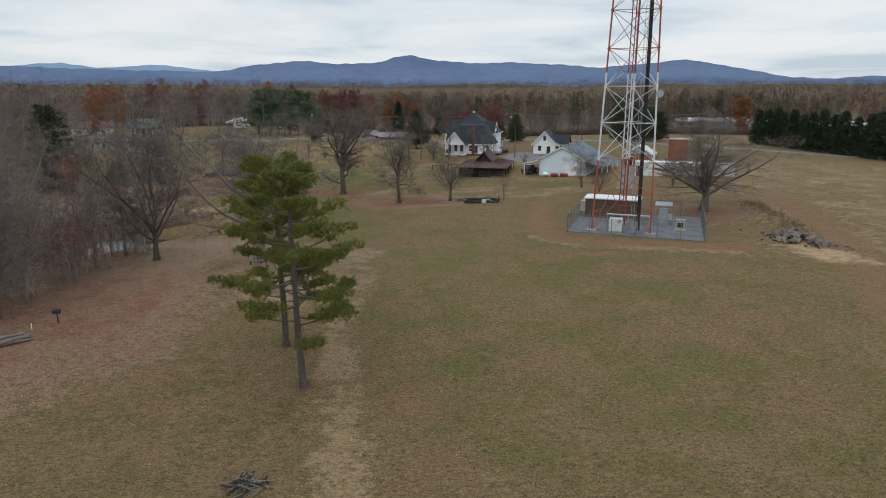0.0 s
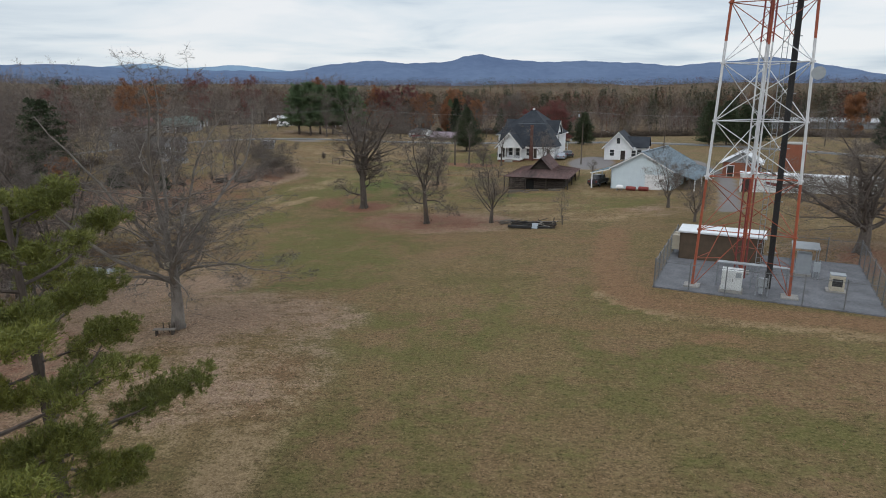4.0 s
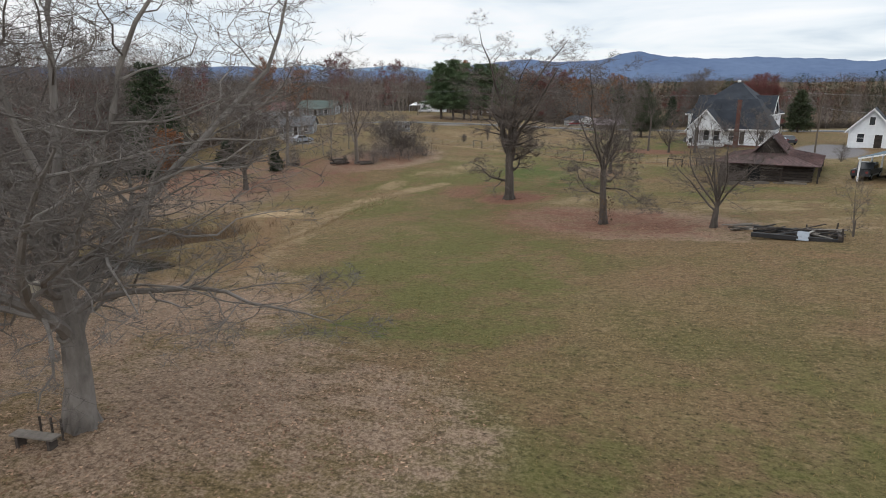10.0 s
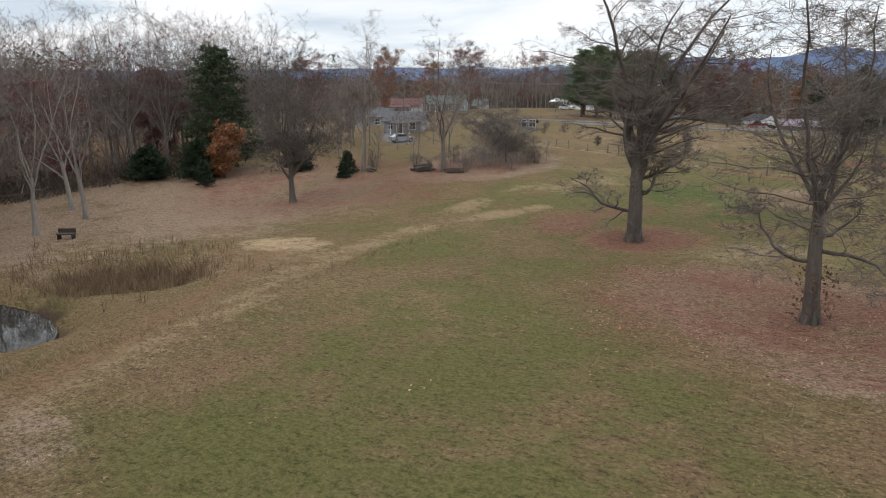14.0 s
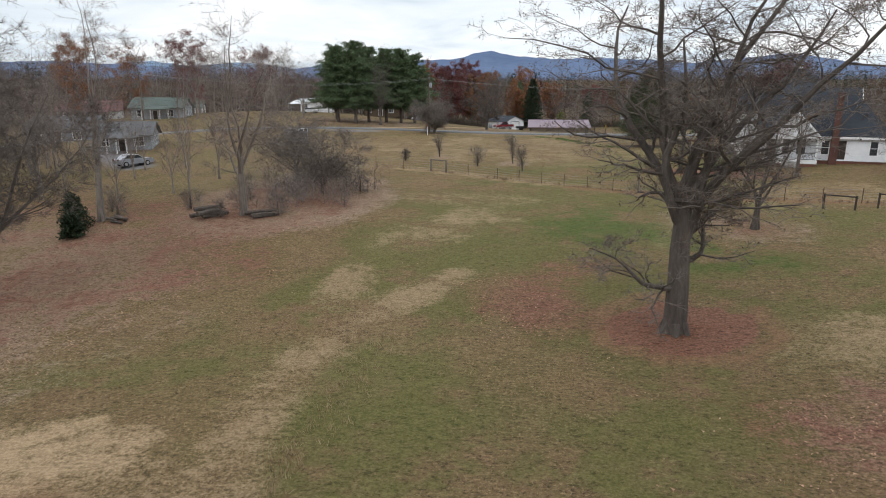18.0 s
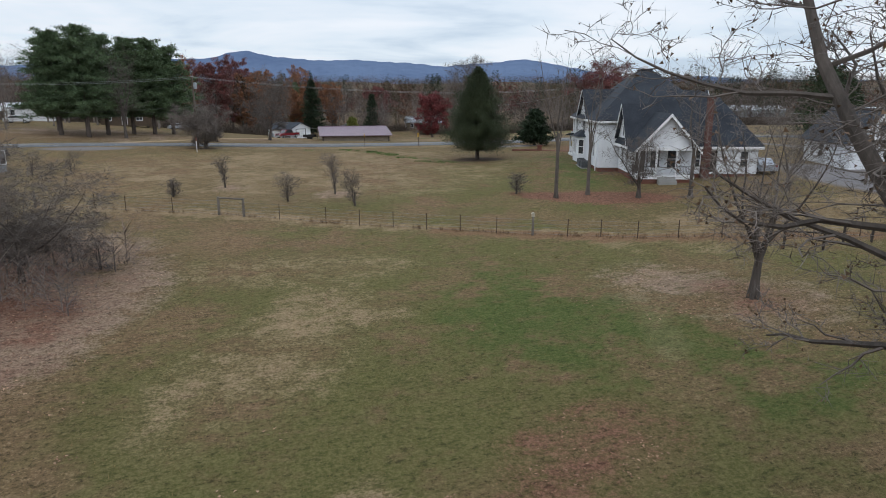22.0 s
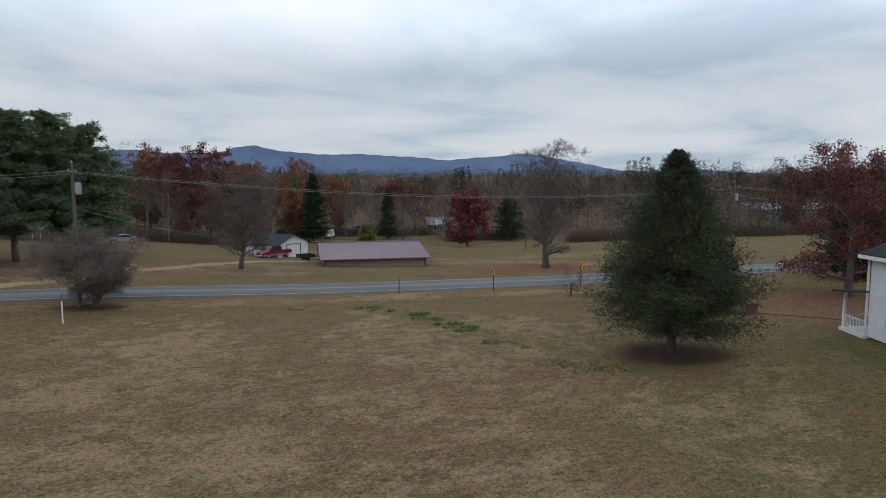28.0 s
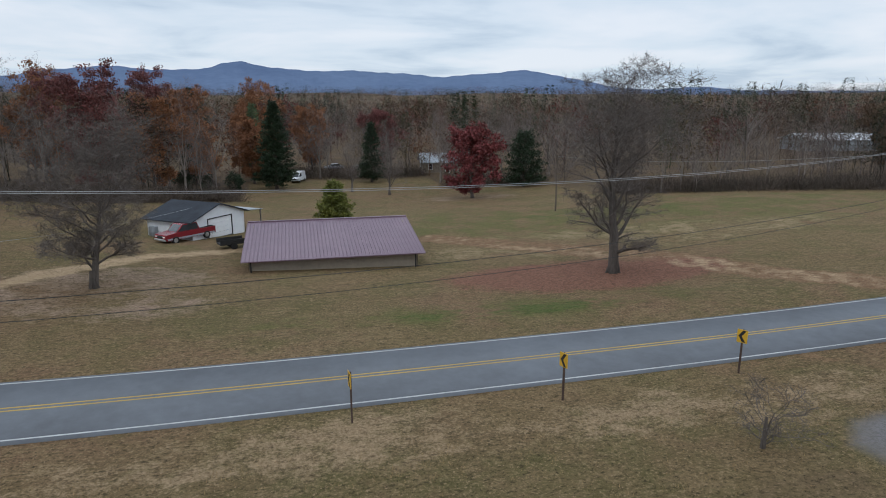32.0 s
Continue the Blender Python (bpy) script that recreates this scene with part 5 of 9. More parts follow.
tr, cr = cone_tree(5, 11.4, 11.0, 76000, 0.17, M_CEDAR, 0.09, 0.80, top=0.0, thin=0.11, ragged=(0.50, 1.12), boughs=30, rises=(0.0, 0.55), loft=0.9)
plant("cedar_tree", -8.2, 192.6, 0, "dense dark green cedar on bare soil", "tree", [("trunk", tr), ("foliage", cr)])
for x, y, hh, seed in ((-62.3, 227.5, 17.5, 101), (-66.5, 228.5, 16.0, 102), (-55.0, 241.5, 16.5, 103), (-52.4, 245.5, 15.5, 104), (-61.0, 234.0, 17.0, 105), (-69.0, 236.0, 15.0, 106), (-58.0, 239.0, 16.5, 107)):
    tr, cr = cone_tree(seed, hh * (0.94 + 0.02 * (seed % 5)), 12.0, 15000, 0.40, M_WPINE, 0.18, 0.48, top=0.10, thin=0.14, ragged=(0.15, 1.25))
    plant("white_pine_tree", x, y, seed, "tall soft green pine in the roadside grove", "tree", [("trunk", tr), ("foliage", cr)], "roadside pine grove")
for x, y, hh, ww, seed, mt, label in ((6.3, 208.6, 5.4, 6.4, 6, M_DARKGREEN, "low dark conifer near the gravel pad"), (-86.0, 137.3, 17.5, 11.5, 7, M_IVY, "tall ivy-green evergreen at the wood's edge"), (-84.0, 131.5, 5.0, 6.0, 22, M_DARKGREEN, "dark evergreen thicket at the wood's edge"), (-90.5, 128.0, 4.5, 7.0, 23, M_DARKGREEN, "dark evergreen thicket at the wood's edge"), (-74.0, 141.0, 4.5, 4.2, 24, M_DARKGREEN, "dark young evergreen among bare trees"), (-78.5, 128.5, 3.4, 2.6, 8, M_DARKGREEN, "small round evergreen by the woods"),
                                      (-15.4, 272.5, 5.2, 5.0, 9, M_NEEDLE, "round evergreen behind the mauve-roofed shed"), (26.4, 312.5, 11.0, 9.0, 10, M_DARKGREEN, "broad dark evergreen at the wood's edge"), (24.4, 211.0, 9.0, 7.5, 11, M_CEDAR, "dark conifer beyond the white house"),
                                      (-64.5, 141.0, 3.0, 2.6, 12, M_DARKGREEN, "small dark evergreen among bare trees"), (-63.0, 138.6, 2.0, 2.0, 13, M_DARKGREEN, "small dark evergreen among bare trees"), (58.0, 206.0, 12.0, 8.0, 14, M_IVY, "tall dark evergreen in the cluster"), (63.5, 209.0, 12.0, 8.0, 15, M_IVY, "tall dark evergreen in the cluster"),
                                      (-22.5, 322.0, 17.0, 8.5, 18, M_DARKGREEN, "tall dark evergreen at the wood's edge"), (-38.0, 326.0, 18.5, 6.0, 19, M_DARKGREEN, "tall dark evergreen at the wood's edge"), (-2.0, 332.0, 13.0, 6.5, 20, M_DARKGREEN, "tall dark evergreen at the wood's edge"), (-27.0, 340.0, 16.0, 7.0, 21, M_WPINE, "tall green pine among autumn trees"), (69.0, 212.0, 11.0, 8.0, 16, M_IVY, "tall dark evergreen in the cluster"), (74.0, 216.0, 9.5, 8.0, 17, M_DARKGREEN, "dark evergreen in the cluster")):
    tr, cr = cone_tree(seed, hh, ww, 7000 if hh > 16 else 3000 if hh > 4 else 900, 0.42 if hh > 4 else 0.26, mt, 0.05, 0.36 if seed in (7, 14, 15, 16, 17, 10) else 0.6, top=0.05)
    plant("evergreen_tree", x, y, seed * 50, label, "tree", [("trunk", tr), ("foliage", cr)])
# row of tall hedge trees along the eastern field
tr, cr = cone_tree(40, 11.0, 5.2, 2400, 0.45, M_DARKGREEN, 0.02, 0.42)
hedge0 = None
for k in range(17):
    x, y = 104 + k * 0.55 + (k % 3) * 0.3, 208 - k * 4.1
    if hedge0 is None:
        hedge0 = plant("hedge_tree", x, y, 0, "tall dense dark green screening conifer", "tree", [("trunk", tr), ("foliage", cr)], "row of screening conifers")
    else:
        copy_thing(hedge0, pose(x, y, gz(x, y), 0, 0, k * 77) @ Matrix.Scale(0.92 + 0.16 * ((k * 7) % 5) / 4, 4))


def leafy_tree(name, x, y, hh, limb, r0, material, seed, label, per=14, size=0.34, clear=0.18, fill=1.0):
    tr, tw, sk = bare_tree(seed, hh, limb, r0, clear, 18, (35, 72), 0.03, (6, 4))
    rng = random.Random(seed)
    c = [q for b in sk if b[2] >= 2 and rng.random() < fill for q in (b[0][-1], tuple((b[0][0][m] + b[0][-1][m]) / 2 for m in range(3)))]
    return plant(name, x, y, seed * 30, label, "tree", [("trunk", tr), ("crown", tw), ("foliage", leaf_mesh("foliage", c, per, 0.75, size, material, seed))])


leafy_tree("red_maple_tree", 11.5, 300.0, 13.4, 6.8, 0.30, M_RED, 201, "bright red autumn maple by the field track", 12, 0.34, 0.10)
leafy_tree("red_oak_tree", 15.5, 203.0, 12.6, 6.6, 0.34, M_DULLRED, 202, "dull red oak in leaf beside the white house", 40, 0.125, 0.12, 1.0)
leafy_tree("oak_tree", -81.0, 133.5, 7.5, 2.8, 0.14, M_RUST, 203, "small orange-leaved oak at the wood's edge", 8, 0.26, 0.1, 0.8)
WOODLEAF = [(-42, 306, 17, M_RUST), (-50, 300, 20, M_DULLRED), (-36, 318, 19, M_RUST), (-27, 330, 14, M_RUST), (-14, 348, 16, M_RUST), (4, 350, 15, M_DULLRED), (-47, 322, 22, M_DULLRED), (-58, 310, 20, M_RUST), (-30, 345, 21, M_RUST), (-98, 120, 14, M_DULLRED), (-96, 108, 16, M_RUST),
            (-128, 196, 17, M_DULLRED), (-118, 214, 18, M_RUST), (-106, 240, 19, M_DULLRED), (-84, 292, 20, M_RUST), (-112, 292, 21, M_DULLRED), (-74, 300, 20, M_DULLRED), (-136, 262, 20, M_RUST),
            (-104, 138, 15, M_DULLRED), (-100, 96, 15, M_RUST), (88, 285, 15, M_BROWNLEAF), (130, 272, 16, M_RUST)]
for k, (x, y, hh, mt) in enumerate(WOODLEAF):
    leafy_tree("autumn_tree", x, y, hh, hh * 0.34, 0.24, mt, 210 + k, "rust-coloured autumn tree at the wood's edge" if mt is M_RUST else "brownish autumn tree at the wood's edge", *((22, 0.15) if x < -90 else (20, 0.24)), 0.10, 1.0)

# ---- woodland ----
# near wood's edge: copies of a few bare trees, each a thing of its own
WOOD = []
for k in range(6):
    tr, tw, sk = grown_tree(300 + k, 17.0, 9.6, 0.19, 0.26, 6, (3, 42), (8, 4), M_WOODBARK, M_WOODTWIG, crook=0.9, sides=(6, 4, 3, 3), fuzz=(11, 0.8, 0.010))
    WOOD.append((tr, tw))
rng = np.random.default_rng(12)
first = {}
HOUSES = ((-84, 181), (-102, 189), (-133, 241), (-107, 228), (-92, 251), (-133, 284), (-85, 272), (-61, 190), (-58, 256), (-86, 256))


def wood_tree(x, y, k, s, turn):
    m = pose(x, y, gz(x, y), 0, 0, turn) @ Matrix.Scale(s, 4)
    if k not in first:
        t = thing("woodland_tree", x, y, gz(x, y), turn, "slender bare tree at the edge of the woods", "tree", "bare woodland trees")
        part("trunk", WOOD[k][0], None, t)
        part("crown", WOOD[k][1], None, t)
        t.matrix_world = m
        first[k] = t
        return t
    src = first[k]
    keep_scale = src.scale.copy()
    src.scale = (1, 1, 1)
    t = copy_thing(src, m)
    src.scale = keep_scale
    return t


STRIPS = [((-70, -44), (38, 70), 30, (0.95, 1.25)), ((-58, -38), (52, 79), 24, (0.75, 1.05)), ((-50, -37), (66, 80), 14, (0.45, 0.7)), ((-104, -62), (58, 92), 62, (1.25, 1.7)), ((-112, -86), (92, 160), 92, (1.15, 1.55)), ((-60, -28), (288, 312), 22, (0.8, 1.2)), ((-28, 12), (336, 352), 16, (0.7, 1.1)), ((12, 40), (318, 334), 12, (0.7, 1.0)), ((38, 76), (272, 290), 16, (0.5, 0.75)), ((76, 130), (270, 290), 8, (0.5, 0.75)), ((-150, -90), (200, 300), 60, (0.8, 1.2)), ((-150, -60), (290, 330), 50, (1.0, 1.4)), ((-84, -58), (146, 166), 9, (0.5, 0.8)), ((-90, -54), (256, 290), 22, (0.7, 1.0)), ((-96, -80), (150, 166), 6, (0.5, 0.8)), ((-96, -70), (228, 250), 7, (0.5, 0.8)), ((-104, -84), (156, 171), 9, (0.55, 0.85)), ((-78, -66), (160, 172), 3, (0.45, 0.6))]
for (x0, x1), (y0, y1), n, tall in STRIPS:
    k = 0
    while k < n:
        x, y = rng.uniform(x0, x1), rng.uniform(y0, y1)
        clear_of = min(math.hypot(x - hx, y - hy) for hx, hy in HOUSES)
        if (woods(np.array(x), np.array(y)) or x0 in (-70, -58, -50, -150, -84, -96, -90, -104, -78)) and pond_shape(x, y) > 1.3 and clear_of > 9 and abs(y - road_y(x)) > 6:
            wood_tree(x, y, int(rng.integers(6)), rng.uniform(*tall), rng.uniform(0, 360))
        k += 1


def low_tree(kind, seed):
    """A small mesh of about 120 triangles that reads as a tree far off."""
    r = np.random.default_rng(seed)
    tri = []

    def blade(p, q, w):
        d = q - p
        s = np.cross(d, r.normal(size=3))
        s *= w / (np.linalg.norm(s) + 1e-9)
        tri.append((p - s, p + s, q))
    for a in (0, 2.1, 4.2):
        o = np.array([math.cos(a), math.sin(a), 0]) * 0.006
        tri.append((np.array([o[0], o[1], -0.03]), np.array([-o[1], o[0], -0.03]), np.array([r.normal() * 0.03, r.normal() * 0.03, 0.7])))
    if kind == "bare":
        for k in range(22):
            a, f = r.uniform(0, 6.28), r.uniform(0.12, 0.6)
            p = np.array([0, 0, f])
            ln_ = r.uniform(0.18, 0.4)
            blade(p, p + np.array([math.cos(a) * 0.7, math.sin(a) * 0.7, r.uniform(0.5, 1.0)]) * ln_, 0.0036)
        for k in range(330):
            a, f = r.uniform(0, 6.28), r.uniform(0.04, 0.99)
            rad = 0.38 * math.sin(math.pi * min(1, 0.22 + 0.78 * (1 - f))) * r.uniform(0.1, 1.0) ** 0.6
            if k % 3 == 0:
                f = r.uniform(0.0, 0.36)
                rad = 0.34 * r.uniform(0.1, 1.0)
            p = np.array([math.cos(a) * rad, math.sin(a) * rad, f])
            d = np.array([math.cos(a) * 0.5, math.sin(a) * 0.5, 0.7]) + r.normal(size=3) * 0.5
            blade(p, p + d / np.linalg.norm(d) * r.uniform(0.05, 0.14) * (1.0 if f < 0.6 else 0.6), r.uniform(0.0016, 0.0029) * (1.0 if f < 0.6 else 0.7))
    elif kind == "leafy":
        cl = [(r.uniform(0, 6.28), r.uniform(0.26, 0.92)) for _ in range(22)]
        for k in range(560):
            a, f = cl[k % 22]
            rad = 0.27 * math.sin(math.pi * min(1, 0.2 + 0.8 * (1 - f)))
            p = np.array([math.cos(a) * rad, math.sin(a) * rad, f]) + r.normal(size=3) * 0.058
            blade(p, p + r.normal(size=3) * 0.030, r.uniform(0.004, 0.008))
    else:
        for k in range(720):
            f = r.uniform(0.2, 0.97)
            a = r.uniform(0, 6.28)
            rad = 0.21 * (1 - f) ** 0.6 * r.uniform(0.25, 1) + 0.01
            p = np.array([math.cos(a) * rad, math.sin(a) * rad, f])
            blade(p, p + np.array([math.cos(a) * 0.03, math.sin(a) * 0.03, r.uniform(-0.02, 0.02)]), r.uniform(0.003, 0.005))
    return np.array(tri)


LOW = {k: [low_tree(k, s + 7 * i) for s in range(4)] for i, k in enumerate(("bare", "leafy", "pine"))}
TINTS = {"bare": [(0.26, 0.218, 0.194), (0.22, 0.188, 0.172), (0.30, 0.258, 0.228), (0.20, 0.167, 0.152), (0.265, 0.20, 0.166)], "leafy": [(0.24, 0.105, 0.055), (0.20, 0.060, 0.048), (0.12, 0.080, 0.056), (0.160, 0.115, 0.060), (0.10, 0.085, 0.048)],
         "pine": [(0.060, 0.085, 0.042), (0.075, 0.100, 0.046), (0.050, 0.074, 0.042)]}


def forest_mesh(name, spots, seed, share, tall, cut=1, fat=1.0, dim=1.0):
    r = np.random.default_rng(seed)
    vs, cs = [], []
    kinds = r.choice(["bare", "leafy", "pine"], size=len(spots), p=share)
    for (x, y), k in zip(spots, kinds):
        t = LOW[k][int(r.integers(4))][::cut]
        s = tall * r.uniform(0.65, 1.2) * (0.95 if k != "pine" else 1.08)
        a = r.uniform(0, 6.28)
        c, n = math.cos(a) * s * fat, math.sin(a) * s * fat
        v = t.reshape(-1, 3)
        vs.append(np.stack([v[:, 0] * c - v[:, 1] * n + x, v[:, 0] * n + v[:, 1] * c + y, v[:, 2] * s + float(gz_array(x, y))], -1))
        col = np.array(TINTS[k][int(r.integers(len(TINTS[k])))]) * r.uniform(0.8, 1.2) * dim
        cs.append(np.tile([*col, 1.0], (len(v), 1)))
    v, c = np.concatenate(vs), np.concatenate(cs)
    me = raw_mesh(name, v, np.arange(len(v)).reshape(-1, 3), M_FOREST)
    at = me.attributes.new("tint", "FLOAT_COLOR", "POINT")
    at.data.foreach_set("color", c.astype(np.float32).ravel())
    return me


def spots_in(n, seed, near, far_, az=(-78, 62)):
    r = np.random.default_rng(seed)
    got = []
    while len(got) < n:
        a = np.radians(r.uniform(*az, 4000))
        d = np.sqrt(r.uniform(near ** 2, far_ ** 2, 4000))
        x, y = np.sin(a) * d, 130 + np.cos(a) * d
        ok = woods(x, y) & (pond_shape(x, y) > 1.1) & (np.abs(y - road_y(x)) > 14)
        got += list(zip(x[ok], y[ok]))
    return got[:n]


def spots_box(n, seed, x0, x1, y0, y1):
    r = np.random.default_rng(seed)
    x, y = r.uniform(x0, x1, n * 6), r.uniform(y0, y1, n * 6)
    ok = woods(x, y) & (pond_shape(x, y) > 1.1)
    return list(zip(x[ok], y[ok]))[:n]


tagged(new("woodland_trees", forest_mesh("woodland_trees", spots_box(1000, 61, -230, -50, -20, 165), 1, (0.93, 0.06, 0.01), 20)), "dense bare woods beside the pond", "trees", kind="stuff")
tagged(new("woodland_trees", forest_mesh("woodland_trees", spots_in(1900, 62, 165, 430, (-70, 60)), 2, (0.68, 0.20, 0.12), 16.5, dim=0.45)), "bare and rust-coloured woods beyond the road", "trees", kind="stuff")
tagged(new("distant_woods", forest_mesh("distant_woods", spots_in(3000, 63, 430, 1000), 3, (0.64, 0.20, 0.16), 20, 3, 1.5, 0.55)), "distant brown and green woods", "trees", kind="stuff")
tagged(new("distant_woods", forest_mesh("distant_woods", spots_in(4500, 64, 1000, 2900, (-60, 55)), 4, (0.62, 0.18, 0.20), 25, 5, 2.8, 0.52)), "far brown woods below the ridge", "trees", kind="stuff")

r_ = np.random.default_rng(65)
thick = [(x, y) for x, y in zip(r_.uniform(-62, -37.5, 400), r_.uniform(50, 80, 400)) if pond_shape(x, y) > 1.12 and x < -37.5 - max(0.0, (66 - y)) * 0.25][:150]
tagged(new("thicket", forest_mesh("thicket", thick[:90], 6, (0.97, 0.03, 0.0), 7.0, 1, 1.5, 1.15)), "dense bare thicket on the pond's near bank", "shrubs", kind="stuff")

bank = [(x, y) for x, y in zip(r_.normal(-47.5, 3.6, 60), r_.normal(153.5, 4.2, 60)) if x < -41.5 and y < 164]
tagged(new("thicket", forest_mesh("thicket", bank, 9, (1.0, 0.0, 0.0), 3.4, 1, 1.6, 0.8)), "low bare thicket on the leaf-covered bank", "shrubs", kind="stuff")

# ---- walls with openings ----


def runner(p0, p1):
    """Maps (along, outward, up) of a wall from p0 to p1 into its building; outward lies to the right of the way."""
    L = math.hypot(p1[0] - p0[0], p1[1] - p0[1])
    ux, uy = (p1[0] - p0[0]) / L, (p1[1] - p0[1]) / L
    return L, lambda s, n, z: (p0[0] + ux * s + uy * n, p0[1] + uy * s - ux * n, z)


def lay_box(g, f, s0, n0, z0, s1, n1, z1):
    k = len(g.v)
    g.v += [f(s0, n0, z0), f(s1, n0, z0), f(s1, n1, z0), f(s0, n1, z0), f(s0, n0, z1), f(s1, n0, z1), f(s1, n1, z1), f(s0, n1, z1)]
    g.f += [(k, k + 1, k + 2, k + 3), (k + 7, k + 6, k + 5, k + 4)] + [(k + (i + 1) % 4, k + i, k + 4 + i, k + 4 + (i + 1) % 4) for i in range(4)]


def wall(parent, p0, p1, z0, z1, material, openings=(), board=0.0, thick=0.14, frame_mat=None, style="sash", upright=0.0):
    """One wall with real openings; each opening is (along, sill, width, height, kind)."""
    L, f = runner(p0, p1)
    g = Geo()
    planks, ridges = [], []
    ss = sorted({0.0, L, *[o[0] for o in openings], *[o[0] + o[2] for o in openings]})
    zs = sorted({z0, z1, *[o[1] for o in openings], *[o[1] + o[3] for o in openings]})
    seen = {}

    def at(i, j, n):
        if (i, j, n) not in seen:
            seen[(i, j, n)] = len(g.v)
            g.v.append(f(ss[i], -thick if n else 0.0, zs[j]))
        return seen[(i, j, n)]

    def solid(i, j):
        if not (0 <= i < len(ss) - 1 and 0 <= j < len(zs) - 1):
            return False
        m, q = (ss[i] + ss[i + 1]) / 2, (zs[j] + zs[j + 1]) / 2
        return not any(o[0] < m < o[0] + o[2] and o[1] < q < o[1] + o[3] for o in openings)

    for i, (a, b) in enumerate(zip(ss[:-1], ss[1:])):
        for j, (c, d) in enumerate(zip(zs[:-1], zs[1:])):
            if not solid(i, j):
                continue
            g.f += [(at(i, j, 0), at(i + 1, j, 0), at(i + 1, j + 1, 0), at(i, j + 1, 0)), (at(i, j + 1, 1), at(i + 1, j + 1, 1), at(i + 1, j, 1), at(i, j, 1))]
            for di, dj, (p, q) in ((-1, 0, ((i, j), (i, j + 1))), (1, 0, ((i + 1, j + 1), (i + 1, j))), (0, -1, ((i + 1, j), (i, j))), (0, 1, ((i, j + 1), (i + 1, j + 1)))):
                if not solid(i + di, j + dj):
                    g.f.append((at(*p, 0), at(*q, 0), at(*q, 1), at(*p, 1)))
            if board:
                z = c - ((c - z0) % board)
                while z < d - 0.01:
                    lo, hi = max(z, c), min(z + board, d)
                    h = Geo()
                    h.v = [f(a, 0.036, lo), f(b, 0.036, lo), f(b, 0.006, hi), f(a, 0.006, hi), f(a, 0.003, lo), f(b, 0.003, lo), f(b, 0.003, hi), f(a, 0.003, hi)]
                    h.f = [(0, 1, 2, 3), (4, 5, 1, 0), (5, 4, 7, 6), (3, 2, 6, 7), (0, 3, 7, 4), (2, 1, 5, 6)]
                    planks.append(h)
                    z += board
            if upright:
                s = a - (a % upright) + upright
                while s < b - 0.02:
                    h = Geo()
                    lay_box(h, f, s, 0.001, c, s + 0.04, 0.022, d)
                    ridges.append(h)
                    s += upright
    w = part("wall", g, material, parent)
    for h in planks:
        part("board", h, material, w)
    for h in ridges:
        part("rib", h, material, w)
    for s, z, ww, hh, kind in openings:
        opening(parent, f, s, z, ww, hh, kind, frame_mat or M_TRIM)
    return w


def opening(parent, f, s, z, w, h, kind, fm):
    if kind == "void":
        # near-black sheet set behind the opening stands in for the unlit inside
        g = Geo()
        lay_box(g, f, s, -1.2, z, s + w, -1.15, z + h)
        part("dark_interior", g, M_DARK, parent)
        return
    g = Geo()
    t = 0.10
    lay_box(g, f, s - t, -0.05, z - t, s, 0.05, z + h + t)
    lay_box(g, f, s + w, -0.05, z - t, s + w + t, 0.05, z + h + t)
    lay_box(g, f, s, -0.05, z + h, s + w, 0.06, z + h + t)
    if kind != "door":
        lay_box(g, f, s, -0.05, z - t, s + w, 0.09, z)
    o = part("window" if kind not in ("door", "roller") else "door", g, fm, parent)
    p = Geo()
    if kind == "roller":
        n = max(3, int(h / 0.45))
        for k in range(n):
            lay_box(p, f, s, -0.08, z + k * h / n + 0.012, s + w, -0.03, z + (k + 1) * h / n - 0.012)
        part("panel", p, M_TRIM, o)
        return
    lay_box(p, f, s, -0.09, z, s + w, -0.06, z + h)
    part("pane" if kind != "door" else "leaf", p, M_GLASS if kind != "door" else M_OLDWOOD, o)
    if kind == "sash":
        q = Geo()
        lay_box(q, f, s, -0.058, z + h * 0.5 - 0.03, s + w, -0.02, z + h * 0.5 + 0.03)
        part("meeting_rail", q, fm, o)
        if w > 1.0:
            q = Geo()
            lay_box(q, f, s + w / 2 - 0.03, -0.058, z, s + w / 2 + 0.03, -0.02, z + h)
            part("mullion", q, fm, o)


def roof_plane(parent, corners, thick, material, label="", ribs=0.0):
    g = Geo().slab(corners, thick)
    top = part("roof", g, material, parent, label)
    if ribs:
        a, b, c, d = [Vector(q) for q in corners[:4]]
        n = max(2, int((b - a).length / ribs))
        for k in range(n + 1):
            t = k / n
            p, q = a.lerp(b, t), d.lerp(c, t)
            part("rib", Geo().tube([(p.x, p.y, p.z + 0.015), (q.x, q.y, q.z + 0.015)], 0.028, 4), material, top)
    return top


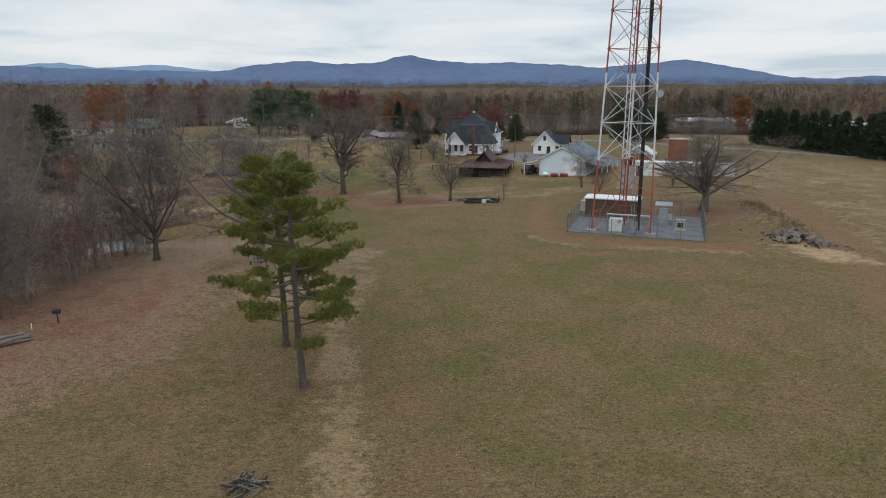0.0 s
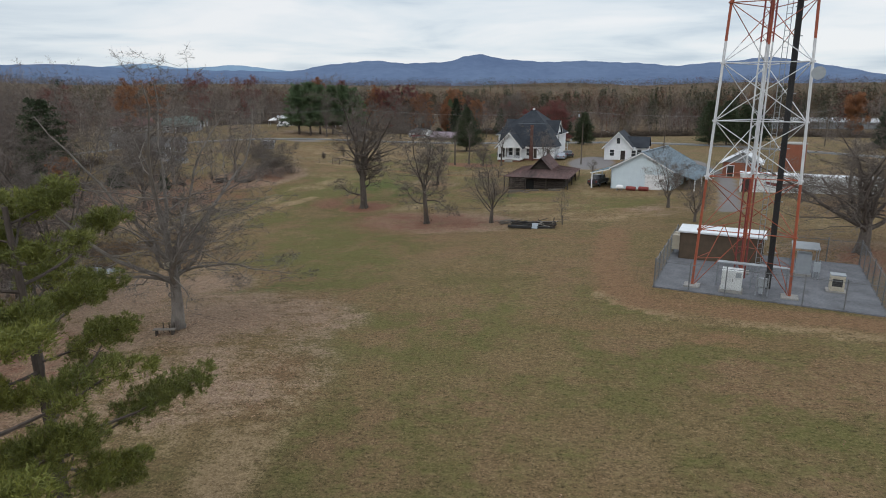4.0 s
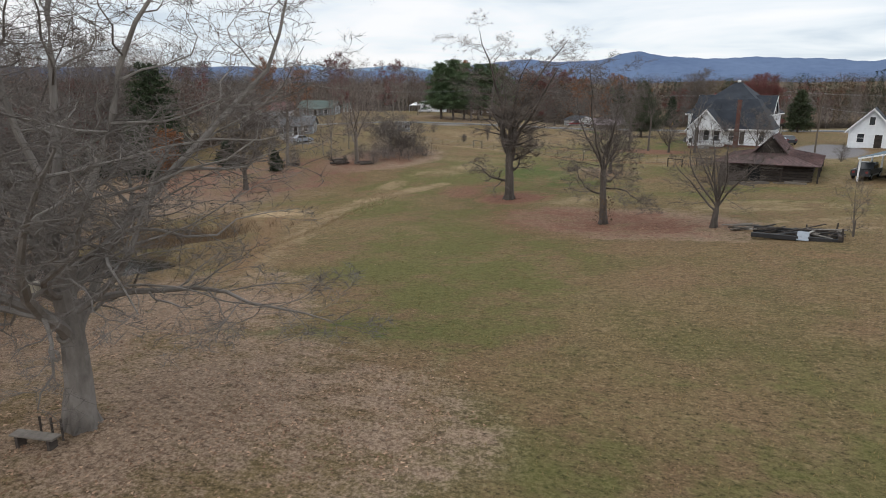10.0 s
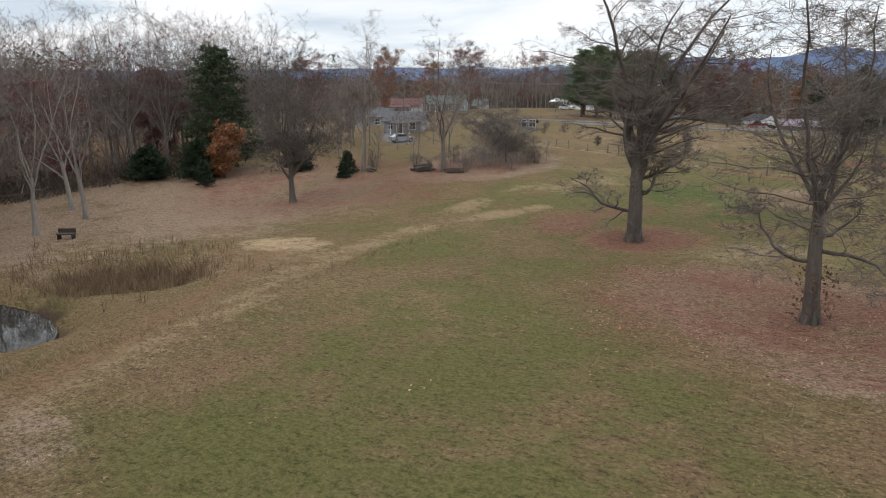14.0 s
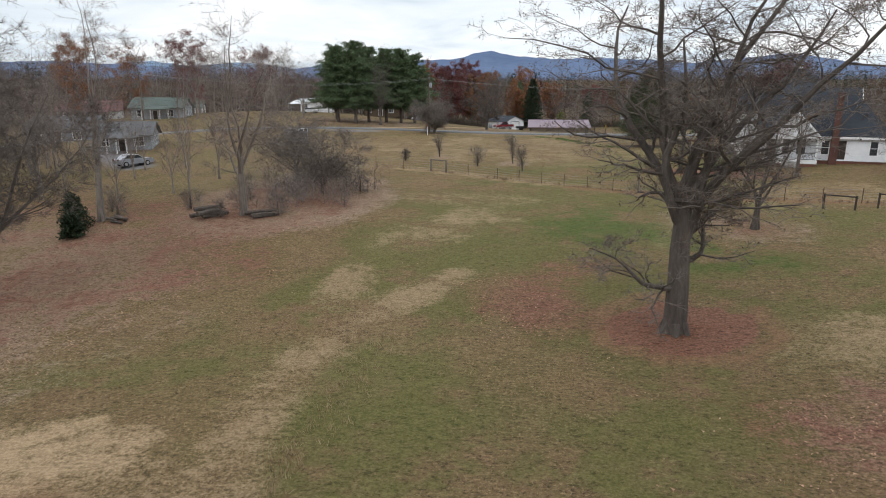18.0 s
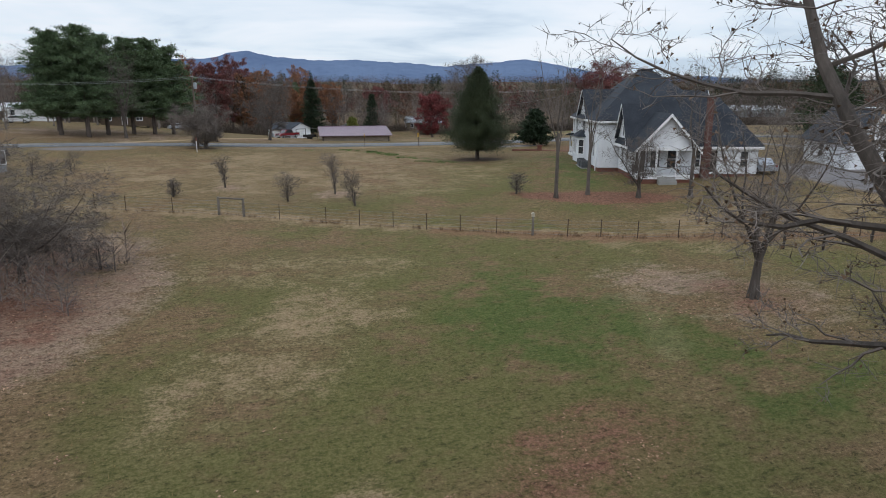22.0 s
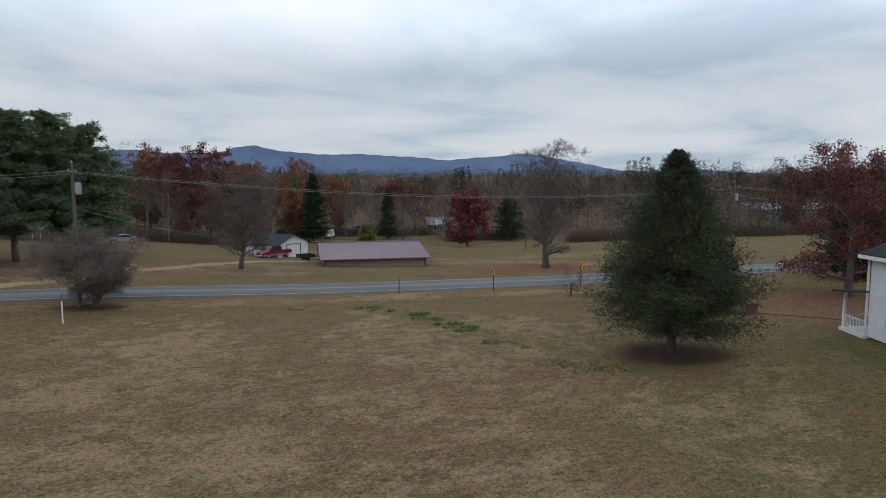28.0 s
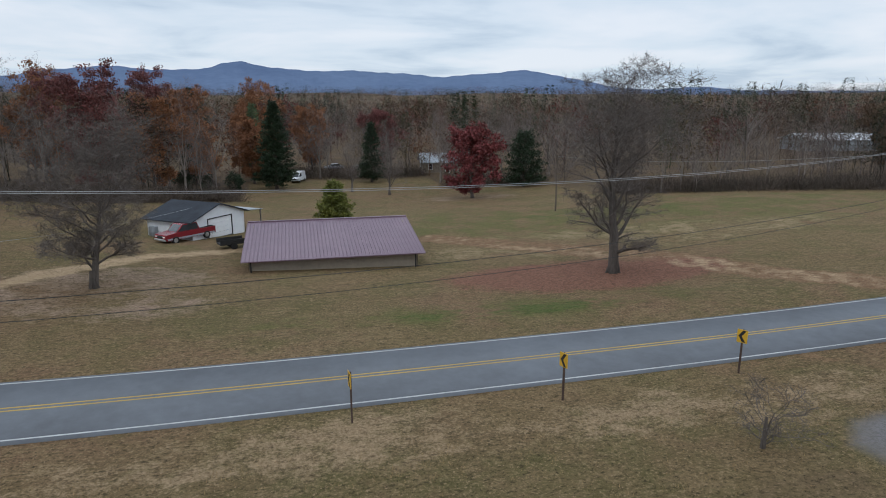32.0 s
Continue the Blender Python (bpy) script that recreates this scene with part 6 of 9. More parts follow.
def gable(parent, p0, p1, z0, peak, material, board=0.0, thick=0.12):
    """A three-cornered wall top between p0 and p1."""
    L, f = runner(p0, p1)
    g = Geo()
    k = len(g.v)
    g.v += [f(0, 0, z0), f(L, 0, z0), f(L / 2, 0, peak), f(0, -thick, z0), f(L, -thick, z0), f(L / 2, -thick, peak)]
    g.f += [(0, 1, 2), (5, 4, 3), (1, 0, 3, 4), (2, 1, 4, 5), (0, 2, 5, 3)]
    w = part("gable", g, material, parent)
    z = z0
    while board and z < peak - board:
        a, b = (z - z0) / (peak - z0) * L / 2, (z + board - z0) / (peak - z0) * L / 2
        h = Geo()
        h.v = [f(a, 0.034, z), f(L - a, 0.034, z), f(L - b, 0.006, z + board), f(b, 0.006, z + board), f(a, 0.003, z), f(L - a, 0.003, z), f(L - b, 0.003, z + board), f(b, 0.003, z + board)]
        h.f = [(0, 1, 2, 3), (4, 5, 1, 0), (5, 4, 7, 6), (3, 2, 6, 7), (0, 3, 7, 4), (2, 1, 5, 6)]
        part("board", h, material, w)
        z += board
    return w


def fascia(parent, pts, material=None, w=0.2, t=0.06):
    for a, b in zip(pts[:-1], pts[1:]):
        g = Geo()
        d = Vector((b[0] - a[0], b[1] - a[1], 0))
        n = Vector((d.y, -d.x, 0)).normalized() * t if d.length > 0.01 else Vector((t, 0, 0))
        k = [(a[0], a[1], a[2] - w), (b[0], b[1], b[2] - w), (b[0], b[1], b[2] + 0.02), (a[0], a[1], a[2] + 0.02)]
        g.v = k + [(x + n.x, y + n.y, z) for x, y, z in k]
        g.f = [(3, 2, 1, 0), (4, 5, 6, 7), (0, 1, 5, 4), (1, 2, 6, 5), (2, 3, 7, 6), (3, 0, 4, 7)]
        part("fascia", g, material or M_TRIM, parent)


# ---- the white house ----
H = thing("white_house", -2.3, 165.5, 1.95, -16.3, "large white clapboard house with steep dark shingle roofs", "house")
part("foundation", Geo().box(1.75, 7.0, -0.5, 14.0, 12.0, 0.55).box(-0.45, 12.0, -0.5, 12.4, 27.2, 0.55), M_BRICK, H, "red brick foundation")
B = 0.17
# main block, two storeys
wall(H, (-0.5, 27.3), (-0.5, 12), 0.5, 5.6, M_SIDING, [(1.6, 1.4, 0.75, 1.7, "sash"), (1.7, 3.7, 0.75, 1.5, "sash"), (6.0, 3.7, 1.6, 1.55, "sash"), (10.4, 3.9, 0.8, 1.3, "sash"), (12.6, 1.5, 0.8, 1.6, "sash")], B)
wall(H, (-0.5, 12), (12.5, 12), 0.5, 5.6, M_SIDING, [], B)
wall(H, (12.5, 12), (12.5, 27.3), 0.5, 5.6, M_SIDING, [(2.5, 3.7, 0.9, 1.5, "sash"), (6.5, 3.7, 0.9, 1.5, "sash"), (6.5, 1.3, 0.9, 1.7, "sash")], B)
wall(H, (12.5, 27.3), (-0.5, 27.3), 0.5, 5.6, M_SIDING, [(1.5, 3.7, 0.9, 1.5, "sash"), (5.8, 0.6, 1.1, 2.1, "door"), (10.4, 3.7, 0.9, 1.5, "sash"), (10.2, 1.3, 0.9, 1.7, "sash")], B)
e0, e1, y0, y1, ze = -1.0, 13.0, 11.6, 27.8, 5.55
P1, P2 = (5.4, 18.9, 10.95), (6.6, 20.4, 10.95)
for cs in ([(e0, y0, ze), (e1, y0, ze), (P2[0], P1[1], P1[2]), (P1[0], P1[1], P1[2])], [(e1, y0, ze), (e1, y1, ze), (P2[0], P2[1], P2[2]), (P2[0], P1[1], P1[2])],
           [(e1, y1, ze), (e0, y1, ze), (P1[0], P2[1], P2[2]), (P2[0], P2[1], P2[2])], [(e0, y1, ze), (e0, y0, ze), (P1[0], P1[1], P1[2]), (P1[0], P2[1], P2[2])]):
    roof_plane(H, cs, 0.12, M_SHINGLE)
part("ridge_cap", Geo().box(5.3, 18.8, 10.93, 6.7, 20.5, 11.05), M_SHINGLE, H)
part("ridge_vent", Geo().box(5.75, 19.4, 11.05, 6.25, 19.9, 11.45, 0.05), M_TRIM, H, "white ridge ventilator")
fascia(H, [(e0, y1, ze - 0.1), (e0, y0, ze - 0.1), (e1, y0, ze - 0.1), (e1, y1, ze - 0.1), (e0, y1, ze - 0.1)])


def dormer(parent, face, cx, cy, half, z0, peak, back, window_w=0.6):
    """A gabled dormer whose face looks west, east or south."""
    dx, dy = {"w": (-1, 0), "e": (1, 0), "s": (0, -1)}[face]
    ax, ay = -dy, dx
    p0, p1 = (cx - ax * half, cy - ay * half), (cx + ax * half, cy + ay * half)
    gable(parent, p0, p1, z0, peak, M_SIDING, B)
    o = half + 0.4
    zlow = z0 - 0.4 * (peak - z0) / half
    f_ = 0.45
    pk_f, pk_b = (cx + dx * f_, cy + dy * f_, peak + 0.12), (cx - dx * back, cy - dy * back, peak + 0.12)
    for sgn in (-1, 1):
        lo_f = (cx + dx * f_ + sgn * ax * o, cy + dy * f_ + sgn * ay * o, zlow + 0.12)
        lo_b = (cx - dx * back + sgn * ax * o, cy - dy * back + sgn * ay * o, zlow + 0.12)
        roof_plane(parent, [lo_f, lo_b, pk_b, pk_f] if sgn > 0 else [lo_b, lo_f, pk_f, pk_b], 0.12, M_SHINGLE)
        fascia(parent, [(lo_f[0], lo_f[1], lo_f[2] - 0.05), (pk_f[0], pk_f[1], pk_f[2] - 0.05)], None, 0.22)
    L, f = runner(p0, p1)
    g = Geo()
    lay_box(g, f, L / 2 - window_w / 2 - 0.07, 0.03, z0 + 0.55, L / 2 + window_w / 2 + 0.07, 0.07, z0 + 1.45)
    w = part("window", g, M_TRIM, parent)
    g = Geo()
    lay_box(g, f, L / 2 - window_w / 2, 0.075, z0 + 0.62, L / 2 + window_w / 2, 0.085, z0 + 1.38)
    part("pane", g, M_GLASS, w)


dormer(H, "w", -0.55, 20.4, 2.6, 5.9, 8.7, 4.5)
dormer(H, "e", 12.55, 18.5, 2.6, 5.9, 8.6, 4.5)
roof_plane(H, [(-1.25, 17.6, 5.55), (-0.5, 17.6, 5.95), (-0.5, 23.2, 5.95), (-1.25, 23.2, 5.55)][::-1], 0.08, M_SHINGLE)
# bay window on the west side
bay = [(-0.5, 23.6), (-1.3, 22.8), (-1.3, 20.2), (-0.5, 19.4)]
for a, b in zip(bay[:-1], bay[1:]):
    L = math.hypot(b[0] - a[0], b[1] - a[1])
    ops = [(0.35, 1.3, 0.75, 1.65, "sash"), (1.5, 1.3, 0.75, 1.65, "sash")] if L > 2 else [(0.2, 1.3, 0.7, 1.65, "sash")]
    wall(H, a, b, 0.3, 3.35, M_SIDING, ops, B)
g = Geo()
g.v = [(-0.45, 24.0, 3.3), (-1.6, 23.0, 3.3), (-1.6, 20.0, 3.3), (-0.45, 19.0, 3.3), (-0.48, 22.4, 4.05), (-0.48, 20.6, 4.05)]
g.f = [(0, 1, 4), (1, 2, 5, 4), (2, 3, 5), (3, 2, 1, 0), (0, 4, 5, 3)]
part("bay_roof", g, M_SHINGLE, H)
# one-storey rear wing
before_wing = set(H.children_recursive)
wall(H, (-0.5, 12), (-0.5, 3), 0.5, 3.3, M_SIDING, [(0.9, 1.5, 0.6, 1.1, "sash"), (3.3, 1.15, 1.25, 1.6, "sash"), (6.2, 1.0, 1.5, 1.75, "sash")], B)
wall(H, (-0.5, 3), (5.0, 3), 0.5, 3.3, M_SIDING, [(0.5, 0.65, 0.95, 2.1, "door"), (2.0, 1.1, 0.9, 1.7, "sash"), (3.7, 1.1, 0.9, 1.7, "sash")], B)
wall(H, (5.0, 3), (14.0, 3), 0.5, 3.3, M_SIDING, [(0.9, 1.2, 0.9, 1.5, "sash"), (3.0, 0.65, 0.95, 2.1, "door"), (6.9, 1.2, 0.9, 1.5, "sash")], B)
wall(H, (14.0, 3), (14.0, 12), 0.5, 3.3, M_SIDING, [(2.0, 1.2, 0.9, 1.5, "sash"), (6.0, 1.2, 0.9, 1.5, "sash")], B)
roof_plane(H, [(-1.0, 2.5, 3.25), (14.5, 2.5, 3.25), (10.0, 9.0, 7.3), (2.2, 9.0, 7.3)], 0.12, M_SHINGLE)
roof_plane(H, [(14.5, 2.5, 3.25), (14.5, 12.5, 3.25), (10.0, 13.5, 7.3), (10.0, 9.0, 7.3)], 0.12, M_SHINGLE)
roof_plane(H, [(-1.0, 12.5, 3.25), (-1.0, 2.5, 3.25), (2.2, 9.0, 7.3), (2.2, 13.5, 7.3)], 0.12, M_SHINGLE)
roof_plane(H, [(2.2, 9.0, 7.3), (10.0, 9.0, 7.3), (10.0, 13.5, 7.3), (2.2, 13.5, 7.3)], 0.12, M_SHINGLE)
fascia(H, [(-1.0, 12.5, 3.15), (-1.0, 2.5, 3.15)])
fascia(H, [(5.6, 2.5, 3.15), (14.5, 2.5, 3.15), (14.5, 12.5, 3.15)])
dormer(H, "w", -0.62, 7.4, 4.2, 3.3, 6.5, 4.0, 0.9)
# rear porch with a gable
part("porch_floor", Geo().box(-0.5, -0.5, 0.25, 5.1, 3.0, 0.62), M_TRIM, H, "white-skirted porch floor")
part("porch_base", Geo().box(-0.35, -0.35, -0.4, 4.95, 3.0, 0.25), M_BRICK, H)
for x, y in ((-0.35, -0.35), (4.95, -0.35), (-0.35, 2.85), (1.35, -0.35), (3.3, -0.35)):
    part("porch_post", Geo().box(x - 0.09, y - 0.09, 0.62, x + 0.09, y + 0.09, 3.05, 0.015), M_TRIM, H)
part("porch_beam", Geo().box(-0.5, -0.5, 3.0, 5.1, -0.25, 3.25), M_TRIM, H)
for (ax, ay), (bx, by) in (((-0.35, -0.35), (1.35, -0.35)), ((3.3, -0.35), (4.95, -0.35)), ((-0.35, -0.35), (-0.35, 2.85))):
    g = Geo().tube([(ax, ay, 1.45), (bx, by, 1.45)], 0.035, 4).tube([(ax, ay, 0.75), (bx, by, 0.75)], 0.03, 4)
    n = int(math.hypot(bx - ax, by - ay) / 0.14)
    for k in range(1, n):
        x, y = ax + (bx - ax) * k / n, ay + (by - ay) * k / n
        g.box(x - 0.014, y - 0.014, 0.75, x + 0.014, y + 0.014, 1.45)
    part("porch_railing", g, M_FIREBLACK, H, "dark baluster railing")
gable(H, (-0.5, -0.35), (5.1, -0.35), 3.25, 5.75, M_SIDING, B)
for cs in ([(-1.0, -1.0, 2.98), (2.3, -1.0, 5.95), (2.3, 8.0, 5.95), (-1.0, 8.0, 2.98)][::-1], [(2.3, -1.0, 5.95), (5.6, -1.0, 2.98), (5.6, 8.0, 2.98), (2.3, 8.0, 5.95)][::-1]):
    roof_plane(H, cs, 0.12, M_SHINGLE)
fascia(H, [(-1.0, -1.02, 2.92), (2.3, -1.02, 5.9)], None, 0.26)
fascia(H, [(2.3, -1.02, 5.9), (5.6, -1.02, 2.92)], None, 0.26)
for k in range(3):
    part("step", Geo().box(1.5, -0.5 - 0.3 * (k + 1), -0.3, 3.2, -0.5 - 0.3 * k, 0.48 - 0.16 * k), M_CONC, H)
part("chimney", Geo().box(6.9, 2.3, -0.3, 7.9, 2.98, 3.2).box(7.0, 2.4, 3.2, 7.75, 2.98, 7.0).box(6.95, 2.32, 7.0, 7.83, 3.06, 7.2), M_OLDBRICK, H, "tall dark red brick chimney")
# the wing is narrower and shallower than its plan grid
for ob in H.children_recursive:
    if ob not in before_wing:
        for v in ob.data.vertices:
            x, y, z = v.co
            v.co = (float(np.interp(x, [-1.6, -0.5, 5.1, 5.6, 14.5], [0.6, 1.7, 7.2, 7.6, 14.6])), float(np.interp(y, [-1.4, -0.5, 3.0, 12.0, 13.6], [3.5, 4.3, 6.9, 12.4, 13.8])), z + 0.19 * max(z - 3.0, 0.0))
part("wall", Geo().box(-0.5, 11.9, 0.5, 1.8, 12.3, 3.4), M_SIDING, H)
# front porch corner
part("front_porch_roof", Geo().slab([(-1.2, 27.3, 3.3), (13.2, 27.3, 3.3), (13.2, 30.0, 2.95), (-1.2, 30.0, 2.95)][::-1], 0.12), M_SHINGLE, H)
part("front_porch_floor", Geo().box(-0.8, 27.3, -0.3, 12.8, 29.7, 0.6), M_TRIM, H)
for k in range(6):
    x = -0.6 + k * 2.64
    part("porch_post", Geo().box(x - 0.08, 29.45, 0.6, x + 0.08, 29.61, 2.95, 0.015), M_TRIM, H)
g = Geo().tube([(-0.6, 29.5, 1.4), (12.6, 29.5, 1.4)], 0.035, 4).tube([(-0.6, 27.4, 1.4), (-0.6, 29.5, 1.4)], 0.035, 4).tube([(-0.6, 27.4, 0.8), (-0.6, 29.5, 0.8)], 0.03, 4)
for k in range(14):
    g.box(-0.615, 27.5 + k * 0.145, 0.8, -0.585, 27.53 + k * 0.145, 1.4)
part("porch_railing", g, M_TRIM, H)
for x, y in ((-0.62, 27.36), (-0.62, 12.6)):
    part("downspout", Geo().box(x - 0.05, y - 0.05, 0.1, x + 0.05, y + 0.05, 5.4 if y > 10 else 3.1), M_TRIM, H)


def in_house(x, y):
    q = H.matrix_world @ Vector((x, y, 0))
    return q.x, q.y


for k, (lx, ly) in enumerate(((-1.3, 17.2), (-1.35, 16.1), (-1.3, 15.0))):
    x, y = in_house(lx, ly)
    t = thing("air_conditioner", x, y, gz(x, y), -16.3, "grey outdoor air-conditioning unit beside the house wall", "air conditioner", "air conditioners by the wall")
    part("case", Geo().box(-0.40, -0.40, 0.06, 0.40, 0.40, 0.80, 0.03), M_ACGREY, t)
    part("pad", Geo().box(-0.5, -0.5, -0.1, 0.5, 0.5, 0.06), M_CONC, t)
    part("fan_grille", Geo().tube([(0, 0, 0.80), (0, 0, 0.84)], 0.34, 14), M_FIREBLACK, t)
# brick planter, walk and mulch by the front
t = thing("brick_wall", *in_house(-8.0, 34.5), 1.9, -16.3, "low red brick garden wall with end pier", "wall")
part("wall", Geo().box(0, 0, -0.3, 3.6, 0.35, 0.6), M_BRICK, t)
part("pier", Geo().box(3.6, -0.1, -0.3, 4.2, 0.5, 1.1).box(3.52, -0.18, 1.1, 4.28, 0.58, 1.2), M_BRICK, t)
g = Geo()
for k in range(26):
    x, y = in_house(-4.5 + k * 0.62, 35.2 - k * 0.34)
    g.slab([(x, y, gz(x, y) + 0.06), (x + 0.72, y - 0.62, gz(x + 0.72, y - 0.62) + 0.06), (x + 1.3, y - 0.1, gz(x + 1.3, y - 0.1) + 0.06), (x + 0.55, y + 0.5, gz(x + 0.55, y + 0.5) + 0.06)], 0.12)
tagged(new("pavement", g.mesh("pavement", M_BRICK)), "pinkish brick garden walk", "path", kind="structure")

# ---- the small gabled cottage ----
C = thing("cottage", 24.3, 167.8, 2.6, -16.3, "small white gabled cottage with dark roof", "house")
wall(C, (0, 0), (5.8, 0), 0, 2.9, M_SIDING, [(1.2, 0.9, 0.9, 1.3, "sash"), (3.5, 0.1, 1.0, 2.0, "door"), (5.8, 0.9, 0.9, 1.3, "sash")], B)
wall(C, (5.8, 0), (5.8, 9), 0, 2.9, M_SIDING, [(3, 0.9, 1.0, 1.3, "sash")], B)
wall(C, (5.8, 9), (0, 9), 0, 2.9, M_SIDING, [], B)
wall(C, (0, 9), (0, 0), 0, 2.9, M_SIDING, [(3, 0.9, 1.0, 1.3, "sash")], B)
gable(C, (0, 0), (5.8, 0), 2.9, 6.1, M_SIDING, B)
gable(C, (5.8, 9), (0, 9), 2.9, 6.1, M_SIDING, B)
L, f = runner((0, 0), (5.8, 0))
g = Geo()
lay_box(g, f, 2.45, 0.03, 3.5, 3.35, 0.08, 4.9)
w = part("window", g, M_TRIM, C)
g = Geo()
lay_box(g, f, 2.55, 0.085, 3.6, 3.25, 0.095, 4.8)
part("pane", g, M_GLASS, w)
for cs in ([(-0.5, -0.6, 2.6), (2.9, -0.6, 6.2), (2.9, 9.6, 6.2), (-0.5, 9.6, 2.6)][::-1], [(2.9, -0.6, 6.2), (6.3, -0.6, 2.6), (6.3, 9.6, 2.6), (2.9, 9.6, 6.2)][::-1]):
    roof_plane(C, cs, 0.12, M_SHINGLE)
fascia(C, [(-0.5, -0.62, 2.55), (2.9, -0.62, 6.15)], None, 0.24)
fascia(C, [(2.9, -0.62, 6.15), (6.3, -0.62, 2.55)], None, 0.24)
roof_plane(C, [(4.2, 2.5, 2.7), (9.2, 2.5, 2.7), (9.2, 5.6, 4.9), (4.2, 5.6, 4.9)], 0.12, M_SHINGLE)
roof_plane(C, [(4.2, 5.6, 4.9), (9.2, 5.6, 4.9), (9.2, 8.8, 2.7), (4.2, 8.8, 2.7)], 0.12, M_SHINGLE)
for xa, xb in ((5.82, 8.9),):
    wall(C, (xa, 3.0), (xb, 3.0), 0, 2.7, M_SIDING, [(0.9, 0.9, 0.9, 1.2, "sash")], B)
    part("wall", Geo().box(xa if xa < 0 else xb - 0.14, 3.0, 0, xa + 0.14 if xa < 0 else xb, 8.4, 2.7), M_SIDING, C)

# ---- pale metal building with lean-to carports ----
Mb = thing("metal_building", 20.1, 129.6, 1.6, -27, "pale blue metal workshop with blue-grey roof and open carports", "building")
wall(Mb, (0, 0), (9.7, 0), 0, 3.6, M_PALEMETAL, [(5.6, 0.05, 3.2, 2.6, "roller")], 0, upright=0.3)
wall(Mb, (9.7, 0), (9.7, 15), 0, 3.6, M_PALEMETAL, [(3, 0.05, 2.6, 2.5, "roller"), (8, 0.05, 2.6, 2.5, "void")], 0, upright=0.3)
wall(Mb, (9.7, 15), (0, 15), 0, 3.6, M_PALEMETAL, [], 0, upright=0.3)
wall(Mb, (0, 15), (0, 0), 0, 3.6, M_PALEMETAL, [(4, 0.05, 1.0, 2.0, "door")], 0, upright=0.3)
gable(Mb, (0, 0), (9.7, 0), 3.6, 6.1, M_PALEMETAL)
gable(Mb, (9.7, 15), (0, 15), 3.6, 6.1, M_PALEMETAL)
roof_plane(Mb, [(-0.3, -0.4, 3.5), (-0.3, 15.4, 3.5), (4.85, 15.4, 6.25), (4.85, -0.4, 6.25)][::-1], 0.08, M_METALROOF, ribs=0.6)
roof_plane(Mb, [(10.0, 15.4, 3.5), (10.0, -0.4, 3.5), (4.85, -0.4, 6.25), (4.85, 15.4, 6.25)][::-1], 0.08, M_METALROOF, ribs=0.6)
fascia(Mb, [(-0.3, -0.42, 3.45), (4.85, -0.42, 6.2)], None, 0.18)
fascia(Mb, [(4.85, -0.42, 6.2), (10.0, -0.42, 3.45)], None, 0.18)
part("ridge_cap", Geo().box(4.65, -0.42, 6.22, 5.05, 15.4, 6.32), M_METALROOF, Mb)
roof_plane(Mb, [(-3.4, -0.4, 2.55), (-3.4, 15, 2.55), (-0.2, 15, 3.35), (-0.2, -0.4, 3.35)][::-1], 0.08, M_METALROOF, ribs=0.6)
roof_plane(Mb, [(13.2, 15, 2.45), (13.2, -0.4, 2.45), (9.9, -0.4, 3.35), (9.9, 15, 3.35)][::-1], 0.08, M_METALROOF, ribs=0.6)
fascia(Mb, [(-3.4, -0.42, 2.5), (-0.2, -0.42, 3.3)], None, 0.14)
for x in (-3.25, 13.05):
    for y in (0, 5, 10, 14.8):
        part("carport_post", Geo().box(x - 0.08, y - 0.08, -0.3, x + 0.08, y + 0.08, 2.5), M_TRIM, Mb)
for k, (x, y, turn) in enumerate(((22.8, 126.6, -27), (24.6, 125.8, -25))):
    t = thing("fuel_drum", x, y, gz(x, y), turn, "rusty red steel drum lying by the wall", "drum", "red drums by the wall")
    part("body", Geo().tube([(-0.75, 0, 0.34), (-0.7, 0, 0.34), (-0.68, 0, 0.34), (0.68, 0, 0.34), (0.7, 0, 0.34), (0.75, 0, 0.34)], [0.28, 0.33, 0.34, 0.34, 0.33, 0.28], 14), M_DARKRED, t)
t = thing("propane_tank", 21.2, 127.4, gz(21.2, 127.4), -27, "small white propane tank by the wall", "tank")
part("body", Geo().tube([(-0.6, 0, 0.5), (-0.5, 0, 0.5), (-0.35, 0, 0.5), (0.35, 0, 0.5), (0.5, 0, 0.5), (0.6, 0, 0.5)], [0.08, 0.27, 0.36, 0.36, 0.27, 0.08], 14), M_TRIM, t)
part("feet", Geo().box(-0.4, -0.25, -0.05, -0.3, 0.25, 0.3).box(0.3, -0.25, -0.05, 0.4, 0.25, 0.3), M_GALV, t)

# ---- old log barn ----
Bn = thing("log_barn", 3.3, 132.6, 0.75, -13, "weathered dark log barn with rusted tin skirt roof", "barn")
# solid near-black block gives the shade seen between the logs
part("core", Geo().box(0.6, 0.6, -0.3, 10.4, 14.4, 2.0), M_DARK, Bn, "near-black block as the dark interior behind gaps in the logs")
rb = random.Random(4)
for side in range(4):
    for k in range(8):
        if side == 0 and k < 6:
            segs = ((0, 3.4), (5.0, 11.0))
        else:
            segs = ((0, 11.0),) if side % 2 == 0 else ((0, 15.0),)
        for a, b in segs:
            z = 0.02 + k * 0.29
            d = rb.uniform(-0.03, 0.03)
            if side == 0:
                g = Geo().box(a, 0.25 + d, z, b, 0.55, z + 0.24, 0.03)
            elif side == 1:
                g = Geo().box(10.45, a, z, 10.75 + d, b, z + 0.24, 0.03)
            elif side == 2:
                g = Geo().box(a, 14.45, z, b, 14.75, z + 0.24, 0.03)
            else:
                g = Geo().box(0.25 + d, a, z, 0.55, b, z + 0.24, 0.03)
            part("log", g, M_OLDWOOD, Bn)
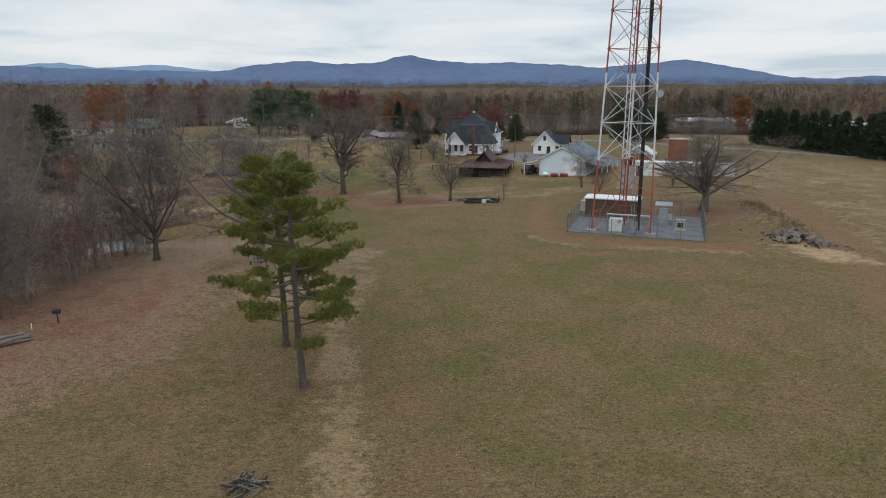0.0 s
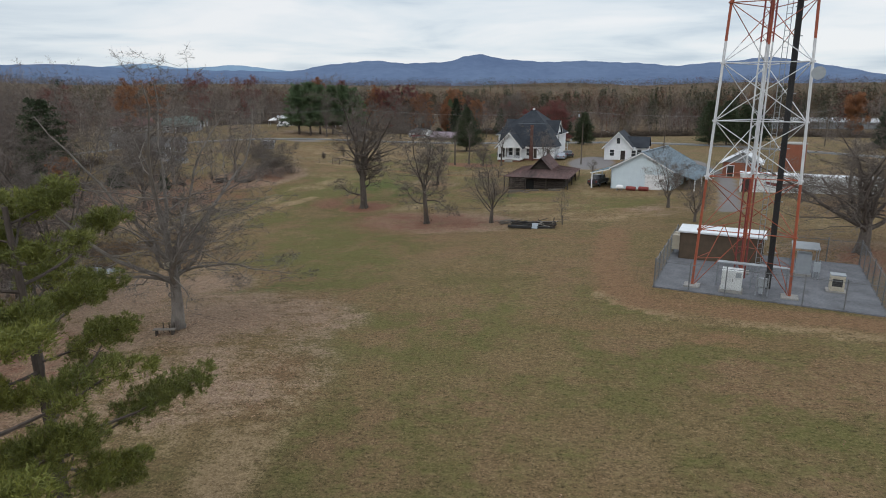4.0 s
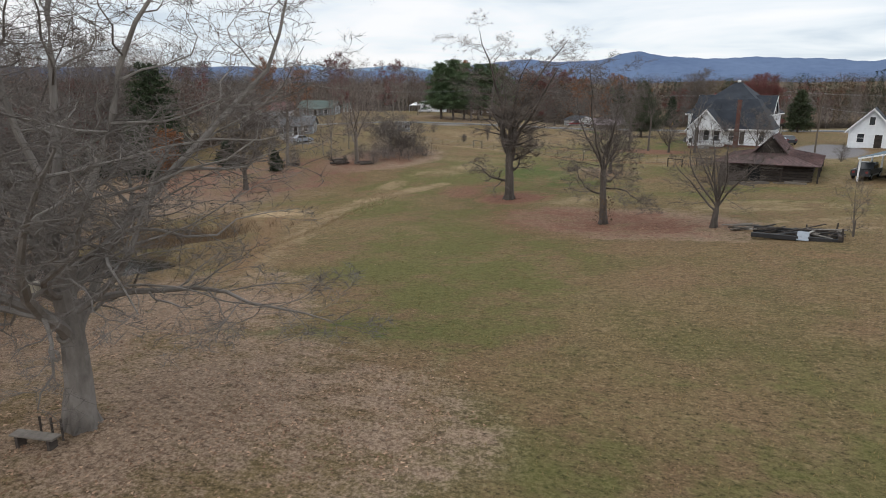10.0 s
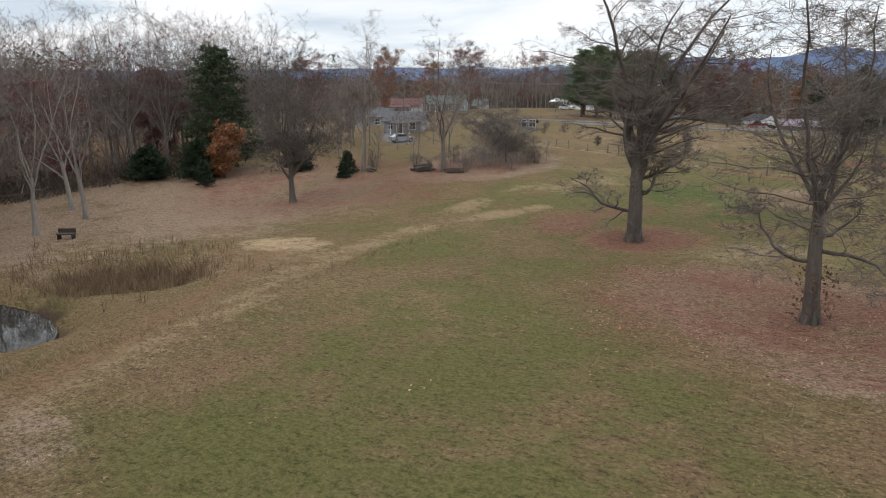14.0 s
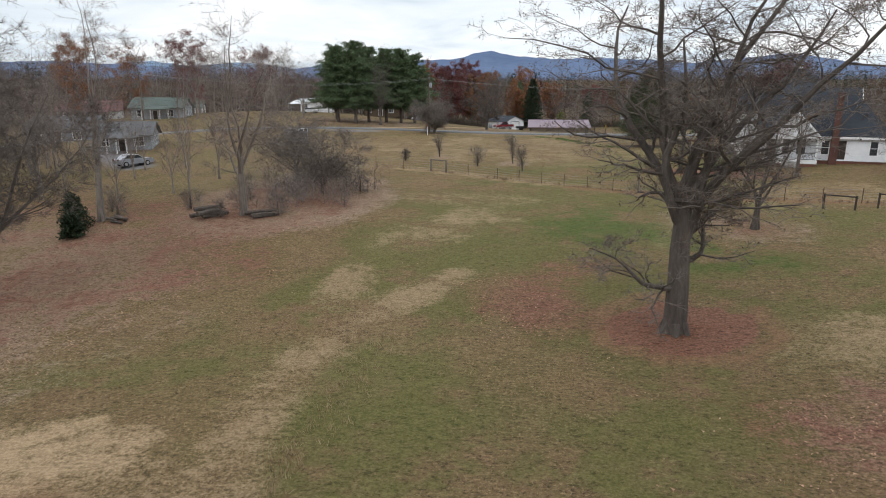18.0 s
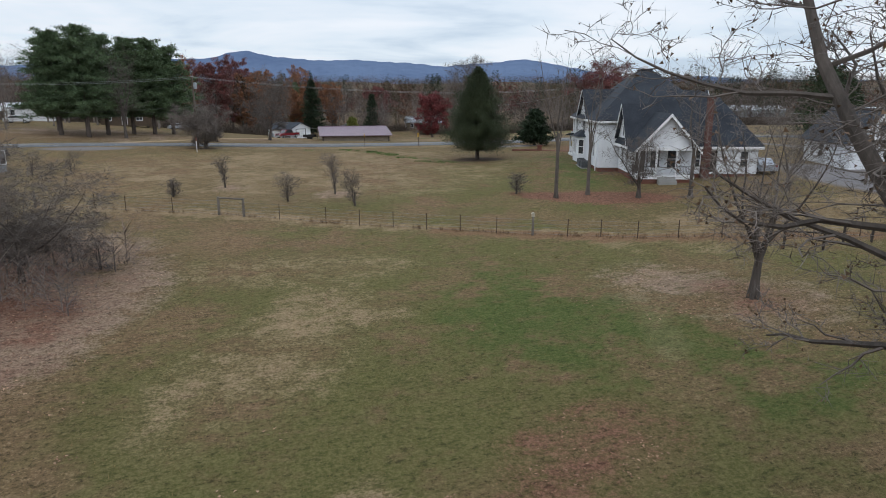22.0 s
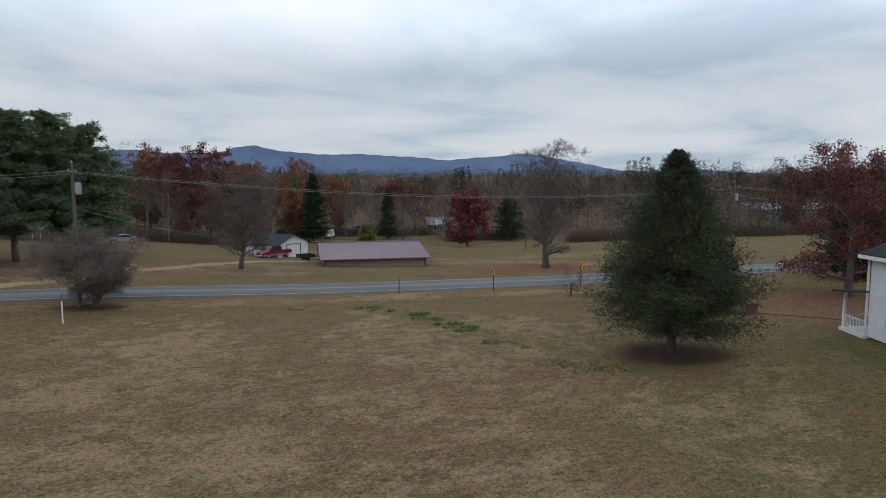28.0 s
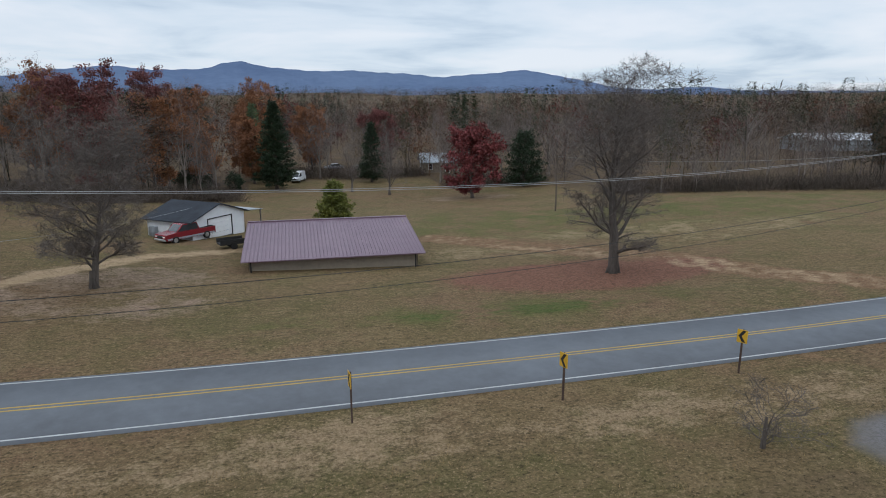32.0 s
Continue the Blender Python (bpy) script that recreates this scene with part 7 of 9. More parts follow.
for a, b, c, d in (((-0.8, -0.9, 2.12), (11.8, -0.9, 2.12), (7.6, 3.8, 2.95), (3.6, 3.8, 2.95)), ((11.8, -0.9, 2.12), (11.8, 15.9, 2.12), (7.6, 12.0, 2.95), (7.6, 3.8, 2.95)), ((11.8, 15.9, 2.12), (-0.8, 15.9, 2.12), (3.6, 12.0, 2.95), (7.6, 12.0, 2.95)), ((-0.8, 15.9, 2.12), (-0.8, -0.9, 2.12), (3.6, 3.8, 2.95), (3.6, 12.0, 2.95))):
    roof_plane(Bn, [a, b, c, d], 0.05, M_RUSTROOF, ribs=0.7)
for a, b, c, d in (((3.3, 3.2, 2.8), (3.3, 12.6, 2.8), (5.6, 12.6, 4.75), (5.6, 3.2, 4.75)), ((7.9, 12.6, 2.8), (7.9, 3.2, 2.8), (5.6, 3.2, 4.75), (5.6, 12.6, 4.75))):
    roof_plane(Bn, [a, b, c, d][::-1], 0.05, M_RUSTROOF, ribs=0.7)
gable(Bn, (3.6, 3.9), (7.6, 3.9), 2.85, 4.55, M_OLDWOOD)
gable(Bn, (7.6, 12.0), (3.6, 12.0), 2.85, 4.55, M_OLDWOOD)
for x, y in ((-0.6, -0.7), (3.5, -0.7), (7.5, -0.7), (11.6, -0.7), (11.6, 5.0), (11.6, 10.0), (11.6, 15.7), (-0.6, 5.0), (-0.6, 10.0), (-0.6, 15.7)):
    part("post", Geo().box(x - 0.09, y - 0.09, -0.6, x + 0.09, y + 0.09, 2.15), M_OLDWOOD, Bn)
part("door", Geo().box(3.5, 0.36, 0.0, 4.9, 0.42, 1.7), M_DARK, Bn)
Bn.scale = (0.88, 0.92, 1.12)
for k in range(12):
    x, y = 4.2 + rb.uniform(0, 8.5), 130.6 - 0.22 * k * 0.4 + rb.uniform(-0.6, 0.3)
    t = thing("scrap_board", x, y, gz(x, y), rb.uniform(-40, 20), "loose grey board lying before the barn", "board", "loose boards before the barn")
    part("board", Geo().box(-rb.uniform(0.5, 1.2), -0.1, 0.0, rb.uniform(0.5, 1.2), 0.1, rb.uniform(0.08, 0.35)), M_GREYWOOD, t)

# ---- mauve-roofed shed, white garage, across the road ----
S = thing("poultry_shed", -24.6, 243.9, 0.75, -1.5, "long low tan shed with a mauve metal roof", "shed")
wall(S, (0, 0), (13.6, 0), -0.2, 1.35, M_TANWALL)
wall(S, (13.6, 0), (13.6, 15), -0.4, 1.35, M_TANWALL)
wall(S, (13.6, 15), (0, 15), -0.4, 1.35, M_TANWALL)
wall(S, (0, 15), (0, 0), -0.4, 1.35, M_TANWALL)
gable(S, (13.6, 0.1), (13.6, 14.9), 1.35, 2.7, M_TANWALL)
gable(S, (0, 14.9), (0, 0.1), 1.35, 2.7, M_TANWALL)
roof_plane(S, [(-0.5, -0.9, 1.42), (14.1, -0.9, 1.42), (14.1, 8.6, 2.85), (-0.5, 8.6, 2.85)], 0.07, M_PURPLEROOF, ribs=0.3)
roof_plane(S, [(14.1, 15.9, 1.42), (-0.5, 15.9, 1.42), (-0.5, 8.6, 2.85), (14.1, 8.6, 2.85)], 0.07, M_PURPLEROOF, ribs=0.3)
part("ridge_cap", Geo().box(-0.5, 8.45, 2.83, 14.1, 8.75, 2.93), M_PURPLEROOF, S)
for x in (0.2, 13.3):
    part("gutter_pipe", Geo().tube([(x, -0.6, -0.2), (x, -0.6, 1.3)], 0.05, 6), M_FIREBLACK, S)
G = thing("garage", -35.3, 262.6, 0.55, -38, "white block garage with grey roof and roller door", "garage")
GW, GD = 7.6, 6.0
wall(G, (0, 0), (GD, 0), -0.3, 2.3, M_SIDING, [(3.2, 0.9, 0.8, 0.9, "sash")], 0)
wall(G, (GD, 0), (GD, GW), -0.3, 2.3, M_SIDING, [(2.2, 0.0, 3.4, 2.05, "roller")], 0, frame_mat=M_FIREBLACK)
wall(G, (GD, GW), (0, GW), -0.3, 2.3, M_SIDING)
wall(G, (0, GW), (0, 0), -0.3, 2.3, M_SIDING)
gable(G, (GD, 0), (GD, GW), 2.3, 3.5, M_SIDING)
gable(G, (0, GW), (0, 0), 2.3, 3.5, M_SIDING)
roof_plane(G, [(-0.4, -0.5, 2.2), (GD + 0.4, -0.5, 2.2), (GD + 0.4, GW / 2, 3.6), (-0.4, GW / 2, 3.6)], 0.1, M_SHINGLE)
roof_plane(G, [(GD + 0.4, GW + 0.5, 2.2), (-0.4, GW + 0.5, 2.2), (-0.4, GW / 2, 3.6), (GD + 0.4, GW / 2, 3.6)], 0.1, M_SHINGLE)
roof_plane(G, [(0.5, GW, 2.2), (GD - 0.2, GW, 2.2), (GD - 0.2, GW + 3.4, 1.9), (0.5, GW + 3.4, 1.9)], 0.06, M_GALV, "open lean-to roof")
for x, y in ((GD - 0.4, GW + 3.2), (0.8, GW + 3.2)):
    part("post", Geo().box(x - 0.06, y - 0.06, -0.6, x + 0.06, y + 0.06, 1.9), M_GREYWOOD, G)
part("lean_to_back", Geo().box(0.6, GW + 0.05, -0.3, 0.75, GW + 3.3, 1.85), M_OLDWOOD, G)
x, y = -27.9, 266.2
t = thing("rubbish_bin", x, y, gz(x, y), 0, "blue plastic wheeled bin beside the garage door", "bin")
part("body", Geo().prism([(-0.28, 0.1), (0.28, 0.1), (0.34, 1.0), (-0.34, 1.0)], 1, -0.3, 0.3), M_BLUE, t)
part("lid", Geo().box(-0.37, -0.34, 1.0, 0.37, 0.34, 1.08, 0.02), M_BLUE, t)
t = thing("rain_barrel", -34.6, 262.0, gz(-34.6, 262.0), 0, "pale metal barrel at the garage wall", "barrel")
part("body", Geo().tube([(0, 0, -0.1), (0, 0, 0.5), (0, 0, 1.0)], [0.5, 0.55, 0.5], 14), M_GALV, t)
x, y = -26.6, 254.6
t = thing("utility_trailer", x, y, gz(x, y), 20, "small dark trailer parked by the shed", "trailer")
part("bed", Geo().box(-1.2, -0.7, 0.45, 1.2, 0.7, 0.6).box(-1.2, -0.7, 0.6, 1.2, -0.65, 0.95).box(-1.2, 0.65, 0.6, 1.2, 0.7, 0.95), M_FIREBLACK, t)
part("drawbar", Geo().tube([(1.2, 0, 0.5), (2.3, 0, 0.45)], 0.04, 6), M_FIREBLACK, t)
for s in (-0.78, 0.78):
    part("wheel", Geo().tube([(0, s - 0.1, 0.32), (0, s + 0.1, 0.32)], 0.32, 14), M_TYRE, t)


# ---- far houses ----


def cottage(name, x, y, turn, w, d, eave, peak, wall_m, roof_m, label, doors=True, porch=False):
    t = thing(name, x, y, gz(x, y) - 0.05, turn, label, "house")
    ops = [(w * 0.12, 0.9, 0.9, 1.3, "sash"), (w * 0.7, 0.9, 1.2, 1.3, "sash")]
    if doors:
        ops.insert(1, (w * 0.42, 0.1, 0.95, 2.0, "door"))
    wall(t, (0, 0), (w, 0), -0.3, eave, wall_m, ops)
    wall(t, (w, 0), (w, d), -0.3, eave, wall_m, [(d * 0.4, 0.9, 0.9, 1.2, "sash")])
    wall(t, (w, d), (0, d), -0.3, eave, wall_m)
    wall(t, (0, d), (0, 0), -0.3, eave, wall_m, [(d * 0.4, 0.9, 0.9, 1.2, "sash")])
    gable(t, (w, 0.05), (w, d - 0.05), eave, peak, wall_m)
    gable(t, (0, d - 0.05), (0, 0.05), eave, peak, wall_m)
    roof_plane(t, [(-0.5, -0.6, eave - 0.1), (w + 0.5, -0.6, eave - 0.1), (w + 0.5, d / 2, peak + 0.1), (-0.5, d / 2, peak + 0.1)], 0.12, roof_m)
    roof_plane(t, [(w + 0.5, d + 0.6, eave - 0.1), (-0.5, d + 0.6, eave - 0.1), (-0.5, d / 2, peak + 0.1), (w + 0.5, d / 2, peak + 0.1)], 0.12, roof_m)
    if porch:
        part("porch_roof", Geo().slab([(w * 0.25, -2.6, eave - 0.35), (w * 0.8, -2.6, eave - 0.35), (w * 0.8, 0, eave + 0.2), (w * 0.25, 0, eave + 0.2)], 0.1), roof_m, t)
        for k in range(4):
            xx = w * (0.27 + 0.17 * k)
            part("porch_post", Geo().box(xx - 0.07, -2.5, 0, xx + 0.07, -2.36, eave - 0.4), M_TRIM, t)
    return t


cottage("house", -88.0, 177.5, 22, 7.5, 7, 2.5, 4.2, M_CABGREY, M_GREYROOF, "grey single-storey house with white trim and a glazed porch", True, True)
cottage("house", -106.0, 186.5, 12, 10, 7, 2.6, 4.4, M_CABGREY, M_GREYROOF, "grey low house among bare trees")
cottage("house", -139.0, 236.0, 30, 14, 9, 3.0, 5.2, M_SIDING, M_MAROON, "white house with a maroon roof", True, True)
cottage("house", -112.0, 224.0, 14, 11, 8, 2.8, 4.8, M_CABGREY, M_GREENROOF, "pale grey house with green-grey roof", True, True)
cottage("house", -139.0, 280.0, 20, 13, 8, 2.8, 4.8, M_SIDING, M_GREENROOF, "white house far behind bare trees", True, True)
cottage("storage_building", -89.5, 270.0, 10, 9, 5, 2.9, 3.6, M_SIDING, M_WHITEROOF, "white metal storage building", False)
cottage("garden_shed", -63.5, 189.5, 12, 2.6, 2.2, 1.7, 2.3, M_CABGREY, M_GREYROOF, "small white garden shed among shrubs", False)
cottage("house", -70.0, 266.0, 6, 10, 8, 2.5, 4.2, M_BROWNSHED, M_GREYROOF, "low brown house under the pines")
cottage("house", 12.0, 343.0, -8, 14, 8, 2.7, 4.6, M_TANWALL, M_CABGREY, "low grey-roofed house at the wood's edge")
cottage("house", 150.0, 175.0, -60, 14, 8, 2.8, 4.8, M_TANWALL, M_SHINGLE, "house with a dark roof beyond the hedge")
t = cottage("long_shed", 128.0, 345.0, -8, 46, 12, 3.4, 5.0, M_CABGREY, M_WHITEROOF, "long far shed with a white metal roof", False)
t = cottage("long_shed", 168.0, 300.0, -20, 30, 10, 3.2, 4.8, M_BRICK, M_WHITEROOF, "far low building with a white roof", False)
t = thing("party_tent", -85.5, 256.0, gz(-85.5, 256.0), 10, "white canopy tent by the storage building", "tent")
g = Geo()
g.v = [(-2, -2, 2.2), (2, -2, 2.2), (2, 2, 2.2), (-2, 2, 2.2), (0, 0, 3.3)]
g.f = [(0, 1, 4), (1, 2, 4), (2, 3, 4), (3, 0, 4), (3, 2, 1, 0)]
part("canopy", g, M_TRIM, t)
for x, y in ((-1.9, -1.9), (1.9, -1.9), (1.9, 1.9), (-1.9, 1.9)):
    part("leg", Geo().box(x - 0.04, y - 0.04, 0, x + 0.04, y + 0.04, 2.2), M_GALV, t)

# ---- buildings east of the mast ----
Wt = thing("white_trailer", 37.8, 122.2, gz(37.8, 122.2), -18, "long low white building with a red winged emblem", "building")
wall(Wt, (0, 0), (18, 0), -0.2, 2.7, M_CABWHITE, [(0.3, 0.0, 1.0, 2.0, "door")])
wall(Wt, (18, 0), (18, 3), -0.2, 2.7, M_CABWHITE)
wall(Wt, (18, 3), (0, 3), -0.2, 2.7, M_CABWHITE)
wall(Wt, (0, 3), (0, 0), -0.2, 2.7, M_CABWHITE)
part("roof", Geo().box(-0.1, -0.1, 2.7, 18.1, 3.1, 2.8), M_WHITEROOF, Wt)
g = Geo()
g.v = [(3.4, -0.02, 1.75), (5.4, -0.02, 1.45), (7.4, -0.02, 1.75), (7.2, -0.02, 1.3), (5.7, -0.02, 1.05), (5.1, -0.02, 1.05), (3.6, -0.02, 1.3)]
g.v += [(x, -0.006, z) for x, y, z in g.v]
g.f = [(0, 6, 5, 4, 3, 2, 1)] + [(i, (i + 1) % 7, 7 + (i + 1) % 7, 7 + i) for i in range(7)]
part("emblem", g, M_DARKRED, Wt, "plain red winged emblem")
D = thing("storage_shed", 40.5, 139.0, gz(40.5, 139.0) - 0.1, -22, "open shed with a white metal roof", "shed")
wall(D, (0, 0), (6, 0), 0, 2.6, M_ORANGEBRICK, [(0.8, 0.0, 1.0, 2.0, "door")])
wall(D, (6, 0), (6, 8), 0, 2.6, M_CABGREY)
wall(D, (6, 8), (0, 8), 0, 2.6, M_CABGREY)
wall(D, (0, 8), (0, 0), 0, 2.6, M_CABGREY)
gable(D, (0, 0), (6, 0), 2.6, 4.4, M_CABGREY)
gable(D, (6, 8), (0, 8), 2.6, 4.4, M_CABGREY)
for cs in ([(-0.4, -0.5, 2.4), (3, -0.5, 4.5), (3, 8.5, 4.5), (-0.4, 8.5, 2.4)][::-1], [(3, -0.5, 4.5), (6.4, -0.5, 2.4), (6.4, 8.5, 2.4), (3, 8.5, 4.5)][::-1]):
    roof_plane(D, cs, 0.07, M_WHITEROOF, ribs=0.6)
t = thing("brick_silo", 55.5, 147.5, gz(55.5, 147.5), 0, "round reddish brick silo stump", "silo")
part("shaft", Geo().tube([(0, 0, -0.3), (0, 0, 4.6), (0, 0, 4.8)], [2.2, 2.2, 2.1], 24), M_ORANGEBRICK, t)
part("cap", Geo().tube([(0, 0, 4.8), (0, 0, 5.0)], [2.3, 2.2], 24), M_CONC, t)

# ---- mast compound ----
K0 = (15.5, 75.4)
KT = -20.4
kc, ks = math.cos(radians(KT)), math.sin(radians(KT))


def in_compound(x, y):
    return K0[0] + kc * x - ks * y, K0[1] + ks * x + kc * y


KZ = 1.55
pad = thing("gravel_pad", *K0, KZ, KT, "grey gravel yard inside the chain-link fence", "gravel yard", kind="structure")
part("gravel", Geo().slab([(-0.1, -0.1, 0.02), (15.9, -0.1, 0.02), (15.9, 15.1, 0.02), (-0.1, 15.1, 0.02)], 1.1), M_GRAVEL, pad)
mast = thing("radio_mast", *in_compound(6.25, 3.6), KZ, KT, "tall three-legged lattice mast in orange and white bands", "radio mast")
LEGS = [(-3.5, -2.1), (3.5, -2.1), (0.0, 3.96)]


def leg_at(k, z):
    s = 1 - 0.0094 * z
    return (LEGS[k][0] * s, LEGS[k][1] * s, z)


def band_mat(z):
    return M_ORANGE if int((z + 1.6) // 10.3) % 2 == 0 else M_TWHITE


LEVELS = [0.0, 4.7] + [4.7 + 4.25 * k for k in range(1, 11)]
for a, b in zip(LEVELS[:-1], LEVELS[1:]):
    cut = [a, b]
    for k in range(3):
        edge = [z for z in (8.7, 19.0, 29.3, 39.6) if a + 0.2 < z < b - 0.2]
        for c, d in zip([a, *edge], [*edge, b]):
            part("leg", Geo().tube([leg_at(k, c), leg_at(k, d)], 0.10, 8), band_mat((c + d) / 2), mast)
        part("flange", Geo().tube([leg_at(k, b - 0.06), leg_at(k, b + 0.06)], 0.19, 8), band_mat(b), mast)
        j = (k + 1) % 3
        p, q, r, s = leg_at(k, a), leg_at(j, a), leg_at(k, b), leg_at(j, b)
        m = band_mat((a + b) / 2)
        part("girt", Geo().tube([r, s], 0.04, 5), m, mast)
        if a == 0.0:
            mid = tuple((u + v) / 2 for u, v in zip(r, s))
            part("brace", Geo().tube([p, mid], 0.034, 5), m, mast)
            part("brace", Geo().tube([q, mid], 0.034, 5), m, mast)
            for e, f_ in ((p, r), (q, s)):
                h1 = tuple(u + (v - u) * 0.5 for u, v in zip(e, f_))
                h2 = tuple(u + (v - u) * 0.55 for u, v in zip(e, mid))
                part("strut", Geo().tube([h1, h2], 0.024, 4), m, mast)
        else:
            for e, f_ in ((p, s), (q, r)):
                if a < 19.0 - 0.5 < b or a < 8.7 < b:
                    edge = 8.7 if a < 8.7 < b else 19.0
                    u = (edge - a) / (b - a)
                    w = tuple(x0 + (x1 - x0) * u for x0, x1 in zip(e, f_))
                    part("brace", Geo().tube([e, w], 0.034, 5), band_mat(a), mast)
                    part("brace", Geo().tube([w, f_], 0.034, 5), band_mat(b), mast)
                else:
                    part("brace", Geo().tube([e, f_], 0.034, 5), m, mast)
for k in range(3):
    x, y, z = leg_at(k, 0)
    part("footing", Geo().box(x - 0.6, y - 0.6, -0.3, x + 0.6, y + 0.6, 0.16, 0.03), M_CONC, mast, "concrete footing")
# inner climbing column, in bands
for a, b in ((0.5, 8.7), (8.7, 19.0), (19.0, 29.3), (29.3, 46.0)):
    m = M_DARKRED if band_mat((a + b) / 2) is M_ORANGE else M_TWHITE
    for x, y in ((-0.55, 0.3), (0.25, 0.3), (-0.15, 0.95)):
        part("column", Geo().tube([(x, y, a), (x, y, b)], 0.06, 6), m, mast)
    z = a
    while z < b - 1:
        for p, q in (((-0.55, 0.3, z), (0.25, 0.3, z + 0.5)), ((0.25, 0.3, z + 0.5), (-0.15, 0.95, z + 1.0)), ((-0.15, 0.95, z), (-0.55, 0.3, z + 0.5))):
            part("lacing_bar", Geo().tube([p, q], 0.025, 4), m, mast)
        z += 1.0
for x in (0.95, 1.30):
    part("ladder_rail", Geo().tube([(x, 0.9, 0.4), (x, 0.9, 46)], 0.03, 5), M_GALV, mast)
g = Geo()
for k in range(115):
    g.tube([(0.95, 0.9, 0.6 + 0.4 * k), (1.30, 0.9, 0.6 + 0.4 * k)], 0.014, 4)
part("rungs", g, M_GALV, mast)
for k in range(7):
    x = 1.80 + 0.058 * k
    part("feed_cable", Geo().tube([(x, -1.35, 0.3), (x - 0.25, -1.2, 20), (x - 0.55, -1.0, 46)], 0.038, 5), M_BLACK, mast, "black coaxial feed line")
for k in range(22):
    z = 1.2 + 2.0 * k
    part("cable_clamp", Geo().box(1.68 - 0.0125 * z, -1.32 + 0.008 * z, z, 2.36 - 0.0125 * z, -1.26 + 0.008 * z, z + 0.06), M_GALV, mast)
dish = part("dish", Geo().tube([(3.35, -2.6, 16.6), (3.32, -2.75, 16.6), (3.3, -2.95, 16.6)], [0.2, 0.36, 0.45], 18), M_CABGREY, mast, "white microwave dish")
part("dish_mount", Geo().tube([(3.0, -1.8, 16.6), (3.35, -2.6, 16.6)], 0.06, 6), M_GALV, dish)

# equipment
E1 = thing("equipment_shelter", *in_compound(0.7, 10.4), KZ, KT, "brown aggregate equipment shelter with a white roof", "shed")
wall(E1, (0, 0), (7.1, 0), 0.0, 2.55, M_BROWNSHED)
wall(E1, (7.1, 0), (7.1, 3.0), 0.0, 2.55, M_BROWNSHED, [(1.0, 0.1, 0.95, 2.05, "door")])
wall(E1, (7.1, 3.0), (0, 3.0), 0.0, 2.55, M_BROWNSHED)
wall(E1, (0, 3.0), (0, 0), 0.0, 2.55, M_BROWNSHED)
part("roof", Geo().box(-0.2, -0.25, 2.55, 7.3, 3.25, 2.75, 0.04), M_WHITEROOF, E1)
for y in (0.5, 1.7):
    ac = part("wall_unit", Geo().box(-0.75, y, 0.7, -0.02, y + 0.8, 2.1, 0.03), M_BEIGE, E1, "beige wall-mounted air-conditioning unit")
    part("grille", Geo().box(-0.77, y + 0.1, 0.85, -0.752, y + 0.7, 1.4), M_CABGREY, ac)
E2 = thing("equipment_cabinet", *in_compound(4.9, 0.75), KZ, KT, "white outdoor equipment cabinet on a low plinth", "cabinet")
part("body", Geo().box(0, 0, 0.25, 1.5, 1.0, 1.85, 0.03), M_CABWHITE, E2)
part("plinth", Geo().box(-0.1, -0.1, 0.0, 1.6, 1.1, 0.25), M_CONC, E2)
d = part("door", Geo().box(0.06, -0.03, 0.35, 0.9, -0.002, 1.75), M_CABWHITE, E2)
part("handle", Geo().box(0.8, -0.07, 0.95, 0.84, -0.031, 1.2), M_FIREBLACK, d)
part("vent", Geo().box(1.0, -0.02, 1.3, 1.4, -0.002, 1.7), M_CABGREY, E2)
E3 = thing("meter_box", *in_compound(7.5, 0.9), KZ, KT, "grey electrical meter box on a post frame", "electrical box")
part("box", Geo().box(0, 0, 0.75, 0.62, 0.3, 1.45, 0.02), M_CABGREY, E3)
part("box", Geo().box(0.1, 0, 0.2, 0.5, 0.25, 0.7, 0.02), M_CABGREY, E3)
for x in (-0.1, 0.72):
    part("post", Geo().box(x - 0.04, 0.1, -0.1, x + 0.04, 0.18, 1.7), M_GALV, E3)
E4 = thing("ice_bridge", *in_compound(4.4, 2.4), KZ, KT, "galvanised cable tray on posts", "cable tray")
part("tray", Geo().box(0, 0, 1.95, 5.2, 0.7, 2.03), M_GALV, E4)
for x in (0.1, 2.6, 5.1):
    for y in (0.06, 0.64):
        part("post", Geo().tube([(x, y, -0.1), (x, y, 2.0)], 0.04, 6), M_GALV, E4)
E5 = thing("equipment_cabinet", *in_compound(10.4, 8.6), KZ, KT, "pale grey tall equipment cabinet under a canopy", "cabinet")
part("body", Geo().box(0, 0, 0.2, 1.1, 1.0, 2.0, 0.03), M_CABGREY, E5)
part("plinth", Geo().box(-0.1, -0.1, 0.0, 1.2, 1.1, 0.2), M_CONC, E5)
part("canopy", Geo().slab([(-0.5, -0.5, 2.55), (1.6, -0.5, 2.55), (1.6, 1.5, 2.75), (-0.5, 1.5, 2.75)], 0.06), M_GALV, E5)
for x, y in ((-0.4, -0.4), (1.5, -0.4), (1.5, 1.4), (-0.4, 1.4)):
    part("post", Geo().tube([(x, y, -0.1), (x, y, 2.6)], 0.035, 6), M_GALV, E5)
E6 = thing("generator", *in_compound(12.6, 4.6), KZ, KT, "beige standby generator cabinet with grey top", "generator")
part("body", Geo().box(0, 0, 0.12, 1.0, 0.8, 1.35, 0.03), M_BEIGE, E6)
part("top", Geo().box(-0.03, -0.03, 1.35, 1.03, 0.83, 1.45, 0.02), M_CABGREY, E6)
part("grille", Geo().box(0.15, -0.02, 0.5, 0.85, -0.002, 1.1), M_FIREBLACK, E6)
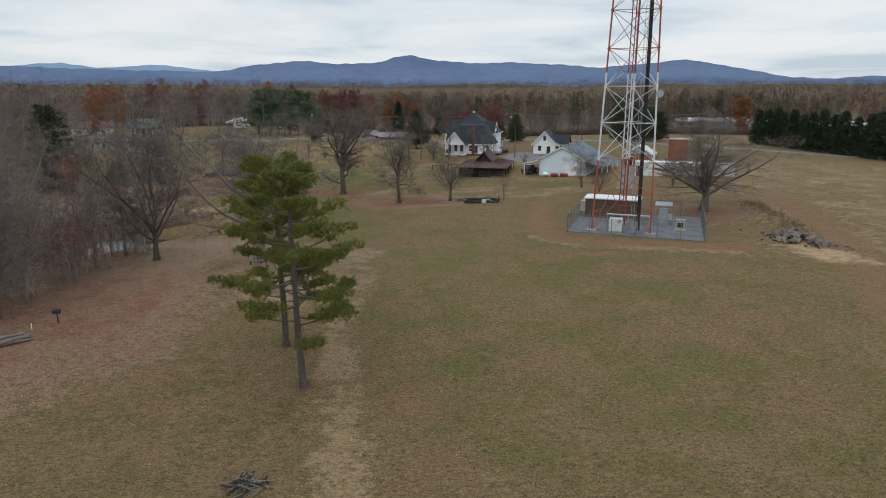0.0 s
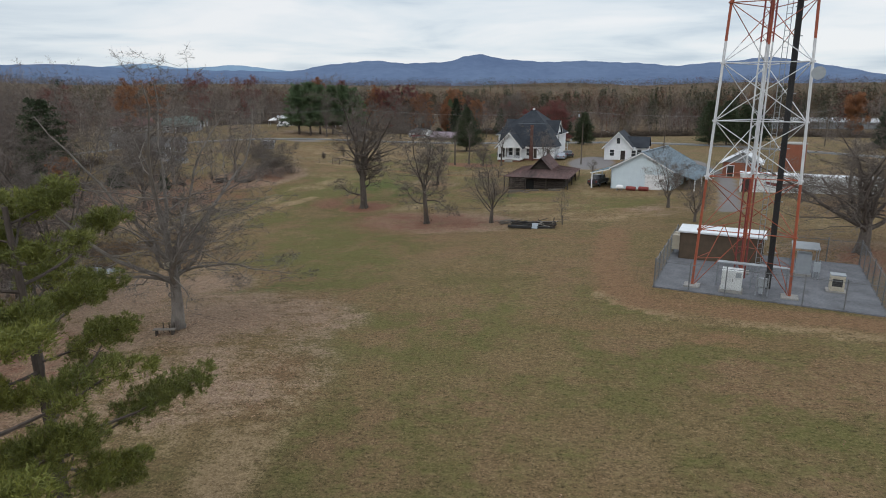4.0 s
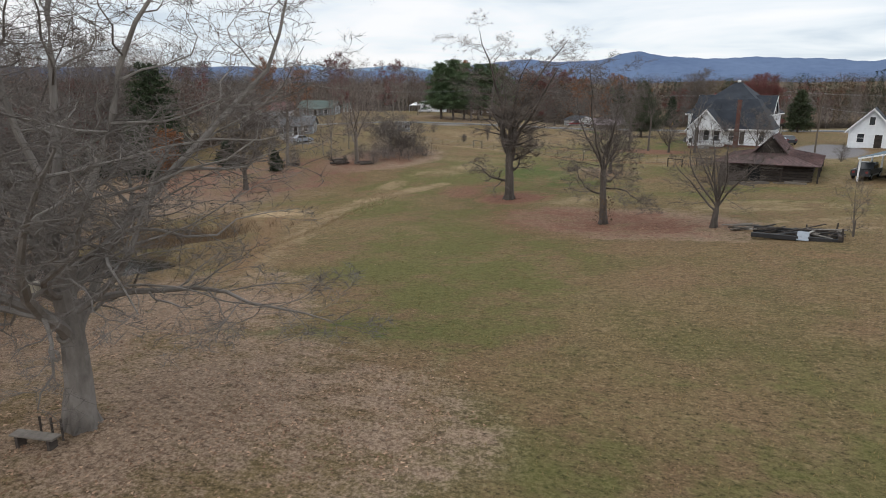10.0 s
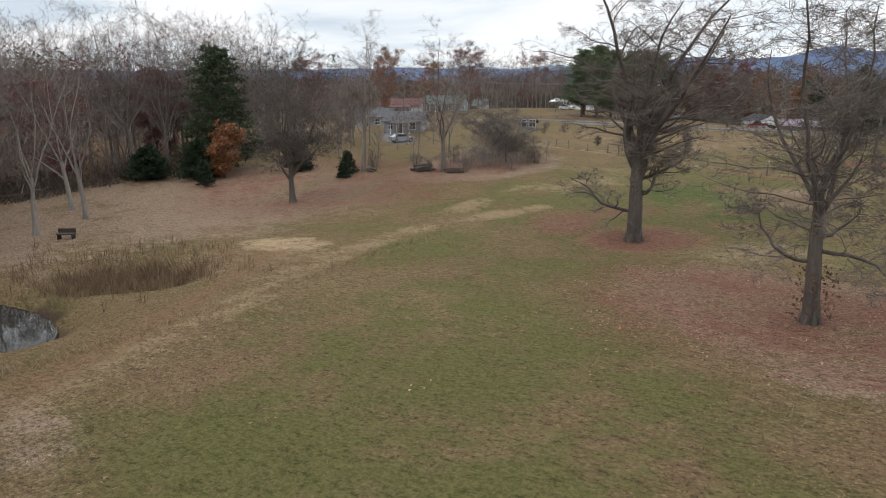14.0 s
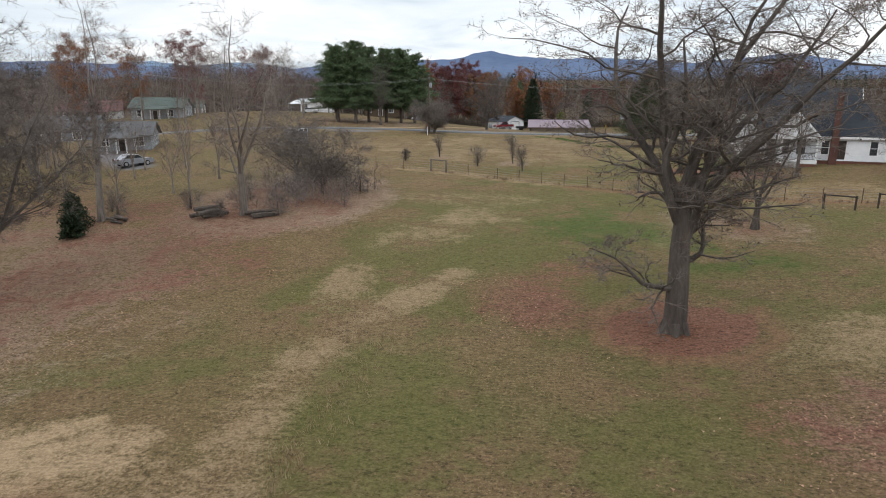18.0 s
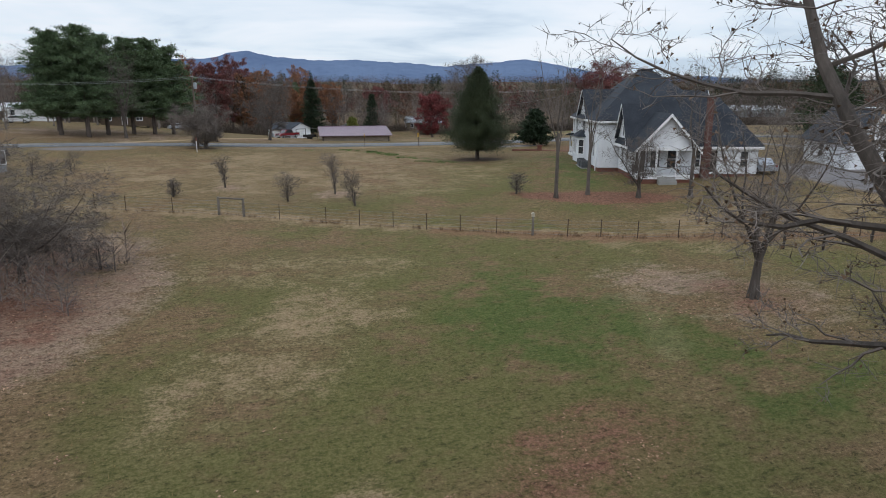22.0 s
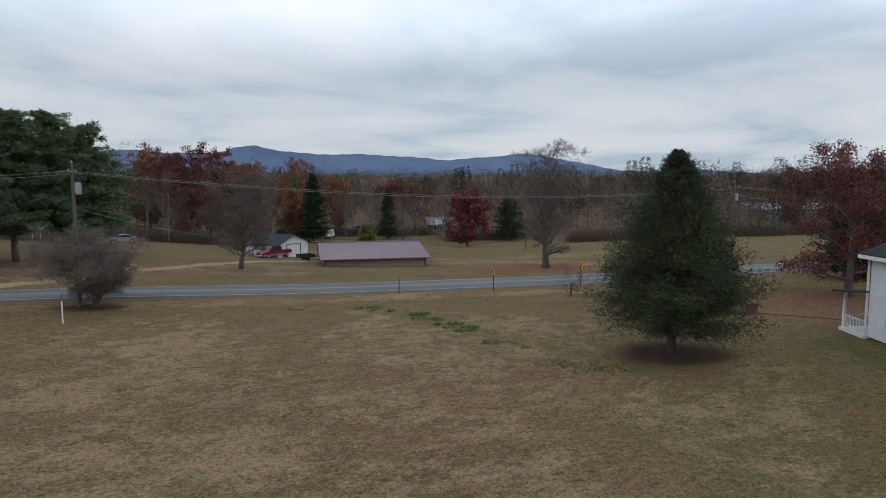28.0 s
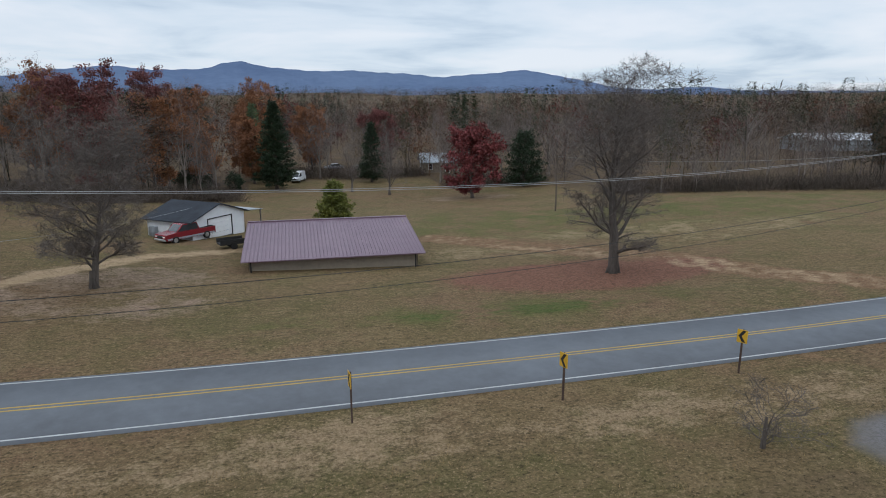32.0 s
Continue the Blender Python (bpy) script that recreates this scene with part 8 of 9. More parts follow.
part("pad", Geo().box(-0.2, -0.2, 0.0, 1.2, 1.0, 0.12), M_CONC, E6)
E7 = thing("electrical_box", *in_compound(11.6, 7.4), KZ, KT, "grey switch box on two posts", "electrical box")
part("box", Geo().box(0, 0, 0.8, 0.5, 0.25, 1.6, 0.02), M_CABGREY, E7)
for x in (0.05, 0.45):
    part("post", Geo().box(x - 0.03, 0.26, -0.1, x + 0.03, 0.32, 1.8), M_GALV, E7)

# chain-link fence round the yard
F = thing("chain_link_fence", *K0, KZ, KT, "galvanised chain-link fence with thin posts round the mast yard", "fence")
sides = [((0, 0), (15.8, 0)), ((15.8, 0), (15.8, 15)), ((15.8, 15), (0, 15)), ((0, 15), (0, 0))]
for (ax, ay), (bx, by) in sides:
    n = 6
    for k in range(n):
        x, y = ax + (bx - ax) * k / n, ay + (by - ay) * k / n
        part("post", Geo().tube([(x, y, -0.3), (x, y, 2.35)], 0.045 if k else 0.06, 7), M_FENCE, F)
    L, f = runner((ax, ay), (bx, by))
    part("top_rail", Geo().tube([f(0, 0, 2.12), f(L, 0, 2.12)], 0.028, 5), M_FENCE, F)
    for z in (2.22, 2.32):
        part("wire", Geo().tube([f(0, 0, z), f(L, 0, z)], 0.009, 3), M_FENCE, F)
    g = Geo()
    s = -2.1
    while s < L:
        for sg in (1, -1):
            a0, a1 = (s, s + 2.1) if sg > 0 else (s + 2.1, s)
            z0, z1 = 0.02, 2.1
            lo, hi = min(a0, a1), max(a0, a1)
            c0, c1 = max(lo, 0), min(hi, L)
            if c1 - c0 > 0.05:
                t0, t1 = (c0 - a0) / (a1 - a0), (c1 - a0) / (a1 - a0)
                g.tube([f(c0, 0.03 * sg, z0 + (z1 - z0) * t0), f(c1, 0.03 * sg, z0 + (z1 - z0) * t1)], 0.0024, 3, cap=False)
        s += 0.11
    tagged(part("chain_link_mesh", g, M_FENCE, F), kind="stuff")

# ---- field fence ----
FP = [(-64, 178.5), (-57, 174.8), (-52.3, 172.6), (-47.5, 171.0), (-44.9, 169.6), (-41.2, 168.2), (-37.6, 166.8), (-35.7, 165.9), (-33.0, 164.5), (-29.6, 162.7), (-27.2, 161.6), (-24.8, 160.7), (-22.5, 159.6), (-20.2, 158.6), (-17.8, 157.4), (-15.5, 156.2), (-13.3, 155.1),
      (-11.2, 154.2), (-9.1, 152.9), (-6.6, 151.9), (-4.0, 150.8), (-1.4, 149.6), (1.2, 148.5), (3.8, 147.4)]
WF = thing("wire_fence", -20, 158, 0, 0, "thin wire stock fence on rusty steel posts", "fence")
for k, (x, y) in enumerate(FP):
    z = gz(x, y)
    if k in (6, 7):
        part("brace_post", Geo().tube([(x + 20, y - 158, z - 0.3), (x + 20, y - 158, z + 1.45)], 0.10, 8), M_GREYWOOD, WF, "thick weathered wooden brace post")
    elif k in (2, 15):
        part("wooden_post", Geo().tube([(x + 20, y - 158, z - 0.3), (x + 20, y - 158, z + 1.35)], 0.09, 8), M_GREYWOOD, WF)
    else:
        part("steel_post", Geo().box(x + 19.975, y - 158.02, z - 0.3, x + 20.025, y - 157.98, z + 1.25), M_RUSTPOST, WF)
part("brace_rail", Geo().tube([(-17.6, 8.8, gz(-37.6, 166.8) + 1.38), (-15.7, 7.9, gz(-35.7, 165.9) + 1.38)], 0.07, 7), M_GREYWOOD, WF)
for h in (0.12, 0.35, 0.6, 0.85, 1.12):
    part("wire", Geo().tube([(x + 20, y - 158, gz(x, y) + h) for x, y in FP], 0.006, 3), M_GALV, WF)
t = thing("birdhouse", -15.5, 156.2, gz(-15.5, 156.2) + 1.35, -15, "small pale birdhouse on the fence post", "birdhouse")
part("box", Geo().box(-0.1, -0.1, 0, 0.1, 0.1, 0.22).prism([(-0.14, 0.22), (0.14, 0.22), (0, 0.32)], 1, -0.14, 0.14), M_BEIGE, t)
# timber hitching rails by the old barn
for x, y, turn, w in ((-1.5, 146.5, -30, 2.2), (2.3, 146.2, -10, 1.9)):
    t = thing("timber_gate_frame", x, y, gz(x, y), turn, "low dark timber rail frame by the barn", "gate frame")
    for s in (-w / 2, w / 2):
        part("post", Geo().tube([(s, 0, -0.2), (s, 0, 1.2)], 0.08, 7), M_OLDWOOD, t)
    part("rail", Geo().tube([(-w / 2, 0, 1.1), (w / 2, 0, 1.1)], 0.06, 6), M_OLDWOOD, t)

# ---- power line ----
PL = [(-150, 178, 10.6), (-96.0, 203.0, 10.6), (-44.3, 213.0, 10.7), (24.2, 227.6, 9.8), (92, 214, 10.4)]
for k, (x, y, h) in enumerate(PL):
    t = thing("utility_pole", x, y, gz(x, y), 0, "weathered wooden utility pole with transformer" if k == 2 else "weathered wooden utility pole", "utility pole", "roadside utility poles")
    part("shaft", Geo().tube([(0, 0, -0.5), (0.02, 0, h * 0.5), (0, 0, h)], [0.16, 0.135, 0.11], 9), M_POLE, t)
    part("crossarm", Geo().box(-0.06, -0.9, h - 0.75, 0.06, 0.9, h - 0.63), M_POLE, t)
    for s in (-0.8, 0, 0.8):
        part("insulator", Geo().tube([(0, s, h - 0.63 if s else h), (0, s, h - 0.45 if s else h + 0.2)], [0.05, 0.03], 7), M_CABGREY, t)
    if k in (2, 3):
        tf = part("transformer", Geo().tube([(0.34, 0, h - 2.3), (0.34, 0, h - 2.25), (0.34, 0, h - 1.5), (0.34, 0, h - 1.42)], [0.18, 0.22, 0.22, 0.16], 12), M_CABGREY, t, "pale grey transformer can")
        part("bracket", Geo().box(0.08, -0.05, h - 2.0, 0.18, 0.05, h - 1.7), M_GALV, tf)


def wire(name, a, b, sag, r=0.011):
    n = 14
    pts = []
    for i in range(n + 1):
        u = i / n
        pts.append((a[0] + (b[0] - a[0]) * u, a[1] + (b[1] - a[1]) * u, a[2] + (b[2] - a[2]) * u - sag * 4 * u * (1 - u)))
    ob = new(name, Geo().tube(pts, r, 4).mesh(name, M_BLACK if name == "telephone_line" else M_ALU))
    return tagged(ob, "thin overhead line between poles", "cable", "overhead lines")


for (x0, y0, h0), (x1, y1, h1) in zip(PL[:-1], PL[1:]):
    z0, z1 = gz(x0, y0), gz(x1, y1)
    for s in (-0.3, 0.3):
        wire("power_line", (x0, y0 + s, z0 + h0 - 0.6 - 0.12 * (s > 0)), (x1, y1 + s, z1 + h1 - 0.6 - 0.2 * (s > 0)), 1.5)
    wire("telephone_line", (x0, y0, z0 + 6.3), (x1, y1, z1 + 6.0), 1.3, 0.014)
    wire("telephone_line", (x0, y0, z0 + 5.7), (x1, y1, z1 + 5.5), 1.5, 0.012)
for x, y, h in ((15.2, 273.0, 7.8), (18.5, 160.5, 8.5), (38.0, 172.0, 9.0)):
    t = thing("utility_pole", x, y, gz(x, y), 0, "slim wooden service pole", "utility pole")
    part("shaft", Geo().tube([(0, 0, -0.4), (0, 0, h)], [0.13, 0.09], 8), M_POLE, t)
wire("power_line", (24.2, 227.6, gz(24.2, 227.6) + 8.6), (15.2, 273.0, gz(15.2, 273.0) + 7.6), 0.8)
wire("power_line", (-44.3, 213.0, gz(-44.3, 213.0) + 7.4), (-30.5, 263.5, 3.6), 1.0)
wire("power_line", (24.2, 227.6, gz(24.2, 227.6) + 8.2), (27.0, 170.0, 8.0), 0.8)

# ---- roadside ----
for k, (x, y) in enumerate(((-19.65, 216.2), (-10.9, 215.9), (-1.9, 216.3))):
    t = thing("chevron_sign", x, y, gz(x, y), (-84, -73, -62)[k], "yellow bend marker with a black chevron on a steel post" if k else "bend marker on a steel post seen edge-on", "road sign", "bend markers along the road")
    part("post", Geo().box(-0.04, -0.03, -0.4, 0.04, 0.03, 2.12), M_RUSTPOST, t)
    pl = part("plate", Geo().box(-0.23, -0.055, 1.50, 0.23, -0.035, 2.12), M_SIGNYEL, t)
    g = Geo()
    s = 1 if k != 1 else 1
    g.v = [(0.17, -0.06, 1.53), (0.02, -0.06, 1.53), (-0.17, -0.06, 1.81), (0.02, -0.06, 2.09), (0.17, -0.06, 2.09), (-0.02, -0.06, 1.81)]
    g.v += [(x0, -0.0555, z0) for x0, y0, z0 in g.v]
    g.f = [(0, 5, 2, 1), (5, 4, 3, 2)] + [(i, (i + 1) % 6, 6 + (i + 1) % 6, 6 + i) for i in range(6)]
    part("chevron", g, M_BLACK, pl)
for k, (x, y) in enumerate(((7.1, 215.3), (8.0, 215.7))):
    t = thing("mailbox", x, y, gz(x, y), 8 * k, "black roadside mailbox on a post", "mailbox", "mailboxes by the road")
    part("post", Geo().box(-0.05, -0.05, -0.3, 0.05, 0.05, 1.0), M_FIREBLACK, t)
    part("box", Geo().prism([(-0.14, 1.0), (0.14, 1.0), (0.14, 1.2), (0.1, 1.3), (0, 1.34), (-0.1, 1.3), (-0.14, 1.2)], 1, -0.28, 0.28), M_FIREBLACK, t)
    part("flag", Geo().box(0.145, -0.05, 1.15, 0.165, 0.0, 1.38), M_DARKRED, t)
t = thing("marker_stake", -43.9, 208.0, gz(-43.9, 208.0), 0, "orange and white utility marker stake", "marker")
part("stake", Geo().tube([(0, 0, -0.2), (0, 0, 1.5)], 0.04, 7), M_TRIM, t)
part("cap", Geo().tube([(0, 0, 1.5), (0, 0, 2.0)], 0.045, 7), M_ORANGE, t)
t = thing("junction_box", 22.6, 228.6, gz(22.6, 228.6), 0, "small pale utility pedestal by the pole", "utility box")
part("body", Geo().box(-0.25, -0.25, -0.1, 0.25, 0.25, 1.0, 0.03), M_CABGREY, t)


# ---- vehicles ----


def wheel_part(parent, x, y, r=0.36):
    w = part("wheel", Geo().tube([(x, y - 0.11, r), (x, y - 0.09, r), (x, y + 0.09, r), (x, y + 0.11, r)], [r * 0.9, r, r, r * 0.9], 16), M_TYRE, parent)
    s = 0.112 if y > 0 else -0.112
    part("rim", Geo().tube([(x, y + s * 0.9, r), (x, y + s * 1.05, r)], r * 0.58, 12), M_CHROME, w)


def car(name, x, y, turn, paint, label, kind="sedan", category="car"):
    t = thing(name, x, y, gz(x, y) + 0.02, turn, label, category)
    W = 0.9
    if kind == "pickup":
        body = [(-2.8, 0.45), (2.75, 0.42), (2.85, 0.7), (2.75, 1.0), (1.55, 1.12), (-2.8, 1.12)]
        cab = [(1.5, 1.1), (0.85, 1.78), (-0.75, 1.82), (-1.05, 1.1)]
        win = [(1.36, 1.14), (0.80, 1.70), (-0.68, 1.74), (-0.9, 1.14)]
        axles = (1.75, -1.75)
    elif kind == "van":
        body = [(-2.6, 0.4), (2.5, 0.4), (2.6, 0.9), (1.9, 1.15), (-2.6, 1.15)]
        cab = [(1.9, 1.13), (1.25, 2.1), (-2.5, 2.15), (-2.6, 1.13)]
        win = [(1.78, 1.2), (1.22, 1.95), (0.2, 1.97), (0.2, 1.2)]
        axles = (1.6, -1.6)
    else:
        body = [(-2.25, 0.35), (2.2, 0.35), (2.3, 0.65), (2.1, 0.88), (1.0, 0.98), (-1.6, 1.0), (-2.25, 0.92)]
        cab = [(1.0, 0.96), (0.35, 1.45), (-1.0, 1.48), (-1.75, 0.98)]
        win = [(0.85, 1.0), (0.3, 1.39), (-0.95, 1.42), (-1.5, 1.0)]
        axles = (1.4, -1.4)
    part("body", Geo().prism(body[::-1], 1, -W, W), paint, t)
    part("cab", Geo().prism(cab[::-1], 1, -W + 0.12, W - 0.12), paint, t)
    for s in (-1, 1):
        a, b = sorted((s * (W - 0.12), s * (W - 0.105)))
        part("side_window", Geo().prism(win[::-1], 1, a, b), M_GLASS, t)
    (ax, az), (bx, bz) = cab[0], cab[1]
    g = Geo()
    g.v = [(ax + 0.02, -0.66, az + 0.05), (ax + 0.02, 0.66, az + 0.05), (bx + 0.05, 0.6, bz - 0.04), (bx + 0.05, -0.6, bz - 0.04), (ax - 0.02, -0.66, az + 0.03), (ax - 0.02, 0.66, az + 0.03), (bx, 0.6, bz - 0.06), (bx, -0.6, bz - 0.06)]
    g.f = [(0, 1, 2, 3), (7, 6, 5, 4), (0, 4, 5, 1), (1, 5, 6, 2), (2, 6, 7, 3), (3, 7, 4, 0)]
    part("windscreen", g, M_GLASS, t)
    for x_ in axles:
        for s in (-1, 1):
            wheel_part(t, x_, s * (W - 0.08), 0.38 if kind == "pickup" else 0.33)
    fx = body[2][0]
    for s in (-0.62, 0.62):
        part("headlight", Geo().box(fx - 0.14, s - 0.16, 0.68, fx - 0.02, s + 0.16, 0.86, 0.02), M_LAMP, t)
        part("tail_light", Geo().box(body[0][0] - 0.02, s - 0.12, 0.75, body[0][0] + 0.04, s + 0.12, 1.0), M_DARKRED, t)
    part("bumper", Geo().box(fx - 0.1, -W + 0.03, 0.42, fx + 0.05, W - 0.03, 0.6, 0.03), M_CHROME, t)
    part("grille", Geo().box(fx - 0.1, -0.42, 0.64, fx + 0.0, 0.42, 0.9, 0.02), M_FIREBLACK, t)
    if kind == "pickup":
        part("cargo_bed", Geo().box(-2.7, -0.75, 1.1, -1.15, 0.75, 1.126), M_DARK, t)
        for s in (-1, 1):
            part("lower_stripe", Geo().box(-2.7, s * W - 0.004, 0.46, 2.6, s * W + 0.004, 0.62), M_CARSILVER, t)
    return t


car("pickup_truck", -31.2, 259.3, 222, M_CARRED, "dark red pickup truck with silver lower trim parked on gravel", "pickup", "truck")
car("delivery_van", -17.9, 334.0, 250, M_CARWHITE, "white van parked on the lawn by the woods", "van", "van")
car("parked_car", -8.6, 352.0, 190, M_CARSILVER, "silver car parked at the wood's edge")
car("parked_car", -1.5, 352.5, 200, M_CARDARK, "dark car parked at the wood's edge")
car("parked_car", 16.8, 174.6, 100, M_CARDARK, "dark car parked beside the white house")
car("parked_car", 15.2, 170.2, 80, M_CARSILVER, "silver car parked beside the white house")
car("parked_car", -76.5, 168.5, 60, M_CARSILVER, "pale blue-grey car parked by the low house")
car("parked_car", -81.0, 253.0, 0, M_CARWHITE, "white car parked by the canopy tent")
car("parked_car", -56.0, 276.0, 200, M_CARSILVER, "silver car parked under the pines")
car("flatbed_truck", 18.6, 133.5, 63, M_CARDARK, "dark pickup parked under the carport", "pickup", "truck")

# ---- clutter ----
rc = random.Random(77)
T = thing("timber_pile", 6.3, 101.6, gz(6.3, 101.6), -8, "heap of dark old timbers and scrap metal", "timber pile")
for k in range(44):
    L = rc.uniform(0.7, 2.6)
    a = radians(rc.gauss(-6, 16) if k < 30 else rc.gauss(50, 40))
    x = rc.choice((rc.uniform(-2.0, 0.2), rc.uniform(1.0, 2.3)))
    y, z = rc.uniform(-0.9, 0.9), rc.uniform(0.05, 0.45) + (0.25 if x > 0.8 else 0.0) * rc.random()
    dx_, dy_ = math.cos(a) * L / 2, math.sin(a) * L / 2
    w_ = rc.uniform(0.04, 0.11)
    up0, up1 = rc.uniform(-0.06, 0.10), rc.uniform(-0.06, 0.45)
    part("beam", Geo().slab([(x - dx_ - dy_ / L * w_ * 2, y - dy_ + dx_ / L * w_ * 2, z + up0), (x - dx_ + dy_ / L * w_ * 2, y - dy_ - dx_ / L * w_ * 2, z + up0), (x + dx_ + dy_ / L * w_ * 2, y + dy_ - dx_ / L * w_ * 2, z + up1), (x + dx_ - dy_ / L * w_ * 2, y + dy_ + dx_ / L * w_ * 2, z + up1)], w_), M_PALEBOARD if k % 9 == 4 else M_OLDWOOD if k % 3 else M_FIREBLACK, T)
part("beam", Geo().box(-2.7, -1.15, 0.02, 0.3, -0.85, 0.34, 0.03), M_FIREBLACK, T)
part("beam", Geo().box(-2.6, 0.7, 0.02, 0.9, 0.95, 0.52, 0.03), M_FIREBLACK, T)
part("beam", Geo().box(0.9, -1.1, 0.02, 2.9, -0.8, 0.36, 0.03), M_FIREBLACK, T)
part("beam", Geo().box(2.7, -1.1, 0.02, 2.95, 1.1, 0.62, 0.03), M_OLDWOOD, T)
for x, y in ((2.7, 1.1), (3.0, -1.0), (0.9, 1.2), (3.0, 0.3)):
    part("post", Geo().tube([(x, y, -0.2), (x + rc.uniform(-0.1, 0.1), y, rc.uniform(0.8, 1.2))], 0.06, 6), M_OLDWOOD, T)
part("sheet_metal", Geo().slab([(0.2, -1.25, 0.12), (0.95, -1.3, 0.12), (1.0, -0.5, 0.62), (0.25, -0.45, 0.62)], 0.02), M_GALV, T, "bent grey metal sheet")
T = thing("timber_pile", 3.2, 104.6, gz(3.2, 104.6), 25, "small heap of old boards", "timber pile")
for k in range(9):
    x, y, z, L = rc.uniform(-0.5, 0.5), rc.uniform(-0.5, 0.5), 0.05 + 0.05 * k, rc.uniform(1.0, 2.2)
    a = rc.uniform(-0.5, 0.5)
    part("beam", Geo().tube([(x - L / 2, y - a, z), (x + L / 2, y + a, z)], 0.06, 4), M_GREYWOOD, T)
# plank seat at the sycamore
t = thing("plank_bench", -19.75, 63.3, gz(-19.75, 63.3), 8, "low weathered plank bench at the tree's foot", "bench")
part("seat", Geo().box(-0.75, -0.18, 0.36, 0.75, 0.18, 0.43, 0.01), M_GREYWOOD, t)
for x in (-0.55, 0.55):
    part("leg", Geo().box(x - 0.05, -0.15, -0.05, x + 0.05, 0.15, 0.36), M_OLDWOOD, t)
for x in (-0.25, 0.15, 0.5):
    part("stake", Geo().tube([(x, 0.45, -0.1), (x, 0.47, 0.72)], 0.035, 6), M_OLDWOOD, t)
t = thing("bird_box", -19.4, 63.85, gz(-19.4, 64.4) + 4.6, 0, "small wooden bird box on the trunk", "bird box")
part("box", Geo().box(-0.12, -0.12, 0, 0.12, 0.12, 0.35).box(-0.16, -0.18, 0.35, 0.16, 0.14, 0.39), M_BEIGE, t)
t = thing("park_bench", -66.2, 105.0, gz(-66.2, 105.0), 35, "dark low bench on the leaf-covered bank", "bench")
part("seat", Geo().box(-0.8, -0.25, 0.42, 0.8, 0.25, 0.5), M_OLDWOOD, t)
part("backrest", Geo().box(-0.8, 0.25, 0.55, 0.8, 0.32, 0.95), M_OLDWOOD, t)
for x in (-0.65, 0.65):
    part("leg", Geo().box(x - 0.05, -0.22, -0.1, x + 0.05, 0.3, 0.42), M_FIREBLACK, t)
t = thing("park_grill", -32.0, 48.6, gz(-32.0, 48.6), 20, "black iron charcoal grill on a post", "grill")
part("post", Geo().tube([(0, 0, -0.2), (0, 0, 0.85)], 0.05, 8), M_FIREBLACK, t)
part("firebox", Geo().box(-0.3, -0.22, 0.85, 0.3, 0.22, 1.15, 0.02), M_FIREBLACK, t)
t = thing("white_stake", -33.3, 47.2, gz(-33.3, 47.2), 0, "short white marker stake", "marker")
part("stake", Geo().tube([(0, 0, -0.1), (0, 0, 0.55)], 0.035, 6), M_TRIM, t)


def log_heap(x, y, turn, n, L, label, r=0.16, m=None):
    t = thing("log_pile", x, y, gz(x, y), turn, label, "logs")
    for k in range(n):
        a, q = rc.uniform(-0.35, 0.35), rc.uniform(-0.5, 0.5)
        z = r + (k % 3) * r * 1.3
        part("log", Geo().tube([(-L / 2 + q, -a - 0.4 + 0.3 * (k % 4), z), (q, -0.4 + 0.3 * (k % 4), z + 0.05), (L / 2 + q, a - 0.4 + 0.3 * (k % 4), z)], [r, r * 0.95, r * 0.8], 7), m or M_GREYWOOD, t)


log_heap(-33.0, 44.3, 40, 5, 2.6, "few pale cut logs on red leaves", 0.13)
log_heap(-49.0, 143.2, 20, 8, 2.0, "heap of grey logs under a bare tree", 0.12, M_BARK)
log_heap(-61.6, 142.6, -30, 6, 1.6, "heap of grey logs and brush", 0.11, M_BARK)
log_heap(-53.6, 143.6, 60, 5, 2.4, "few fallen logs under a bare tree", 0.2, M_BARK)
# ash and brush heap in the near field
bh = thing("brush_heap", -9.3, 25.8, gz(-9.3, 25.8), 0, "burnt heap of grey sticks and stones", "brush heap")
for k in range(60):
    a, rr = rc.uniform(0, 6.28), rc.uniform(0, 1.1)
    x, y = math.cos(a) * rr, math.sin(a) * rr * 0.7
    L, b = rc.uniform(0.3, 1.0), rc.uniform(0, 3.14)
    z = 0.35 * (1 - rr / 1.2) + rc.uniform(0.02, 0.12)
    part("stick", Geo().tube([(x - math.cos(b) * L / 2, y - math.sin(b) * L / 2, z), (x + math.cos(b) * L / 2, y + math.sin(b) * L / 2, z + rc.uniform(-0.1, 0.15))], rc.uniform(0.02, 0.05), 5), M_GREYWOOD if k % 2 else M_FIREBLACK, bh)
# broken rubble along the spoil bank


def stone_mesh(seed, r):
    rg = np.random.default_rng(seed)
    bm = bmesh.new()
    bmesh.ops.create_icosphere(bm, subdivisions=1, radius=r)
    for v in bm.verts:
        v.co *= rg.uniform(0.65, 1.2)
        v.co.z *= 0.65
    me = bpy.data.meshes.new("stone")
    bm.to_mesh(me)
    bm.free()
    me.materials.append(M_ROCK)
    return me


